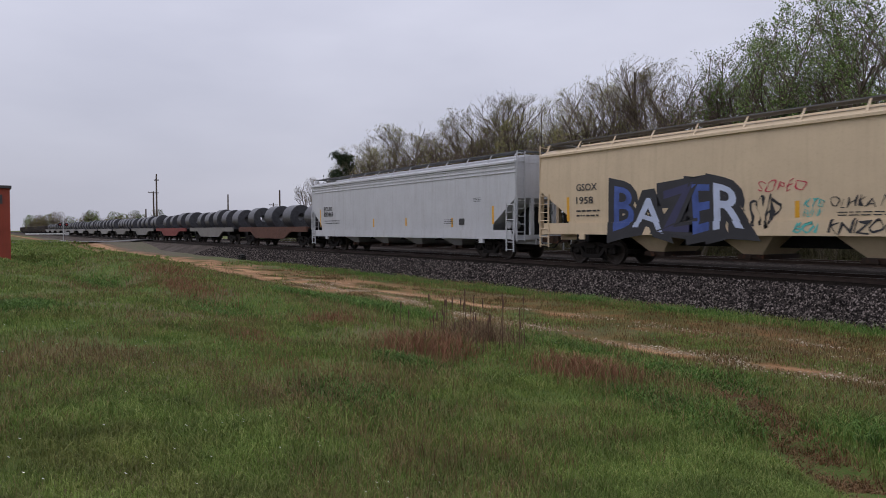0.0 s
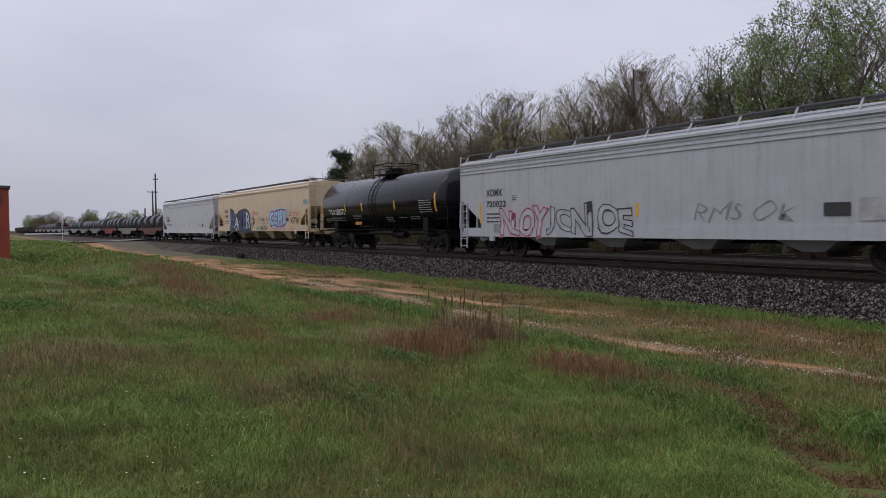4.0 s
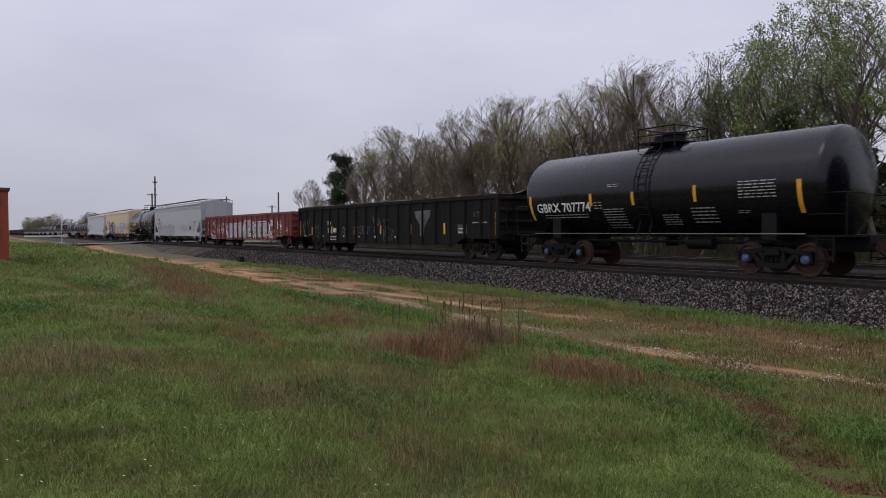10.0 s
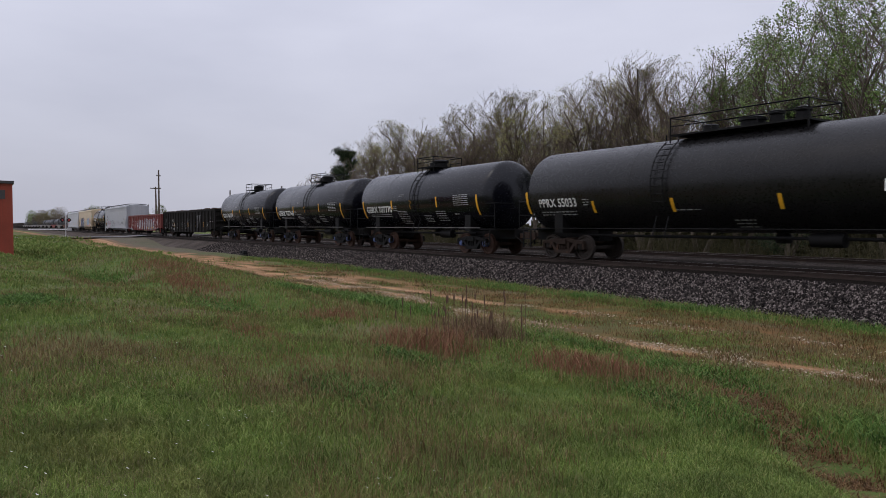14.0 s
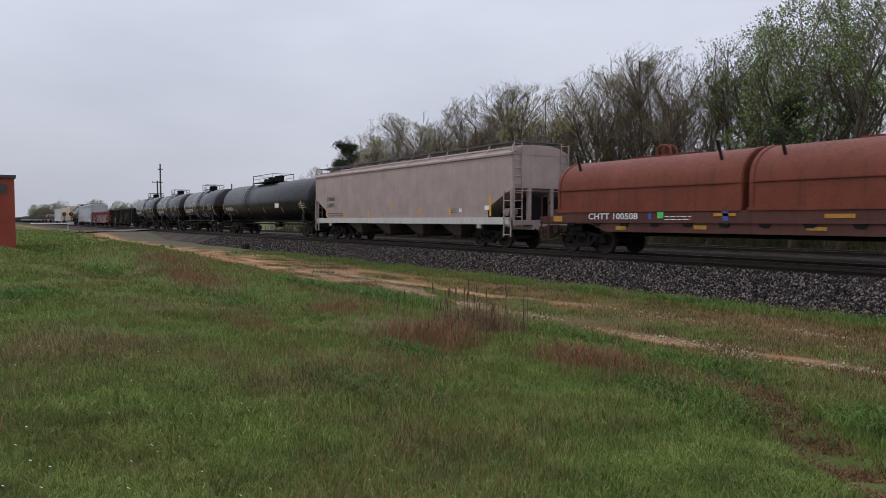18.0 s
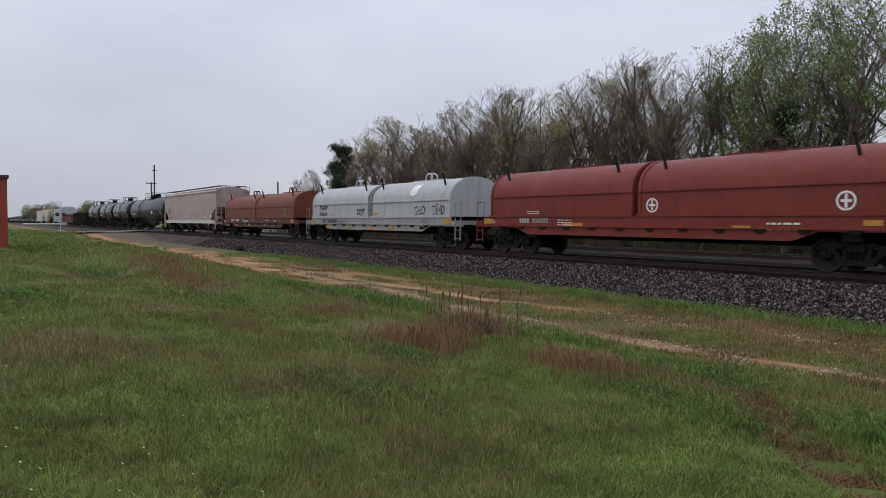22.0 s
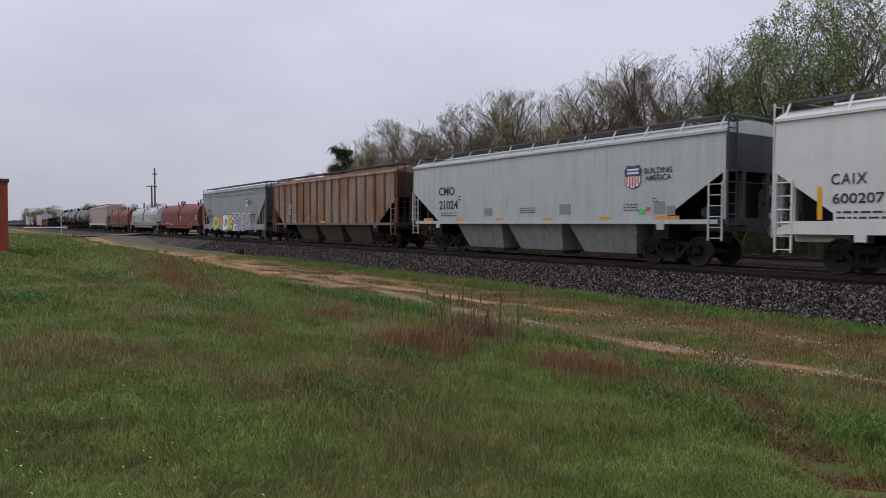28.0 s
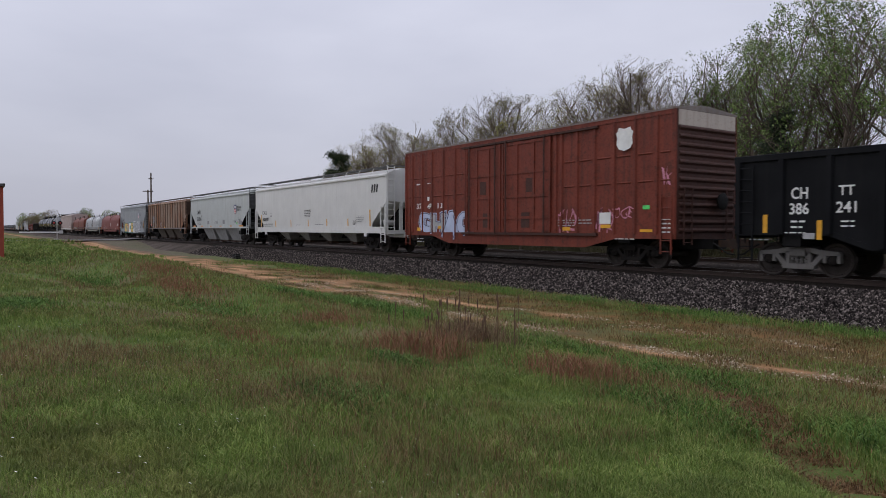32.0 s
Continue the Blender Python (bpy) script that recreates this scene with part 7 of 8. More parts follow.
    put_bars('tilx', -2.75, 1.35, 1.82, 0.08, 1, 'white_letter')
    put_text('xomx', "XOMX", -8.44, 2.57, 1.08, 0.29, 'black_letter')
    put_text('xomx', "720022", -8.44, 2.11, 1.32, 0.25, 'black_letter')
    put_bars('xomx', -8.43, 1.47, 0.93, 0.48, 3, 'black_letter')
    put_bars('xomx', -6.71, 2.36, 0.3, 0.25, 3, 'black_letter')
    put_stripe('xomx', -8.95, 1.44, 0.13, 0.89)
    put_stripe('xomx', 8.76, 1.49, 0.21, 0.88)
    put_graffiti('xomx', "NLOY", -7.49, 0.92, 2.85, 1.02, S_SILVER, S_MAROON, warp=0.1, bold=0.03, rim=0.03, glow=S_PINK)
    put_graffiti('xomx', "JCNIOE", -4.6, 0.98, 4.2, 1.02, S_SILVER, S_BLACK, warp=0.14, bold=0.02, rim=0.035)
    put_stripe('xomx', -0.29, 1.58, 0.13, 0.46)
    put_tag('xomx', "RMS OK", 1.93, 1.38, 3.37, 0.52, S_GREY)
    put_plate('xomx', 5.92, 1.49, 0.68, 0.35, M['black_letter'], "black stencil panel")
    put_plate('xomx', 6.78, 1.36, 1.41, 0.58, M['grey_letter'], "grey touched-up patch")
    put_bars('xomx', 7.69, 1.96, 0.74, 0.44, 4, 'black_letter')
    put_plate('xomx', -7.9, 1.03, 0.44, 0.36, S_GREY, "grey touched-up patch")
    put_blocks('upg', 2, -8.65, 1.83, 0.72, 0.37, 'white_letter')
    put_text('upg', "96", -8.66, 1.19, 0.72, 0.3, 'white_letter')
    put_text('upg', "23", -7.51, 1.2, 0.65, 0.31, 'white_letter')
    put_text('upg', "5", -6.46, 1.23, 0.31, 0.27, 'white_letter')
    put_plate('upg', -10.09, 1.19, 0.66, 1.14, S_BLACK, "black sprayed panel")
    put_tag('upg', "SB", -10.03, 1.75, 0.52, 0.49, S_WHITE)
    put_tag('upg', "89", -10.0, 1.26, 0.49, 0.37, S_WHITE)
    put_tag('upg', "PHE", -9.18, 0.81, 0.71, 0.38, S_WHITE)
    put_tag('upg', "POG", -7.68, 1.64, 0.82, 0.29, S_WHITE)
    put_tag('upg', "OG SG", -6.5, 1.03, 2.64, 0.92, S_WHITE, warp=0.2)
    put_tag('upg', "THS", -4.18, 0.71, 0.53, 0.3, S_WHITE)
    put_bars('upg', -8.63, 0.66, 1.35, 0.37, 3, 'white_letter')
    put_graffiti('upg', "SOM", -3.52, 0.82, 4.5, 1.16, S_SILVER, S_NAVY, warp=0.07, bold=0.085, rim=0.04, glow=S_WHITE)
    put_graffiti('upg', "EVER", 1.13, 0.83, 5.35, 1.14, S_SILVER, S_NAVY, warp=0.02, bold=0.06, rim=0.05, panel=S_SILVER, glow=S_WHITE)
    put_shield('upg', 6.79, 1.63, 0.59, 0.61, True)
    put_text('upg', "BUILDING", 7.9, 1.93, 0.82, 0.13, 'white_letter')
    put_text('upg', "AMERICA", 7.9, 1.76, 0.82, 0.13, 'white_letter')
    put_tag('upg', "HLS", 6.83, 0.86, 0.51, 0.6, S_WHITE, bold=0.02)
    put_tag('upg', "MLR", 7.9, 1.45, 0.91, 0.33, S_WHITE, bold=0.01)
    put_bars('upg', 8.21, 1.18, 0.54, 0.33, 3, 'white_letter')
    put_text('upg', "G-100-006", 8.08, 0.92, 0.76, 0.13, 'white_letter')
    put_bars('upg', 9.5, 1.23, 0.5, 0.42, 4, 'white_letter')
    put_plate('upg', -0.89, 0.93, 0.31, 0.18, M['yellow'], "yellow reflective plate")
    put_plate('upg', 2.34, 0.93, 0.44, 0.13, M['yellow'], "yellow reflective plate")
    put_plate('upg', 5.64, 0.94, 0.64, 0.14, M['yellow'], "yellow reflective plate")
    put_tag('upg', "BUC", 0.26, 1.37, 0.52, 0.51, S_WHITE)
    put_text('lwg', "LW", -6.27, 1.67, 0.53, 0.26, 'white_letter')
    put_text('lwg', "81", -6.12, 1.19, 0.36, 0.29, 'white_letter')
    put_text('lwg', "89", -5.46, 1.22, 0.46, 0.26, 'white_letter')
    put_bars('lwg', -6.17, 0.78, 1.28, 0.3, 2, 'white_letter')
    put_stripe('lwg', -10.69, 0.99, 0.2, 0.98)
    put_stripe('lwg', -8.77, 1.07, 0.18, 0.49)
    put_stripe('lwg', -5.75, 1.13, 0.12, 0.48)
    put_stripe('lwg', -2.69, 1.07, 0.17, 0.51)
    put_stripe('lwg', 0.45, 1.12, 0.13, 0.5)
    put_stripe('lwg', 3.59, 1.13, 0.13, 0.5)
    put_stripe('lwg', 6.64, 1.14, 0.15, 0.52)
    put_stripe('lwg', 10.55, 1.09, 0.13, 1.0)
    put_tag('lwg', "SCU", -10.19, 0.9, 1.44, 1.07, S_DIM, warp=0.2)
    put_tag('lwg', "NAY", -8.33, 1.39, 0.84, 0.38, S_DIM)
    put_tag('lwg', "POC", -8.34, 0.87, 0.84, 0.4, S_DIM)
    put_tag('lwg', "R", -4.43, 1.07, 0.65, 0.45, S_DIM)
    put_graffiti('lwg', "OSEKE", -2.3, 1.13, 1.49, 0.44, None, S_DIM, bold=-0.03, rim=0.035)
    put_tag('lwg', "YR", -0.37, 1.24, 0.79, 0.76, S_DIM)
    put_graffiti('lwg', "OC", 0.8, 1.5, 0.62, 0.46, None, S_DIM, bold=-0.03, rim=0.04)
    put_tag('lwg', "RAO3", 0.74, 0.78, 1.14, 0.66, S_DIM, warp=0.15)
    put_plate('lwg', 7.81, 1.14, 0.71, 0.44, S_DIM, "faded stencil panel")
    put_bars('lwg', 7.86, 1.2, 0.62, 0.33, 2, 'white_letter')
    put_tag('lwg', "SOE", 8.96, 1.88, 0.67, 0.26, S_DIM)
    put_shape('lwg', ((0.0, 1.12), (1.5, 1.16), (1.42, 0.86), (0.92, 0.34), (0.84, -0.1), (0.68, -0.1), (0.6, 0.34), (0.1, 0.84)), 4.05, 1.15, S_FADED, "faded grey funnel shape sprayed on the side")
    put_bars('lwg', 8.92, 1.63, 1.08, 0.14, 1, 'grey_letter')
    put_plate('lwg', -9.66, 0.94, 0.21, 0.13, M['grey_letter'], "pale reflective plate")
    put_plate('lwg', -7.04, 0.95, 0.18, 0.11, M['grey_letter'], "pale reflective plate")
    put_plate('lwg', -4.12, 0.95, 0.19, 0.1, M['grey_letter'], "pale reflective plate")
    put_plate('lwg', -2.11, 0.94, 0.19, 0.09, M['grey_letter'], "pale reflective plate")
    put_plate('lwg', -0.04, 0.93, 0.2, 0.11, M['grey_letter'], "pale reflective plate")
    put_plate('lwg', 2.04, 0.93, 0.21, 0.11, M['grey_letter'], "pale reflective plate")
    put_text('gb1', "GBRX 707774", -5.18, 1.98, 2.81, 0.33, 'white_letter')
    put_bars('gb1', -2.17, 2.06, 0.35, 0.29, 3, 'white_letter')
    put_bars('gb1', -4.84, 1.76, 2.26, 0.19, 2, 'white_letter')
    put_bars('gb1', -1.79, 1.37, 0.93, 0.73, 8, 'white_letter')
    put_bars('gb1', 0.67, 1.47, 0.64, 0.37, 5, 'white_letter')
    put_bars('gb1', 1.81, 1.52, 0.85, 0.53, 5, 'white_letter')
    put_bars('gb1', 3.4, 1.78, 0.36, 0.11, 2, 'white_letter')
    put_bars('gb1', 3.5, 2.21, 1.15, 0.54, 6, 'white_letter')
    put_bars('gb1', -1.51, 2.79, 0.51, 0.14, 2, 'white_letter')
    put_stripe('gb1', -5.61, 1.69, 0.3, 0.94)
    put_stripe('gb1', -2.38, 2.15, 0.14, 0.45)
    put_stripe('gb1', -0.46, 2.13, 0.13, 0.45)
    put_stripe('gb1', 1.97, 2.16, 0.11, 0.5)
    put_stripe('gb1', 5.23, 1.75, 0.15, 0.9)
    put_text('gb2', "GBRX 707768", -5.18, 1.98, 2.81, 0.33, 'white_letter')
    put_bars('gb2', -2.17, 2.06, 0.35, 0.29, 3, 'white_letter')
    put_bars('gb2', -4.84, 1.76, 2.26, 0.19, 2, 'white_letter')
    put_bars('gb2', -1.79, 1.37, 0.93, 0.73, 8, 'white_letter')
    put_bars('gb2', 0.67, 1.47, 0.64, 0.37, 5, 'white_letter')
    put_bars('gb2', 1.81, 1.52, 0.85, 0.53, 5, 'white_letter')
    put_bars('gb2', 3.4, 1.78, 0.36, 0.11, 2, 'white_letter')
    put_bars('gb2', 3.5, 2.21, 1.15, 0.54, 6, 'white_letter')
    put_bars('gb2', -1.51, 2.79, 0.51, 0.14, 2, 'white_letter')
    put_stripe('gb2', -5.61, 1.69, 0.3, 0.94)
    put_stripe('gb2', -2.38, 2.15, 0.14, 0.45)
    put_stripe('gb2', -0.46, 2.13, 0.13, 0.45)
    put_stripe('gb2', 1.97, 2.16, 0.11, 0.5)
    put_stripe('gb2', 5.23, 1.75, 0.15, 0.9)
    put_text('gb3', "GBRX 707770", -5.18, 1.98, 2.81, 0.33, 'white_letter')
    put_bars('gb3', -2.17, 2.06, 0.35, 0.29, 3, 'white_letter')
    put_bars('gb3', -4.84, 1.76, 2.26, 0.19, 2, 'white_letter')
    put_bars('gb3', -1.79, 1.37, 0.93, 0.73, 8, 'white_letter')
    put_bars('gb3', 0.67, 1.47, 0.64, 0.37, 5, 'white_letter')
    put_bars('gb3', 1.81, 1.52, 0.85, 0.53, 5, 'white_letter')
    put_bars('gb3', 3.4, 1.78, 0.36, 0.11, 2, 'white_letter')
    put_bars('gb3', 3.5, 2.21, 1.15, 0.54, 6, 'white_letter')
    put_bars('gb3', -1.51, 2.79, 0.51, 0.14, 2, 'white_letter')
    put_stripe('gb3', -5.61, 1.69, 0.3, 0.94)
    put_stripe('gb3', -2.38, 2.15, 0.14, 0.45)
    put_stripe('gb3', -0.46, 2.13, 0.13, 0.45)
    put_stripe('gb3', 1.97, 2.16, 0.11, 0.5)
    put_stripe('gb3', 5.23, 1.75, 0.15, 0.9)
    put_text('ppr', "PPRX 55033", -9.14, 1.99, 2.01, 0.31, 'white_letter')
    put_bars('ppr', -6.79, 2.02, 0.31, 0.29, 3, 'white_letter')
    put_bars('ppr', -9.15, 1.68, 1.91, 0.21, 2, 'white_letter')
    put_stripe('ppr', -9.9, 1.74, 0.27, 0.87)
    put_stripe('ppr', -6.38, 1.74, 0.22, 0.43)
    put_stripe('ppr', -2.95, 1.72, 0.2, 0.45)
    put_stripe('ppr', 0.66, 1.74, 0.15, 0.44)
    put_plate('ppr', 3.43, 2.12, 0.77, 0.40, M['white_letter'], "white notice plate")
    put_stripe('ppr', 4.53, 1.74, 0.15, 0.44)
    put_bars('ppr', -0.93, 1.23, 0.7, 0.3, 3, 'grey_letter')
    put_bars('ppr', -2.8, 1.77, 0.9, 0.08, 1, 'grey_letter')
    put_stripe('ppr', 8.4, 1.66, 0.53, 0.9)
    put_bars('ppr', 8.01, 2.04, 1.15, 0.44, 3, 'white_letter')
    put_plate('ppr', 7.92, 1.16, 0.3, 0.34, M['red_plate'], "red hazard placard")
    put_text('dow', "DOWX", -8.31, 2.39, 1.13, 0.24, 'black_letter')
    put_text('dow', "22071", -8.33, 2.01, 1.06, 0.24, 'black_letter')
    put_bars('dow', -8.25, 1.45, 2.28, 0.28, 2, 'black_letter')
    put_stripe('dow', -8.56, 1.42, 0.2, 0.48)
    put_stripe('dow', -6.05, 1.41, 0.22, 0.39)
    put_stripe('dow', -2.84, 1.36, 0.18, 0.45)
    put_stripe('dow', -0.15, 1.69, 0.16, 0.42)
    put_stripe('dow', 2.68, 1.4, 0.15, 0.41)
    put_stripe('dow', 5.39, 1.4, 0.15, 0.4)
    put_stripe('dow', 8.51, 1.4, 0.19, 0.89)
    put_bars('dow', 5.59, 1.55, 0.45, 0.25, 3, 'black_letter')
    put_bars('dow', 4.54, 1.63, 0.76, 0.17, 2, 'grey_letter')
    put_bars('dow', 7.31, 1.89, 0.55, 0.19, 2, 'grey_letter')
    put_bars('dow', -0.84, 1.56, 2.06, 0.25, 2, 'grey_letter')
    put_plate('dow', 8.2, 1.66, 0.32, 0.19, S_WHITE, "smeared white patch")
    put_plate('dow', 6.25, 1.59, 0.21, 0.16, S_WHITE, "white round decal")
    put_text('cht', "CHTT 100508", -6.17, 1.25, 2.25, 0.21, 'white_letter')
    put_plate('cht', -3.1, 1.28, 0.24, 0.21, M['green_plate'], "green decal")
    put_bars('cht', -2.81, 1.23, 1.0, 0.18, 2, 'white_letter')
    put_plate('cht', -8.02, 1.16, 0.47, 0.22, M['amber'], "yellow reflective plate")
    put_plate('cht', -4.87, 0.89, 0.46, 0.13, M['amber'], "yellow reflective plate")
    put_plate('cht', -1.7, 0.94, 0.45, 0.12, M['amber'], "yellow reflective plate")
    put_plate('cht', 1.83, 0.95, 0.54, 0.09, M['amber'], "yellow reflective plate")
    put_plate('cht', -3.47, 1.25, 0.13, 0.2, S_BLUE, "blue sprayed patch")
    put_plate('cht', -0.71, 1.19, 0.2, 0.3, S_BLUE, "blue sprayed patch")
    put_plate('cht', 7.32, 1.17, 0.53, 0.25, M['amber'], "yellow reflective plate")
    put_tag('cht', "ROC", 5.38, 1.62, 0.93, 0.65, S_GREY)
    put_plate('cht', -1.01, 1.34, 0.75, 0.09, M['amber'], "yellow reflective plate")
    put_plate('cht', 2.3, 1.28, 0.77, 0.11, M['amber'], "yellow reflective plate")
    put_plate('cht', 3.95, 1.24, 0.56, 0.1, M['amber'], "yellow reflective plate")
    put_shield('upc', 4.13, 2.59, 0.76, 0.6, False)
    put_plate('upc', -3.96, 2.72, 0.84, 0.41, S_WHITE, "white touched-up patch")
    put_tag('upc', "TWP", -6.85, 1.98, 1.2, 0.28, S_BLACK, bold=0.03)
    put_tag('upc', "Isaue", -6.84, 1.63, 1.2, 0.28, S_BLACK, bold=0.02)
    put_tag('upc', "STSK", -1.6, 1.65, 0.98, 0.37, S_BLACK, bold=0.02)
    put_blocks('upc', 2, -6.2, 1.21, 0.44, 0.21, 'black_letter')
    put_text('upc', "249088", -5.54, 1.21, 1.34, 0.21, 'black_letter')
    put_bars('upc', -3.89, 1.18, 0.96, 0.24, 2, 'black_letter')
    put_graffiti('upc', "GBO", 4.66, 1.63, 1.04, 0.45, None, S_BLACK, bold=-0.02, rim=0.03)
    put_graffiti('upc', "OSMO", 6.32, 1.61, 1.05, 0.49, None, S_BLACK, bold=-0.02, rim=0.03)
    put_bars('upc', 5.33, 1.26, 0.63, 0.21, 2, 'black_letter')
    put_tag('upc', "ovid", -5.5, 1.59, 0.9, 0.33, S_ORANGE)
    put_plate('upc', -8.1, 1.19, 0.58, 0.21, M['amber'], "yellow reflective plate")
    put_plate('upc', -5.69, 0.88, 0.61, 0.15, M['amber'], "yellow reflective plate")
    put_plate('upc', -2.91, 0.89, 0.49, 0.14, M['amber'], "yellow reflective plate")
    put_plate('upc', -0.09, 0.89, 0.52, 0.14, M['amber'], "yellow reflective plate")
    put_plate('upc', 2.14, 0.9, 0.5, 0.14, M['amber'], "yellow reflective plate")
    put_plate('upc', 5.19, 0.93, 0.45, 0.14, M['amber'], "yellow reflective plate")
    put_plate('upc', 0.26, 1.65, 0.62, 0.12, M['amber'], "yellow reflective plate")
    put_plate('upc', 7.45, 1.19, 0.51, 0.28, M['amber'], "yellow reflective plate")
    put_plate('upc', 5.3, 0.92, 0.38, 0.14, M['amber'], "yellow reflective plate")
    put_blocks('bns', 4, -5.87, 1.27, 0.60, 0.19, 'grey_letter')
    put_text('bns', "534033", -5.1, 1.27, 0.89, 0.19, 'grey_letter')
    put_plate('bns', -8.23, 1.23, 0.57, 0.22, M['amber'], "yellow reflective plate")
    put_bars('bns', -5.49, 1.63, 0.71, 0.15, 2, 'white_letter')
    put_bars('bns', -3.67, 1.19, 0.76, 0.27, 3, 'white_letter')
    put_bars('bns', -7.67, 1.27, 0.21, 0.17, 2, 'white_letter')
    put_ring('bns', 0.44, 1.63, 0.52, 0.48)
    put_ring('bns', 6.53, 1.63, 0.55, 0.51)
    put_plate('bns', 7.26, 1.25, 0.46, 0.14, M['amber'], "yellow reflective plate")
    put_plate('bns', 3.64, 1.14, 0.58, 0.09, M['amber'], "yellow reflective plate")
    put_plate('bns', -3.41, 1.16, 1.04, 0.11, M['amber'], "yellow reflective plate")
    put_bars('bns', 4.71, 1.11, 1.0, 0.31, 2, 'white_letter')
    put_text('cnw', "CNW", -7.02, 2.3, 1.27, 0.35, 'black_letter')
    put_text('cnw', "180317", -6.95, 1.78, 1.52, 0.35, 'black_letter')
    put_bars('cnw', -6.85, 1.36, 1.18, 0.35, 3, 'black_letter')
    put_graffiti('cnw', "OYDE", -5.35, 0.86, 5.8, 1.16, (S_YELLOW, S_ORANGE, S_WHITE, S_YELLOW), S_BLACK, warp=0.06, bold=0.07, rim=0.035, glow=S_TEAL)
    put_graffiti('cnw', "ZiON", 0.91, 0.90, 4.09, 1.14, S_SILVER, S_BLACK, warp=0.04, bold=0.07, rim=0.05, glow=S_WHITE)
    put_shield('cnw', 3.9, 2.56, 0.77, 0.78, True)
    put_text('cnw', "BUILDING", 4.82, 3.05, 0.8, 0.13, 'black_letter')
    put_text('cnw', "AMERICA", 4.82, 2.88, 0.77, 0.13, 'black_letter')
    put_tag('cnw', "yung", 5.05, 1.7, 1.2, 0.41, S_BLACK, bold=0.015)
    put_tag('cnw', "BIEK", 4.96, 1.37, 0.91, 0.29, S_BLACK)
    put_tag('cnw', "OUL", 5.0, 0.96, 0.62, 0.29, S_BLACK)
    put_tag('cnw', "CUB", -0.16, 1.62, 0.85, 0.32, S_WHITE)
    put_stripe('cnw', 7.06, 1.37, 0.14, 0.9)
    put_stripe('cnw', -7.63, 1.36, 0.28, 0.82)
    put_stripe('cnw', 4.76, 1.59, 0.07, 0.17)
    put_bars('cnw', 6.2, 1.37, 0.62, 0.17, 2, 'black_letter')
    put_bars('cnw', -5.07, 2.17, 0.33, 0.2, 2, 'black_letter')
    put_plate('cnw', 6.38, 1.43, 0.31, 0.54, S_GREY, "faded grey patch")
    put_plate('cmb', -6.72, 2.37, 0.62, 0.3, S_GREY, "pale repainted lettering panel")
    put_plate('cmb', -5.82, 2.34, 0.53, 0.35, S_GREY, "pale repainted lettering panel")
    put_plate('cmb', -6.61, 1.91, 0.5, 0.34, S_GREY, "pale repainted lettering panel")
    put_plate('cmb', -5.87, 1.92, 0.52, 0.33, S_GREY, "pale repainted lettering panel")
    put_plate('cmb', -4.96, 1.91, 0.47, 0.34, S_GREY, "pale repainted lettering panel")
    put_text('cmb', "CM", -6.65, 2.4, 0.48, 0.24, 'black_letter')
    put_text('cmb', "O", -5.72, 2.38, 0.29, 0.27, 'black_letter')
    put_text('cmb', "10", -6.56, 1.94, 0.39, 0.27, 'black_letter')
    put_text('cmb', "00", -5.8, 1.95, 0.4, 0.26, 'black_letter')
    put_text('cmb', "09", -4.9, 1.95, 0.36, 0.27, 'black_letter')
    put_bars('cmb', -6.6, 1.53, 1.33, 0.32, 2, 'grey_letter')
    put_plate('cmb', -5.04, 1.36, 0.63, 0.1, M['yellow'], "yellow reflective plate")
    put_plate('cmb', -0.41, 1.37, 0.62, 0.11, M['yellow'], "yellow reflective plate")
    put_tag('cmb', "TAZ", -2.36, 1.52, 0.47, 0.46, S_SILVER)
    put_plate('cmb', -7.26, 1.59, 0.31, 0.22, M['red_plate'], "small red plate")
    put_text('cmo', "CMO", -6.4, 2.65, 1.28, 0.36, 'black_letter')
    put_text('cmo', "21024", -6.37, 2.0, 1.5, 0.38, 'black_letter')
    put_bars('cmo', -6.26, 1.68, 1.27, 0.23, 2, 'black_letter')
    put_shield('cmo', 4.92, 2.48, 0.76, 0.8, True)
    put_text('cmo', "BUILDING", 5.78, 2.96, 1.09, 0.18, 'black_letter')
    put_text('cmo', "AMERICA", 5.8, 2.73, 1.04, 0.18, 'black_letter')
    put_plate('cmo', -7.76, 1.44, 0.8, 0.14, M['orange_plate'], "orange reflective plate")
    put_plate('cmo', -5.04, 1.46, 0.57, 0.11, M['orange_plate'], "orange reflective plate")
    put_plate('cmo', -2.11, 1.43, 0.49, 0.12, M['orange_plate'], "orange reflective plate")
    put_plate('cmo', 0.82, 1.44, 0.56, 0.11, M['orange_plate'], "orange reflective plate")
    put_plate('cmo', 3.77, 1.43, 0.52, 0.13, M['orange_plate'], "orange reflective plate")
    put_plate('cmo', 6.2, 1.45, 0.94, 0.13, M['orange_plate'], "orange reflective plate")
    put_plate('cmo', -2.89, 1.69, 0.54, 0.29, S_GREY, "grey stencil panel")
    put_plate('cmo', 1.77, 1.69, 0.59, 0.36, S_GREY, "grey stencil panel")
    put_plate('cmo', 6.17, 1.67, 0.42, 0.37, S_GREY, "grey stencil panel")
    put_plate('cmo', 6.66, 1.6, 0.33, 0.3, S_GREY, "grey stencil panel")
    put_plate('cmo', 5.52, 1.65, 0.26, 0.17, M['green_plate'], "bright green decal")
    put_plate('cmo', 5.85, 1.75, 0.18, 0.12, M['red_plate'], "pink red decal")
    put_bars('cmo', -0.52, 1.75, 0.97, 0.27, 3, 'black_letter')
    put_bars('cmo', 4.89, 1.77, 0.64, 0.27, 3, 'black_letter')
    put_bars('cmo', -4.82, 2.39, 0.28, 0.27, 2, 'black_letter')
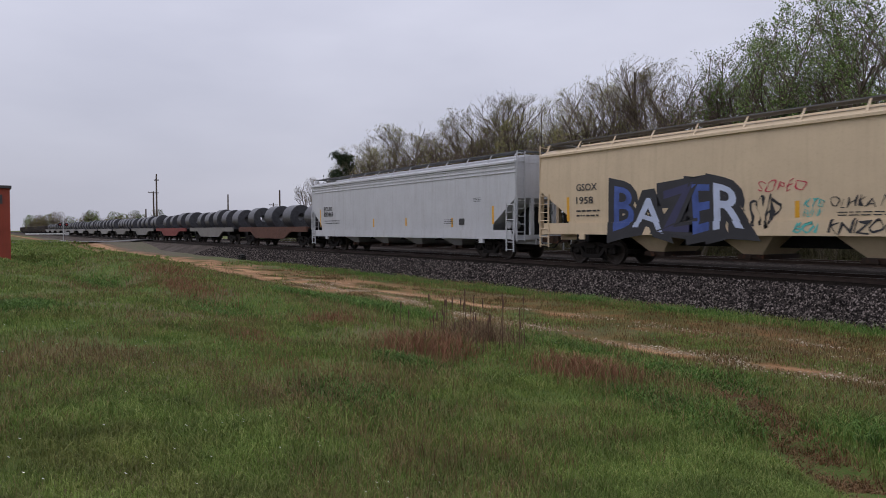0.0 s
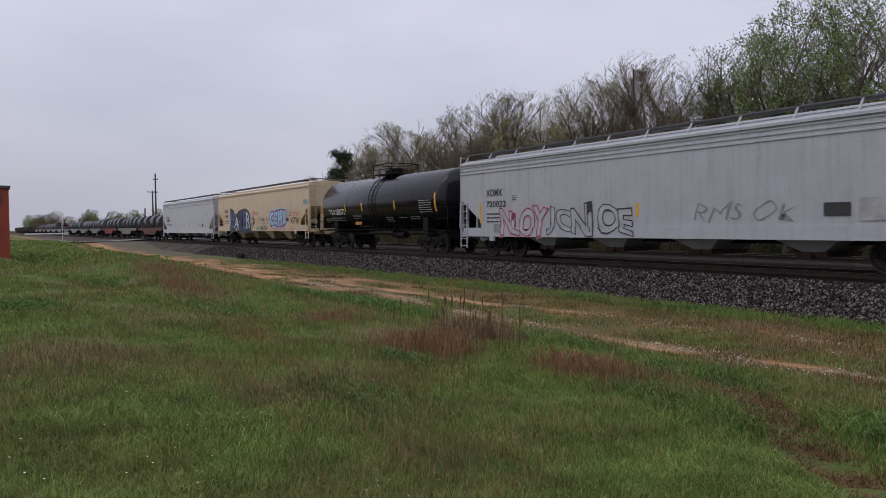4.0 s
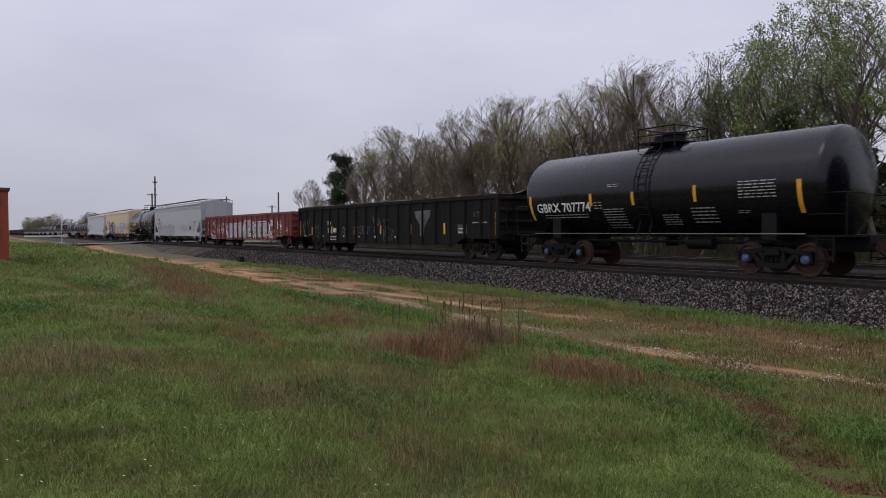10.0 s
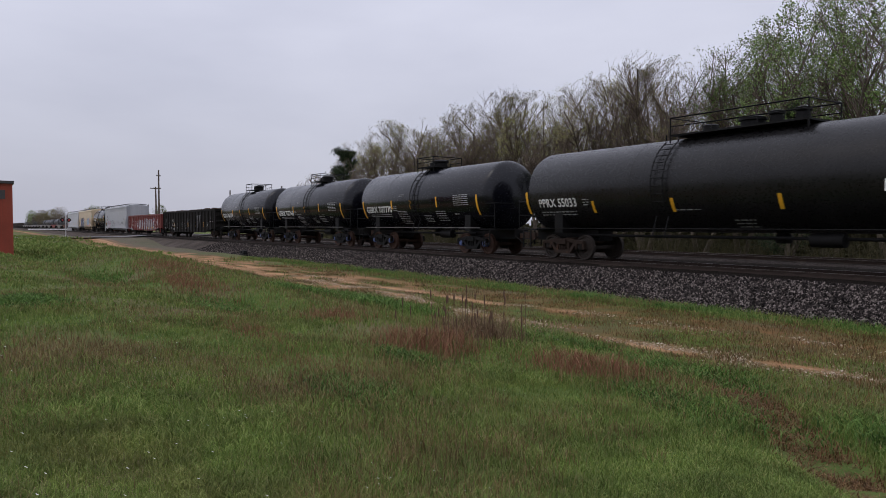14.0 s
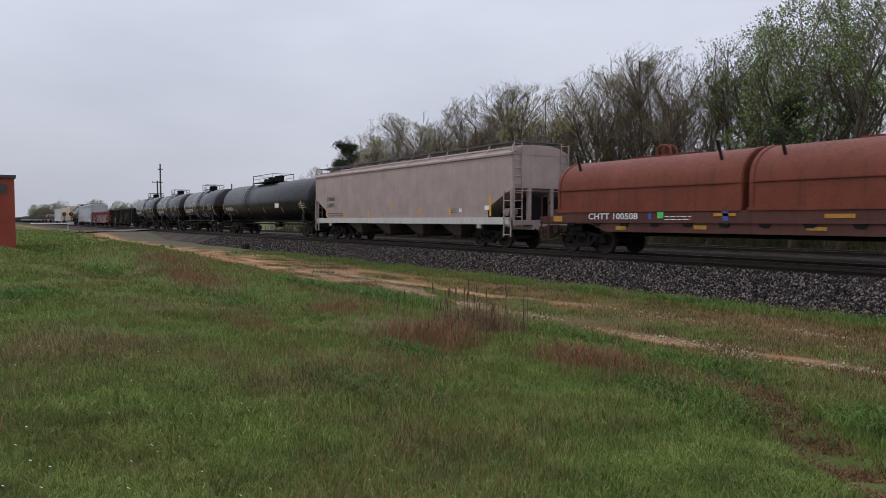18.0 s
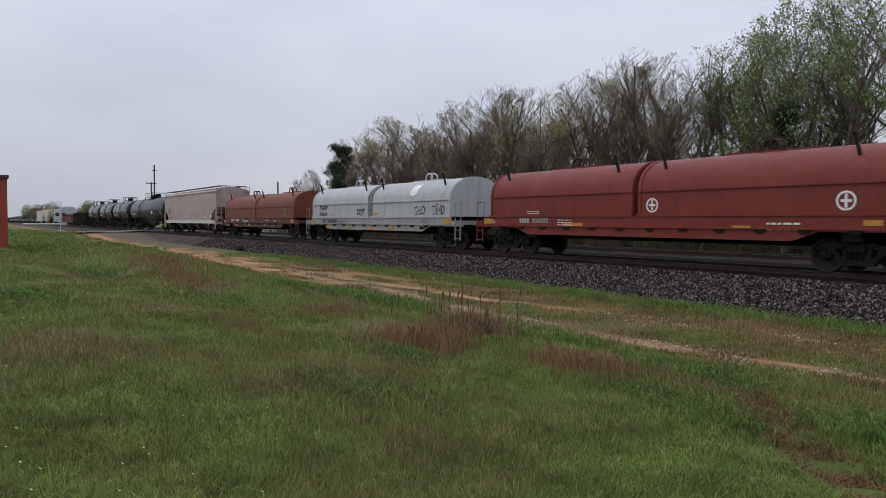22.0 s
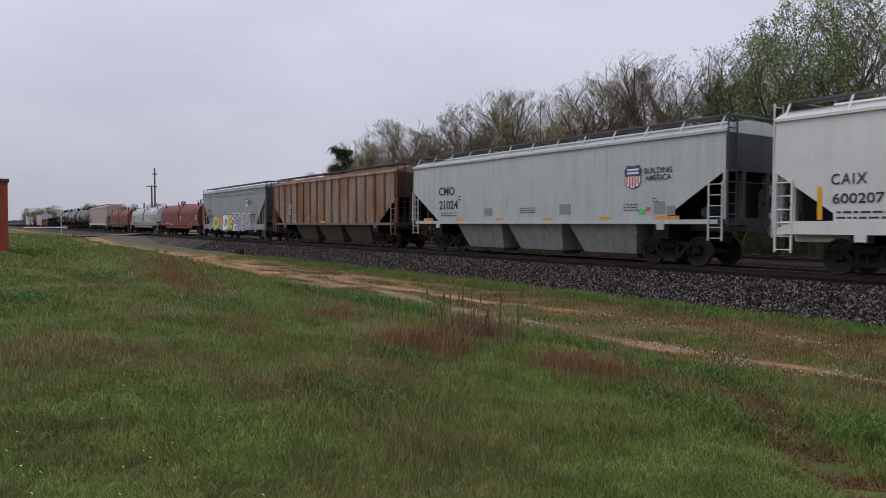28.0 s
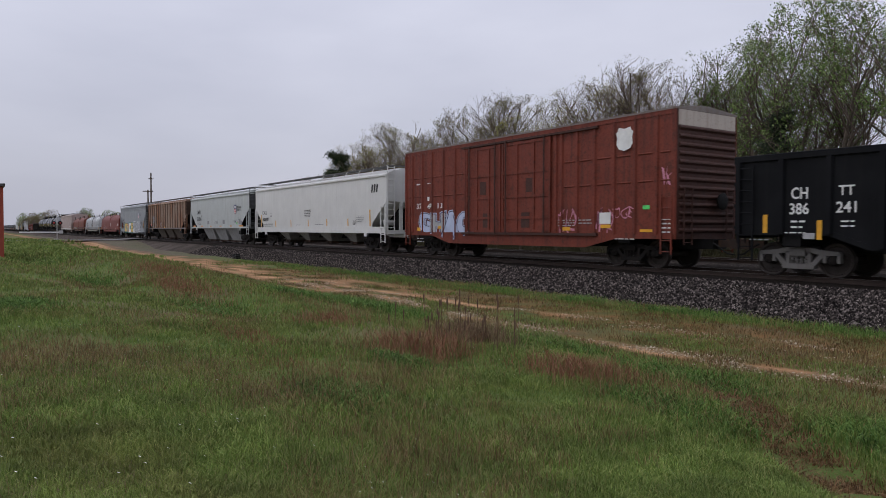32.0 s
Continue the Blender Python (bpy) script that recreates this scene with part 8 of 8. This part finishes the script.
    put_bars('cmo', 6.11, 2.04, 0.24, 0.19, 2, 'black_letter')
    put_text('cai', "CAIX", -8.6, 2.33, 0.86, 0.27, 'black_letter', spacing=1.2)
    put_text('cai', "600207", -8.56, 1.85, 1.23, 0.25, 'black_letter')
    put_bars('cai', -6.97, 2.16, 0.33, 0.29, 3, 'black_letter')
    put_bars('cai', -8.46, 1.46, 1.92, 0.28, 2, 'black_letter')
    put_stripe('cai', -8.96, 1.43, 0.25, 0.87)
    put_stripe('cai', -6.04, 1.43, 0.16, 0.42)
    put_stripe('cai', -3.17, 1.43, 0.18, 0.46)
    put_stripe('cai', -0.23, 1.44, 0.15, 0.44)
    put_stripe('cai', 2.63, 1.45, 0.15, 0.45)
    put_stripe('cai', 5.53, 1.44, 0.12, 0.44)
    put_bars('cai', -0.72, 2.05, 1.0, 0.53, 5, 'black_letter')
    put_bars('cai', 6.26, 1.56, 0.37, 0.24, 4, 'black_letter')
    put_bars('cai', 6.89, 1.71, 0.71, 0.38, 4, 'grey_letter')
    put_stripe('cai', 8.24, 1.44, 0.22, 0.9)
    put_bars('cai', 6.24, 1.53, 0.31, 0.22, 3, 'black_letter')
    put_bars('cai', 6.68, 1.67, 0.69, 0.36, 3, 'grey_letter')
    put_swoosh('cai', 8.43, 3.27, 0.76, 0.46)
    put_bars('cai', -2.26, 1.53, 0.91, 0.09, 1, 'black_letter')
    put_bars('cai', 0.97, 1.53, 1.28, 0.09, 1, 'black_letter')
    put_shield('box', 5.74, 3.91, 0.74, 0.79, False)
    put_blocks('box', 2, -6.12, 2.63, 0.50, 0.24, 'white_letter')
    put_text('box', "37", -7.09, 2.27, 0.47, 0.25, 'white_letter')
    put_text('box', "47", -6.12, 2.25, 0.45, 0.24, 'white_letter')
    put_text('box', "13", -5.23, 2.26, 0.48, 0.24, 'white_letter')
    put_graffiti('box', "GHAC", -6.8, 1.02, 4.35, 1.02, (S_LILAC, S_SILVER, S_LILAC), S_NAVY, warp=0.12, bold=0.06, rim=0.03, glow=S_LILAC)
    put_plate('box', -1.09, 2.99, 0.31, 0.21, M['white_letter'], "white paper card")
    put_plate('box', -1.08, 2.68, 0.31, 0.21, M['white_letter'], "white paper card")
    put_plate('box', -7.04, 1.19, 0.42, 0.17, M['yellow'], "yellow reflective plate")
    put_plate('box', -7.04, 1.0, 0.42, 0.14, M['yellow'], "yellow reflective plate")
    put_plate('box', -5.23, 1.3, 0.48, 0.13, M['yellow'], "yellow reflective plate")
    put_plate('box', -2.14, 1.28, 0.53, 0.1, M['yellow'], "yellow reflective plate")
    put_plate('box', 0.5, 1.4, 0.49, 0.11, M['yellow'], "yellow reflective plate")
    put_plate('box', 3.1, 1.24, 0.42, 0.13, M['yellow'], "yellow reflective plate")
    put_plate('box', 5.01, 1.33, 0.47, 0.12, M['yellow'], "yellow reflective plate")
    put_plate('box', 6.75, 1.2, 0.51, 0.09, M['yellow'], "yellow reflective plate")
    put_plate('box', 6.76, 1.03, 0.51, 0.11, M['yellow'], "yellow reflective plate")
    put_plate('box', 4.96, 1.48, 0.52, 0.39, M['white_letter'], "white stencil panel")
    put_plate('box', 6.86, 1.94, 0.28, 0.13, M['green_plate'], "green decal")
    put_bars('box', 2.89, 1.41, 0.89, 0.29, 3, 'grey_letter')
    put_bars('box', 3.94, 1.49, 0.7, 0.22, 2, 'grey_letter')
    put_bars('box', 7.62, 1.18, 0.41, 0.54, 4, 'white_letter')
    put_bars('box', -7.09, 3.43, 0.52, 0.17, 1, 'white_letter')
    put_bars('box', -6.12, 3.44, 0.4, 0.16, 1, 'white_letter')
    put_bars('box', 5.66, 0.95, 0.86, 0.23, 2, 'white_letter')
    put_bars('box', 0.26, 1.58, 0.87, 0.16, 2, 'grey_letter')
    put_tag('box', "OGE", 5.6, 1.67, 0.91, 0.38, S_PINK)
    put_tag('box', "CLO", 2.89, 1.16, 0.98, 0.83, S_PINK)
    put_tag('box', "MAO", 4.74, 1.21, 0.89, 0.75, S_PINK)
    put_tag('box', "YX", 7.64, 2.65, 0.35, 0.54, S_PINK)
    put_bars('box', -7.04, 0.66, 0.62, 0.28, 2, 'grey_letter')
    put_text('blk', "CH", -6.12, 2.11, 0.44, 0.3, 'white_letter')
    put_text('blk', "386", -6.16, 1.7, 0.51, 0.29, 'white_letter')
    put_text('blk', "TT", -4.88, 2.17, 0.38, 0.24, 'white_letter')
    put_text('blk', "241", -4.94, 1.73, 0.49, 0.27, 'white_letter')
    put_stripe('blk', -6.93, 1.2, 0.2, 0.5)
    put_stripe('blk', -5.43, 1.02, 0.16, 0.51)
    put_bars('blk', -6.12, 1.33, 0.38, 0.3, 2, 'white_letter')
    put_bars('blk', -4.82, 1.36, 0.33, 0.24, 2, 'white_letter')
    put_bars('blk', -6.32, 1.19, 0.59, 0.09, 1, 'white_letter')
    put_plate('blk', -5.79, 1.04, 0.31, 0.16, M['grey_letter'], "grey stencil panel")
    put_bars('blk', -7.33, 1.0, 0.61, 0.08, 1, 'grey_letter')
# ---------------------------------------------------------------- the train
BOX_POSTS = (-8.08, -7.5, -6.6, -5.75, -4.8, -3.85, -3.05, 2.75, 3.05, 3.85, 4.7, 5.6, 6.5, 7.4, 8.08)


def post_places(length, n, w):
    return [(-length / 2 + 0.08 + (length - 0.16) * k / (n - 1), w) for k in range(n)]


def build_train():
    # far cars ahead
    dark_sill = paint("dark_flat_car_paint", (0.055, 0.045, 0.04), (0.09, 0.06, 0.04), 0.5, 0.7, 0.2)
    sills = [
        paint("brown_flat_car_paint", (0.10, 0.042, 0.026), (0.05, 0.03, 0.025), 0.6, 0.7, 0.4),
        paint("pale_grey_flat_car_paint", (0.19, 0.18, 0.165), (0.10, 0.07, 0.05), 0.6, 0.7, 0.1),
        paint("red_flat_car_paint", (0.19, 0.04, 0.032), (0.07, 0.035, 0.03), 0.5, 0.7, 0.1),
        paint("white_flat_car_paint", (0.26, 0.25, 0.24), (0.10, 0.08, 0.06), 0.6, 0.7, 0.1),
    ]
    pattern = (0, 1, 2, 1, 1, 3, 1, 3, 3, 3, 1, 3, 3)
    words = ("brown", "pale grey", "red", "dirty white")
    q = -43.9
    for k, c in enumerate(pattern):
        coil_flat(q - 14.4, q, sills[c], f"flat car with a {words[c]} side sill and bare steel coils", coils=(4, 5, 4, 5, 6)[k % 5], detail=k < 4)
        q -= 16.15
    for k in range(9):
        gondola("gondola", "dark brown gondola far ahead in the train", q - 14.8, q, dark_sill, top=2.6, ribs=12)
        q -= 16.4

    grey = paint("light_grey_hopper_paint", (0.50, 0.51, 0.53), (0.20, 0.17, 0.14), 0.35, 0.55)
    register('ecux', covered_hopper("covered_hopper", "light grey covered hopper with beaded upper sides", -42.75, -22.1, grey, top=4.36, sill=(0.86, 1.24), lines=3, cut=(1.5, 2.55, 1.5), bays=4))
    tan = paint("cream_tan_hopper_paint", (0.60, 0.475, 0.32), (0.24, 0.165, 0.10), 0.28, 0.5)
    register('gsox', covered_hopper("covered_hopper", "cream tan covered hopper with large graffiti letters", -20.6, -0.05, tan, top=4.42, eave=4.08, sill=(1.08, 1.50), cut=(1.55, 2.75, 1.75), bays=4, bulge=0.06))
    tank_black = paint("glossy_black_tank_paint", (0.0030, 0.0032, 0.0060), (0.010, 0.010, 0.012), 0.12, 0.18, gloss=0.36)
    register('tilx', tank_car("tank_car", "glossy black tank car with a central top platform", 1.6, 15.7, 1.56, 2.62, tank_black, gear='dark'))
    grey2 = paint("silver_grey_hopper_paint", (0.42, 0.43, 0.45), (0.16, 0.14, 0.12), 0.4, 0.55)
    register('xomx', covered_hopper("covered_hopper", "silver grey covered hopper with scrawled graffiti", 17.2, 37.9, grey2, top=4.35, sill=(0.86, 1.24), lines=3, cut=(1.5, 2.5, 1.5), bays=4))
    red_gon = paint("oxide_red_gondola_paint", (0.165, 0.032, 0.026), (0.06, 0.026, 0.022), 0.6, 0.6, 0.1)
    register('upg', gondola("gondola", "oxide red gondola with silver graffiti letters", 39.6, 61.2, red_gon, 2.66, 0.66, 19), post_places(61.2 - 39.6, 19, 0.065), 0.10)
    dark_gon = paint("black_brown_gondola_paint", (0.0125, 0.0112, 0.0100), (0.036, 0.028, 0.022), 0.6, 0.75, 0.2, (0.055, 0.030, 0.020), gloss=0.1)
    scrap = paint("dark_rusty_scrap", (0.07, 0.045, 0.035), (0.14, 0.07, 0.04), 0.7, 0.9, 0.5)
    register('lwg', gondola("gondola", "black brown gondola heaped with dark scrap", 62.5, 84.2, dark_gon, 2.82, 0.62, 19, load=scrap, gear='rusty'), post_places(84.2 - 62.5, 19, 0.065), 0.10)
    for k in range(3):
        q0 = 85.55 + 13.9 * k
        register('gb%d' % (k + 1), tank_car("tank_car", "clean black tank car with white lettering", q0, q0 + 12.4, 1.56, 2.62, tank_black, gear='new', platform=0.75, rh=0.55))
    tank_dull = paint("dull_black_tank_paint", (0.0065, 0.0062, 0.0066), (0.020, 0.017, 0.015), 0.35, 0.30, gloss=0.3)
    register('ppr', tank_car("tank_car", "long dull black tank car with a high top platform", 127.95, 148.25, 1.56, 2.62, tank_dull, gear='rusty', platform=2.3, px=-1.15, lx=-3.35))
    white_sill = paint("chalky_white_sill_paint", (0.55, 0.53, 0.50), (0.20, 0.14, 0.10), 0.5, 0.6)
    pink = paint("pinkish_grey_hopper_paint", (0.40, 0.315, 0.29), (0.24, 0.16, 0.13), 0.45, 0.6, 0.1, (0.24, 0.11, 0.07))
    register('dow', covered_hopper("covered_hopper", "faded pinkish grey covered hopper", 149.17, 169.4, pink, top=4.36, eave=3.98, sill=(1.04, 1.34), cut=(1.7, 2.55, 1.75), bays=4, sill_m=white_sill, bay_m=paint("dark_pink_bay_paint", (0.15, 0.115, 0.10), (0.06, 0.045, 0.035), 0.8, 0.7)))
    red_coil = paint("faded_orange_red_hood_paint", (0.180, 0.044, 0.023), (0.070, 0.030, 0.022), 1.0, 0.55, 0.25, (0.10, 0.034, 0.020), gloss=0.28)
    red_frame = paint("brown_red_frame_paint", (0.10, 0.036, 0.027), (0.04, 0.024, 0.02), 0.8, 0.65, 0.3, (0.06, 0.03, 0.02))
    register('cht', coil_car("coil_car", "orange red coil car with two rounded hoods", 172.02, 187.72, red_coil, red_frame))
    gry_coil = paint("pale_grey_hood_paint", (0.42, 0.43, 0.44), (0.19, 0.16, 0.14), 0.75, 0.55, 0.05, (0.22, 0.14, 0.10))
    gry_frame = paint("dirty_grey_frame_paint", (0.30, 0.30, 0.29), (0.11, 0.08, 0.06), 0.7, 0.65, 0.1)
    register('upc', coil_car("coil_car", "pale grey coil car with two rounded hoods", 190.88, 206.72, gry_coil, gry_frame, bandm=M['grate']))
    red_coil2 = paint("mineral_red_hood_paint", (0.185, 0.030, 0.020), (0.075, 0.026, 0.021), 0.8, 0.5, 0.12, (0.08, 0.025, 0.018), gloss=0.28)
    register('bns', coil_car("coil_car", "mineral red coil car with two rounded hoods", 209.7, 225.44, red_coil2, red_coil2))
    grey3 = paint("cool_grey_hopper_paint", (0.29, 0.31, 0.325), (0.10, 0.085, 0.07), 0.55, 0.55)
    # hopper ends: grime plus the shade they lie in, put into a darker paint
    shaded_end = paint("shaded_grimy_end_paint", (0.065, 0.066, 0.068), (0.03, 0.025, 0.02), 0.7, 0.7)
    register('cnw', covered_hopper("covered_hopper", "cool grey covered hopper with bright graffiti", 227.5, 244.7, grey3, top=4.42, sill=(0.86, 1.30), lines=3, cut=(2.0, 3.3, 1.5), bays=3, end_m=shaded_end))
    rust = sun_bleached("rusty_brown_bleached_paint", (0.235, 0.105, 0.055), (0.33, 0.265, 0.215), (0.10, 0.052, 0.034))
    rust_post = sun_bleached("rusty_post_paint", (0.10, 0.052, 0.034), (0.17, 0.12, 0.09), (0.05, 0.03, 0.022))
    # its end paint is darkened for shade as well as rust
    register('cmb', covered_hopper("covered_hopper", "rust brown covered hopper with bleached sides and upright posts", 246.35, 264.3, rust, top=4.38, sill=(1.25, 1.38), ribs=17, cut=(1.8, 2.7, 1.45), bays=3, deep=True, bulge=0.0, end_m=paint("shaded_rusty_end_paint", (0.06, 0.034, 0.022), (0.03, 0.02, 0.015), 0.7, 0.8), rib_m=rust_post, sill_m=M['steel_pale'], bay_m=paint("dark_brown_bay_paint", (0.10, 0.08, 0.065), (0.05, 0.035, 0.025), 0.9, 0.8)), [(-8.855 + 17.71 * j / 16, 0.045) for j in range(17)], 0.075)
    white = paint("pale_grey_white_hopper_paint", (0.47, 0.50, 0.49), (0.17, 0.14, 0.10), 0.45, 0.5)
    register('cmo', covered_hopper("covered_hopper", "pale grey covered hopper with a painted shield", 265.95, 283.45, white, top=4.44, eave=4.08, sill=(1.32, 1.46), cut=(2.2, 2.9, 1.5), bays=3, deep=True, end_m=shaded_end, bay_m=paint("darker_grey_bay_paint", (0.34, 0.345, 0.34), (0.09, 0.07, 0.055), 0.9, 0.65)))
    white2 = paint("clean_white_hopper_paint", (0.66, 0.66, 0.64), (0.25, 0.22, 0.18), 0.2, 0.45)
    register('cai', covered_hopper("covered_hopper", "clean white covered hopper with yellow stripes", 284.95, 305.25, white2, top=4.52, eave=4.15, sill=(1.05, 1.40), cut=(1.6, 2.75, 1.6), bays=4, bay_m=paint("mid_grey_bay_paint", (0.30, 0.29, 0.27), (0.10, 0.08, 0.06), 0.8, 0.65)))
    register('box', box_car(307.24, 323.54), [(x, 0.055) for x in BOX_POSTS], 0.06)
    blk = paint("black_coal_car_paint", (0.006, 0.0065, 0.008), (0.022, 0.020, 0.019), 0.3, 0.55, gloss=0.1)
    register('blk', gondola("gondola", "black high-sided coal gondola with white lettering", 325.6, 341.1, blk, 3.34, 0.80, 13, gear='pale', tc=1.6), post_places(15.5, 13, 0.065), 0.10)


build_train()
paint_marks()
motions()
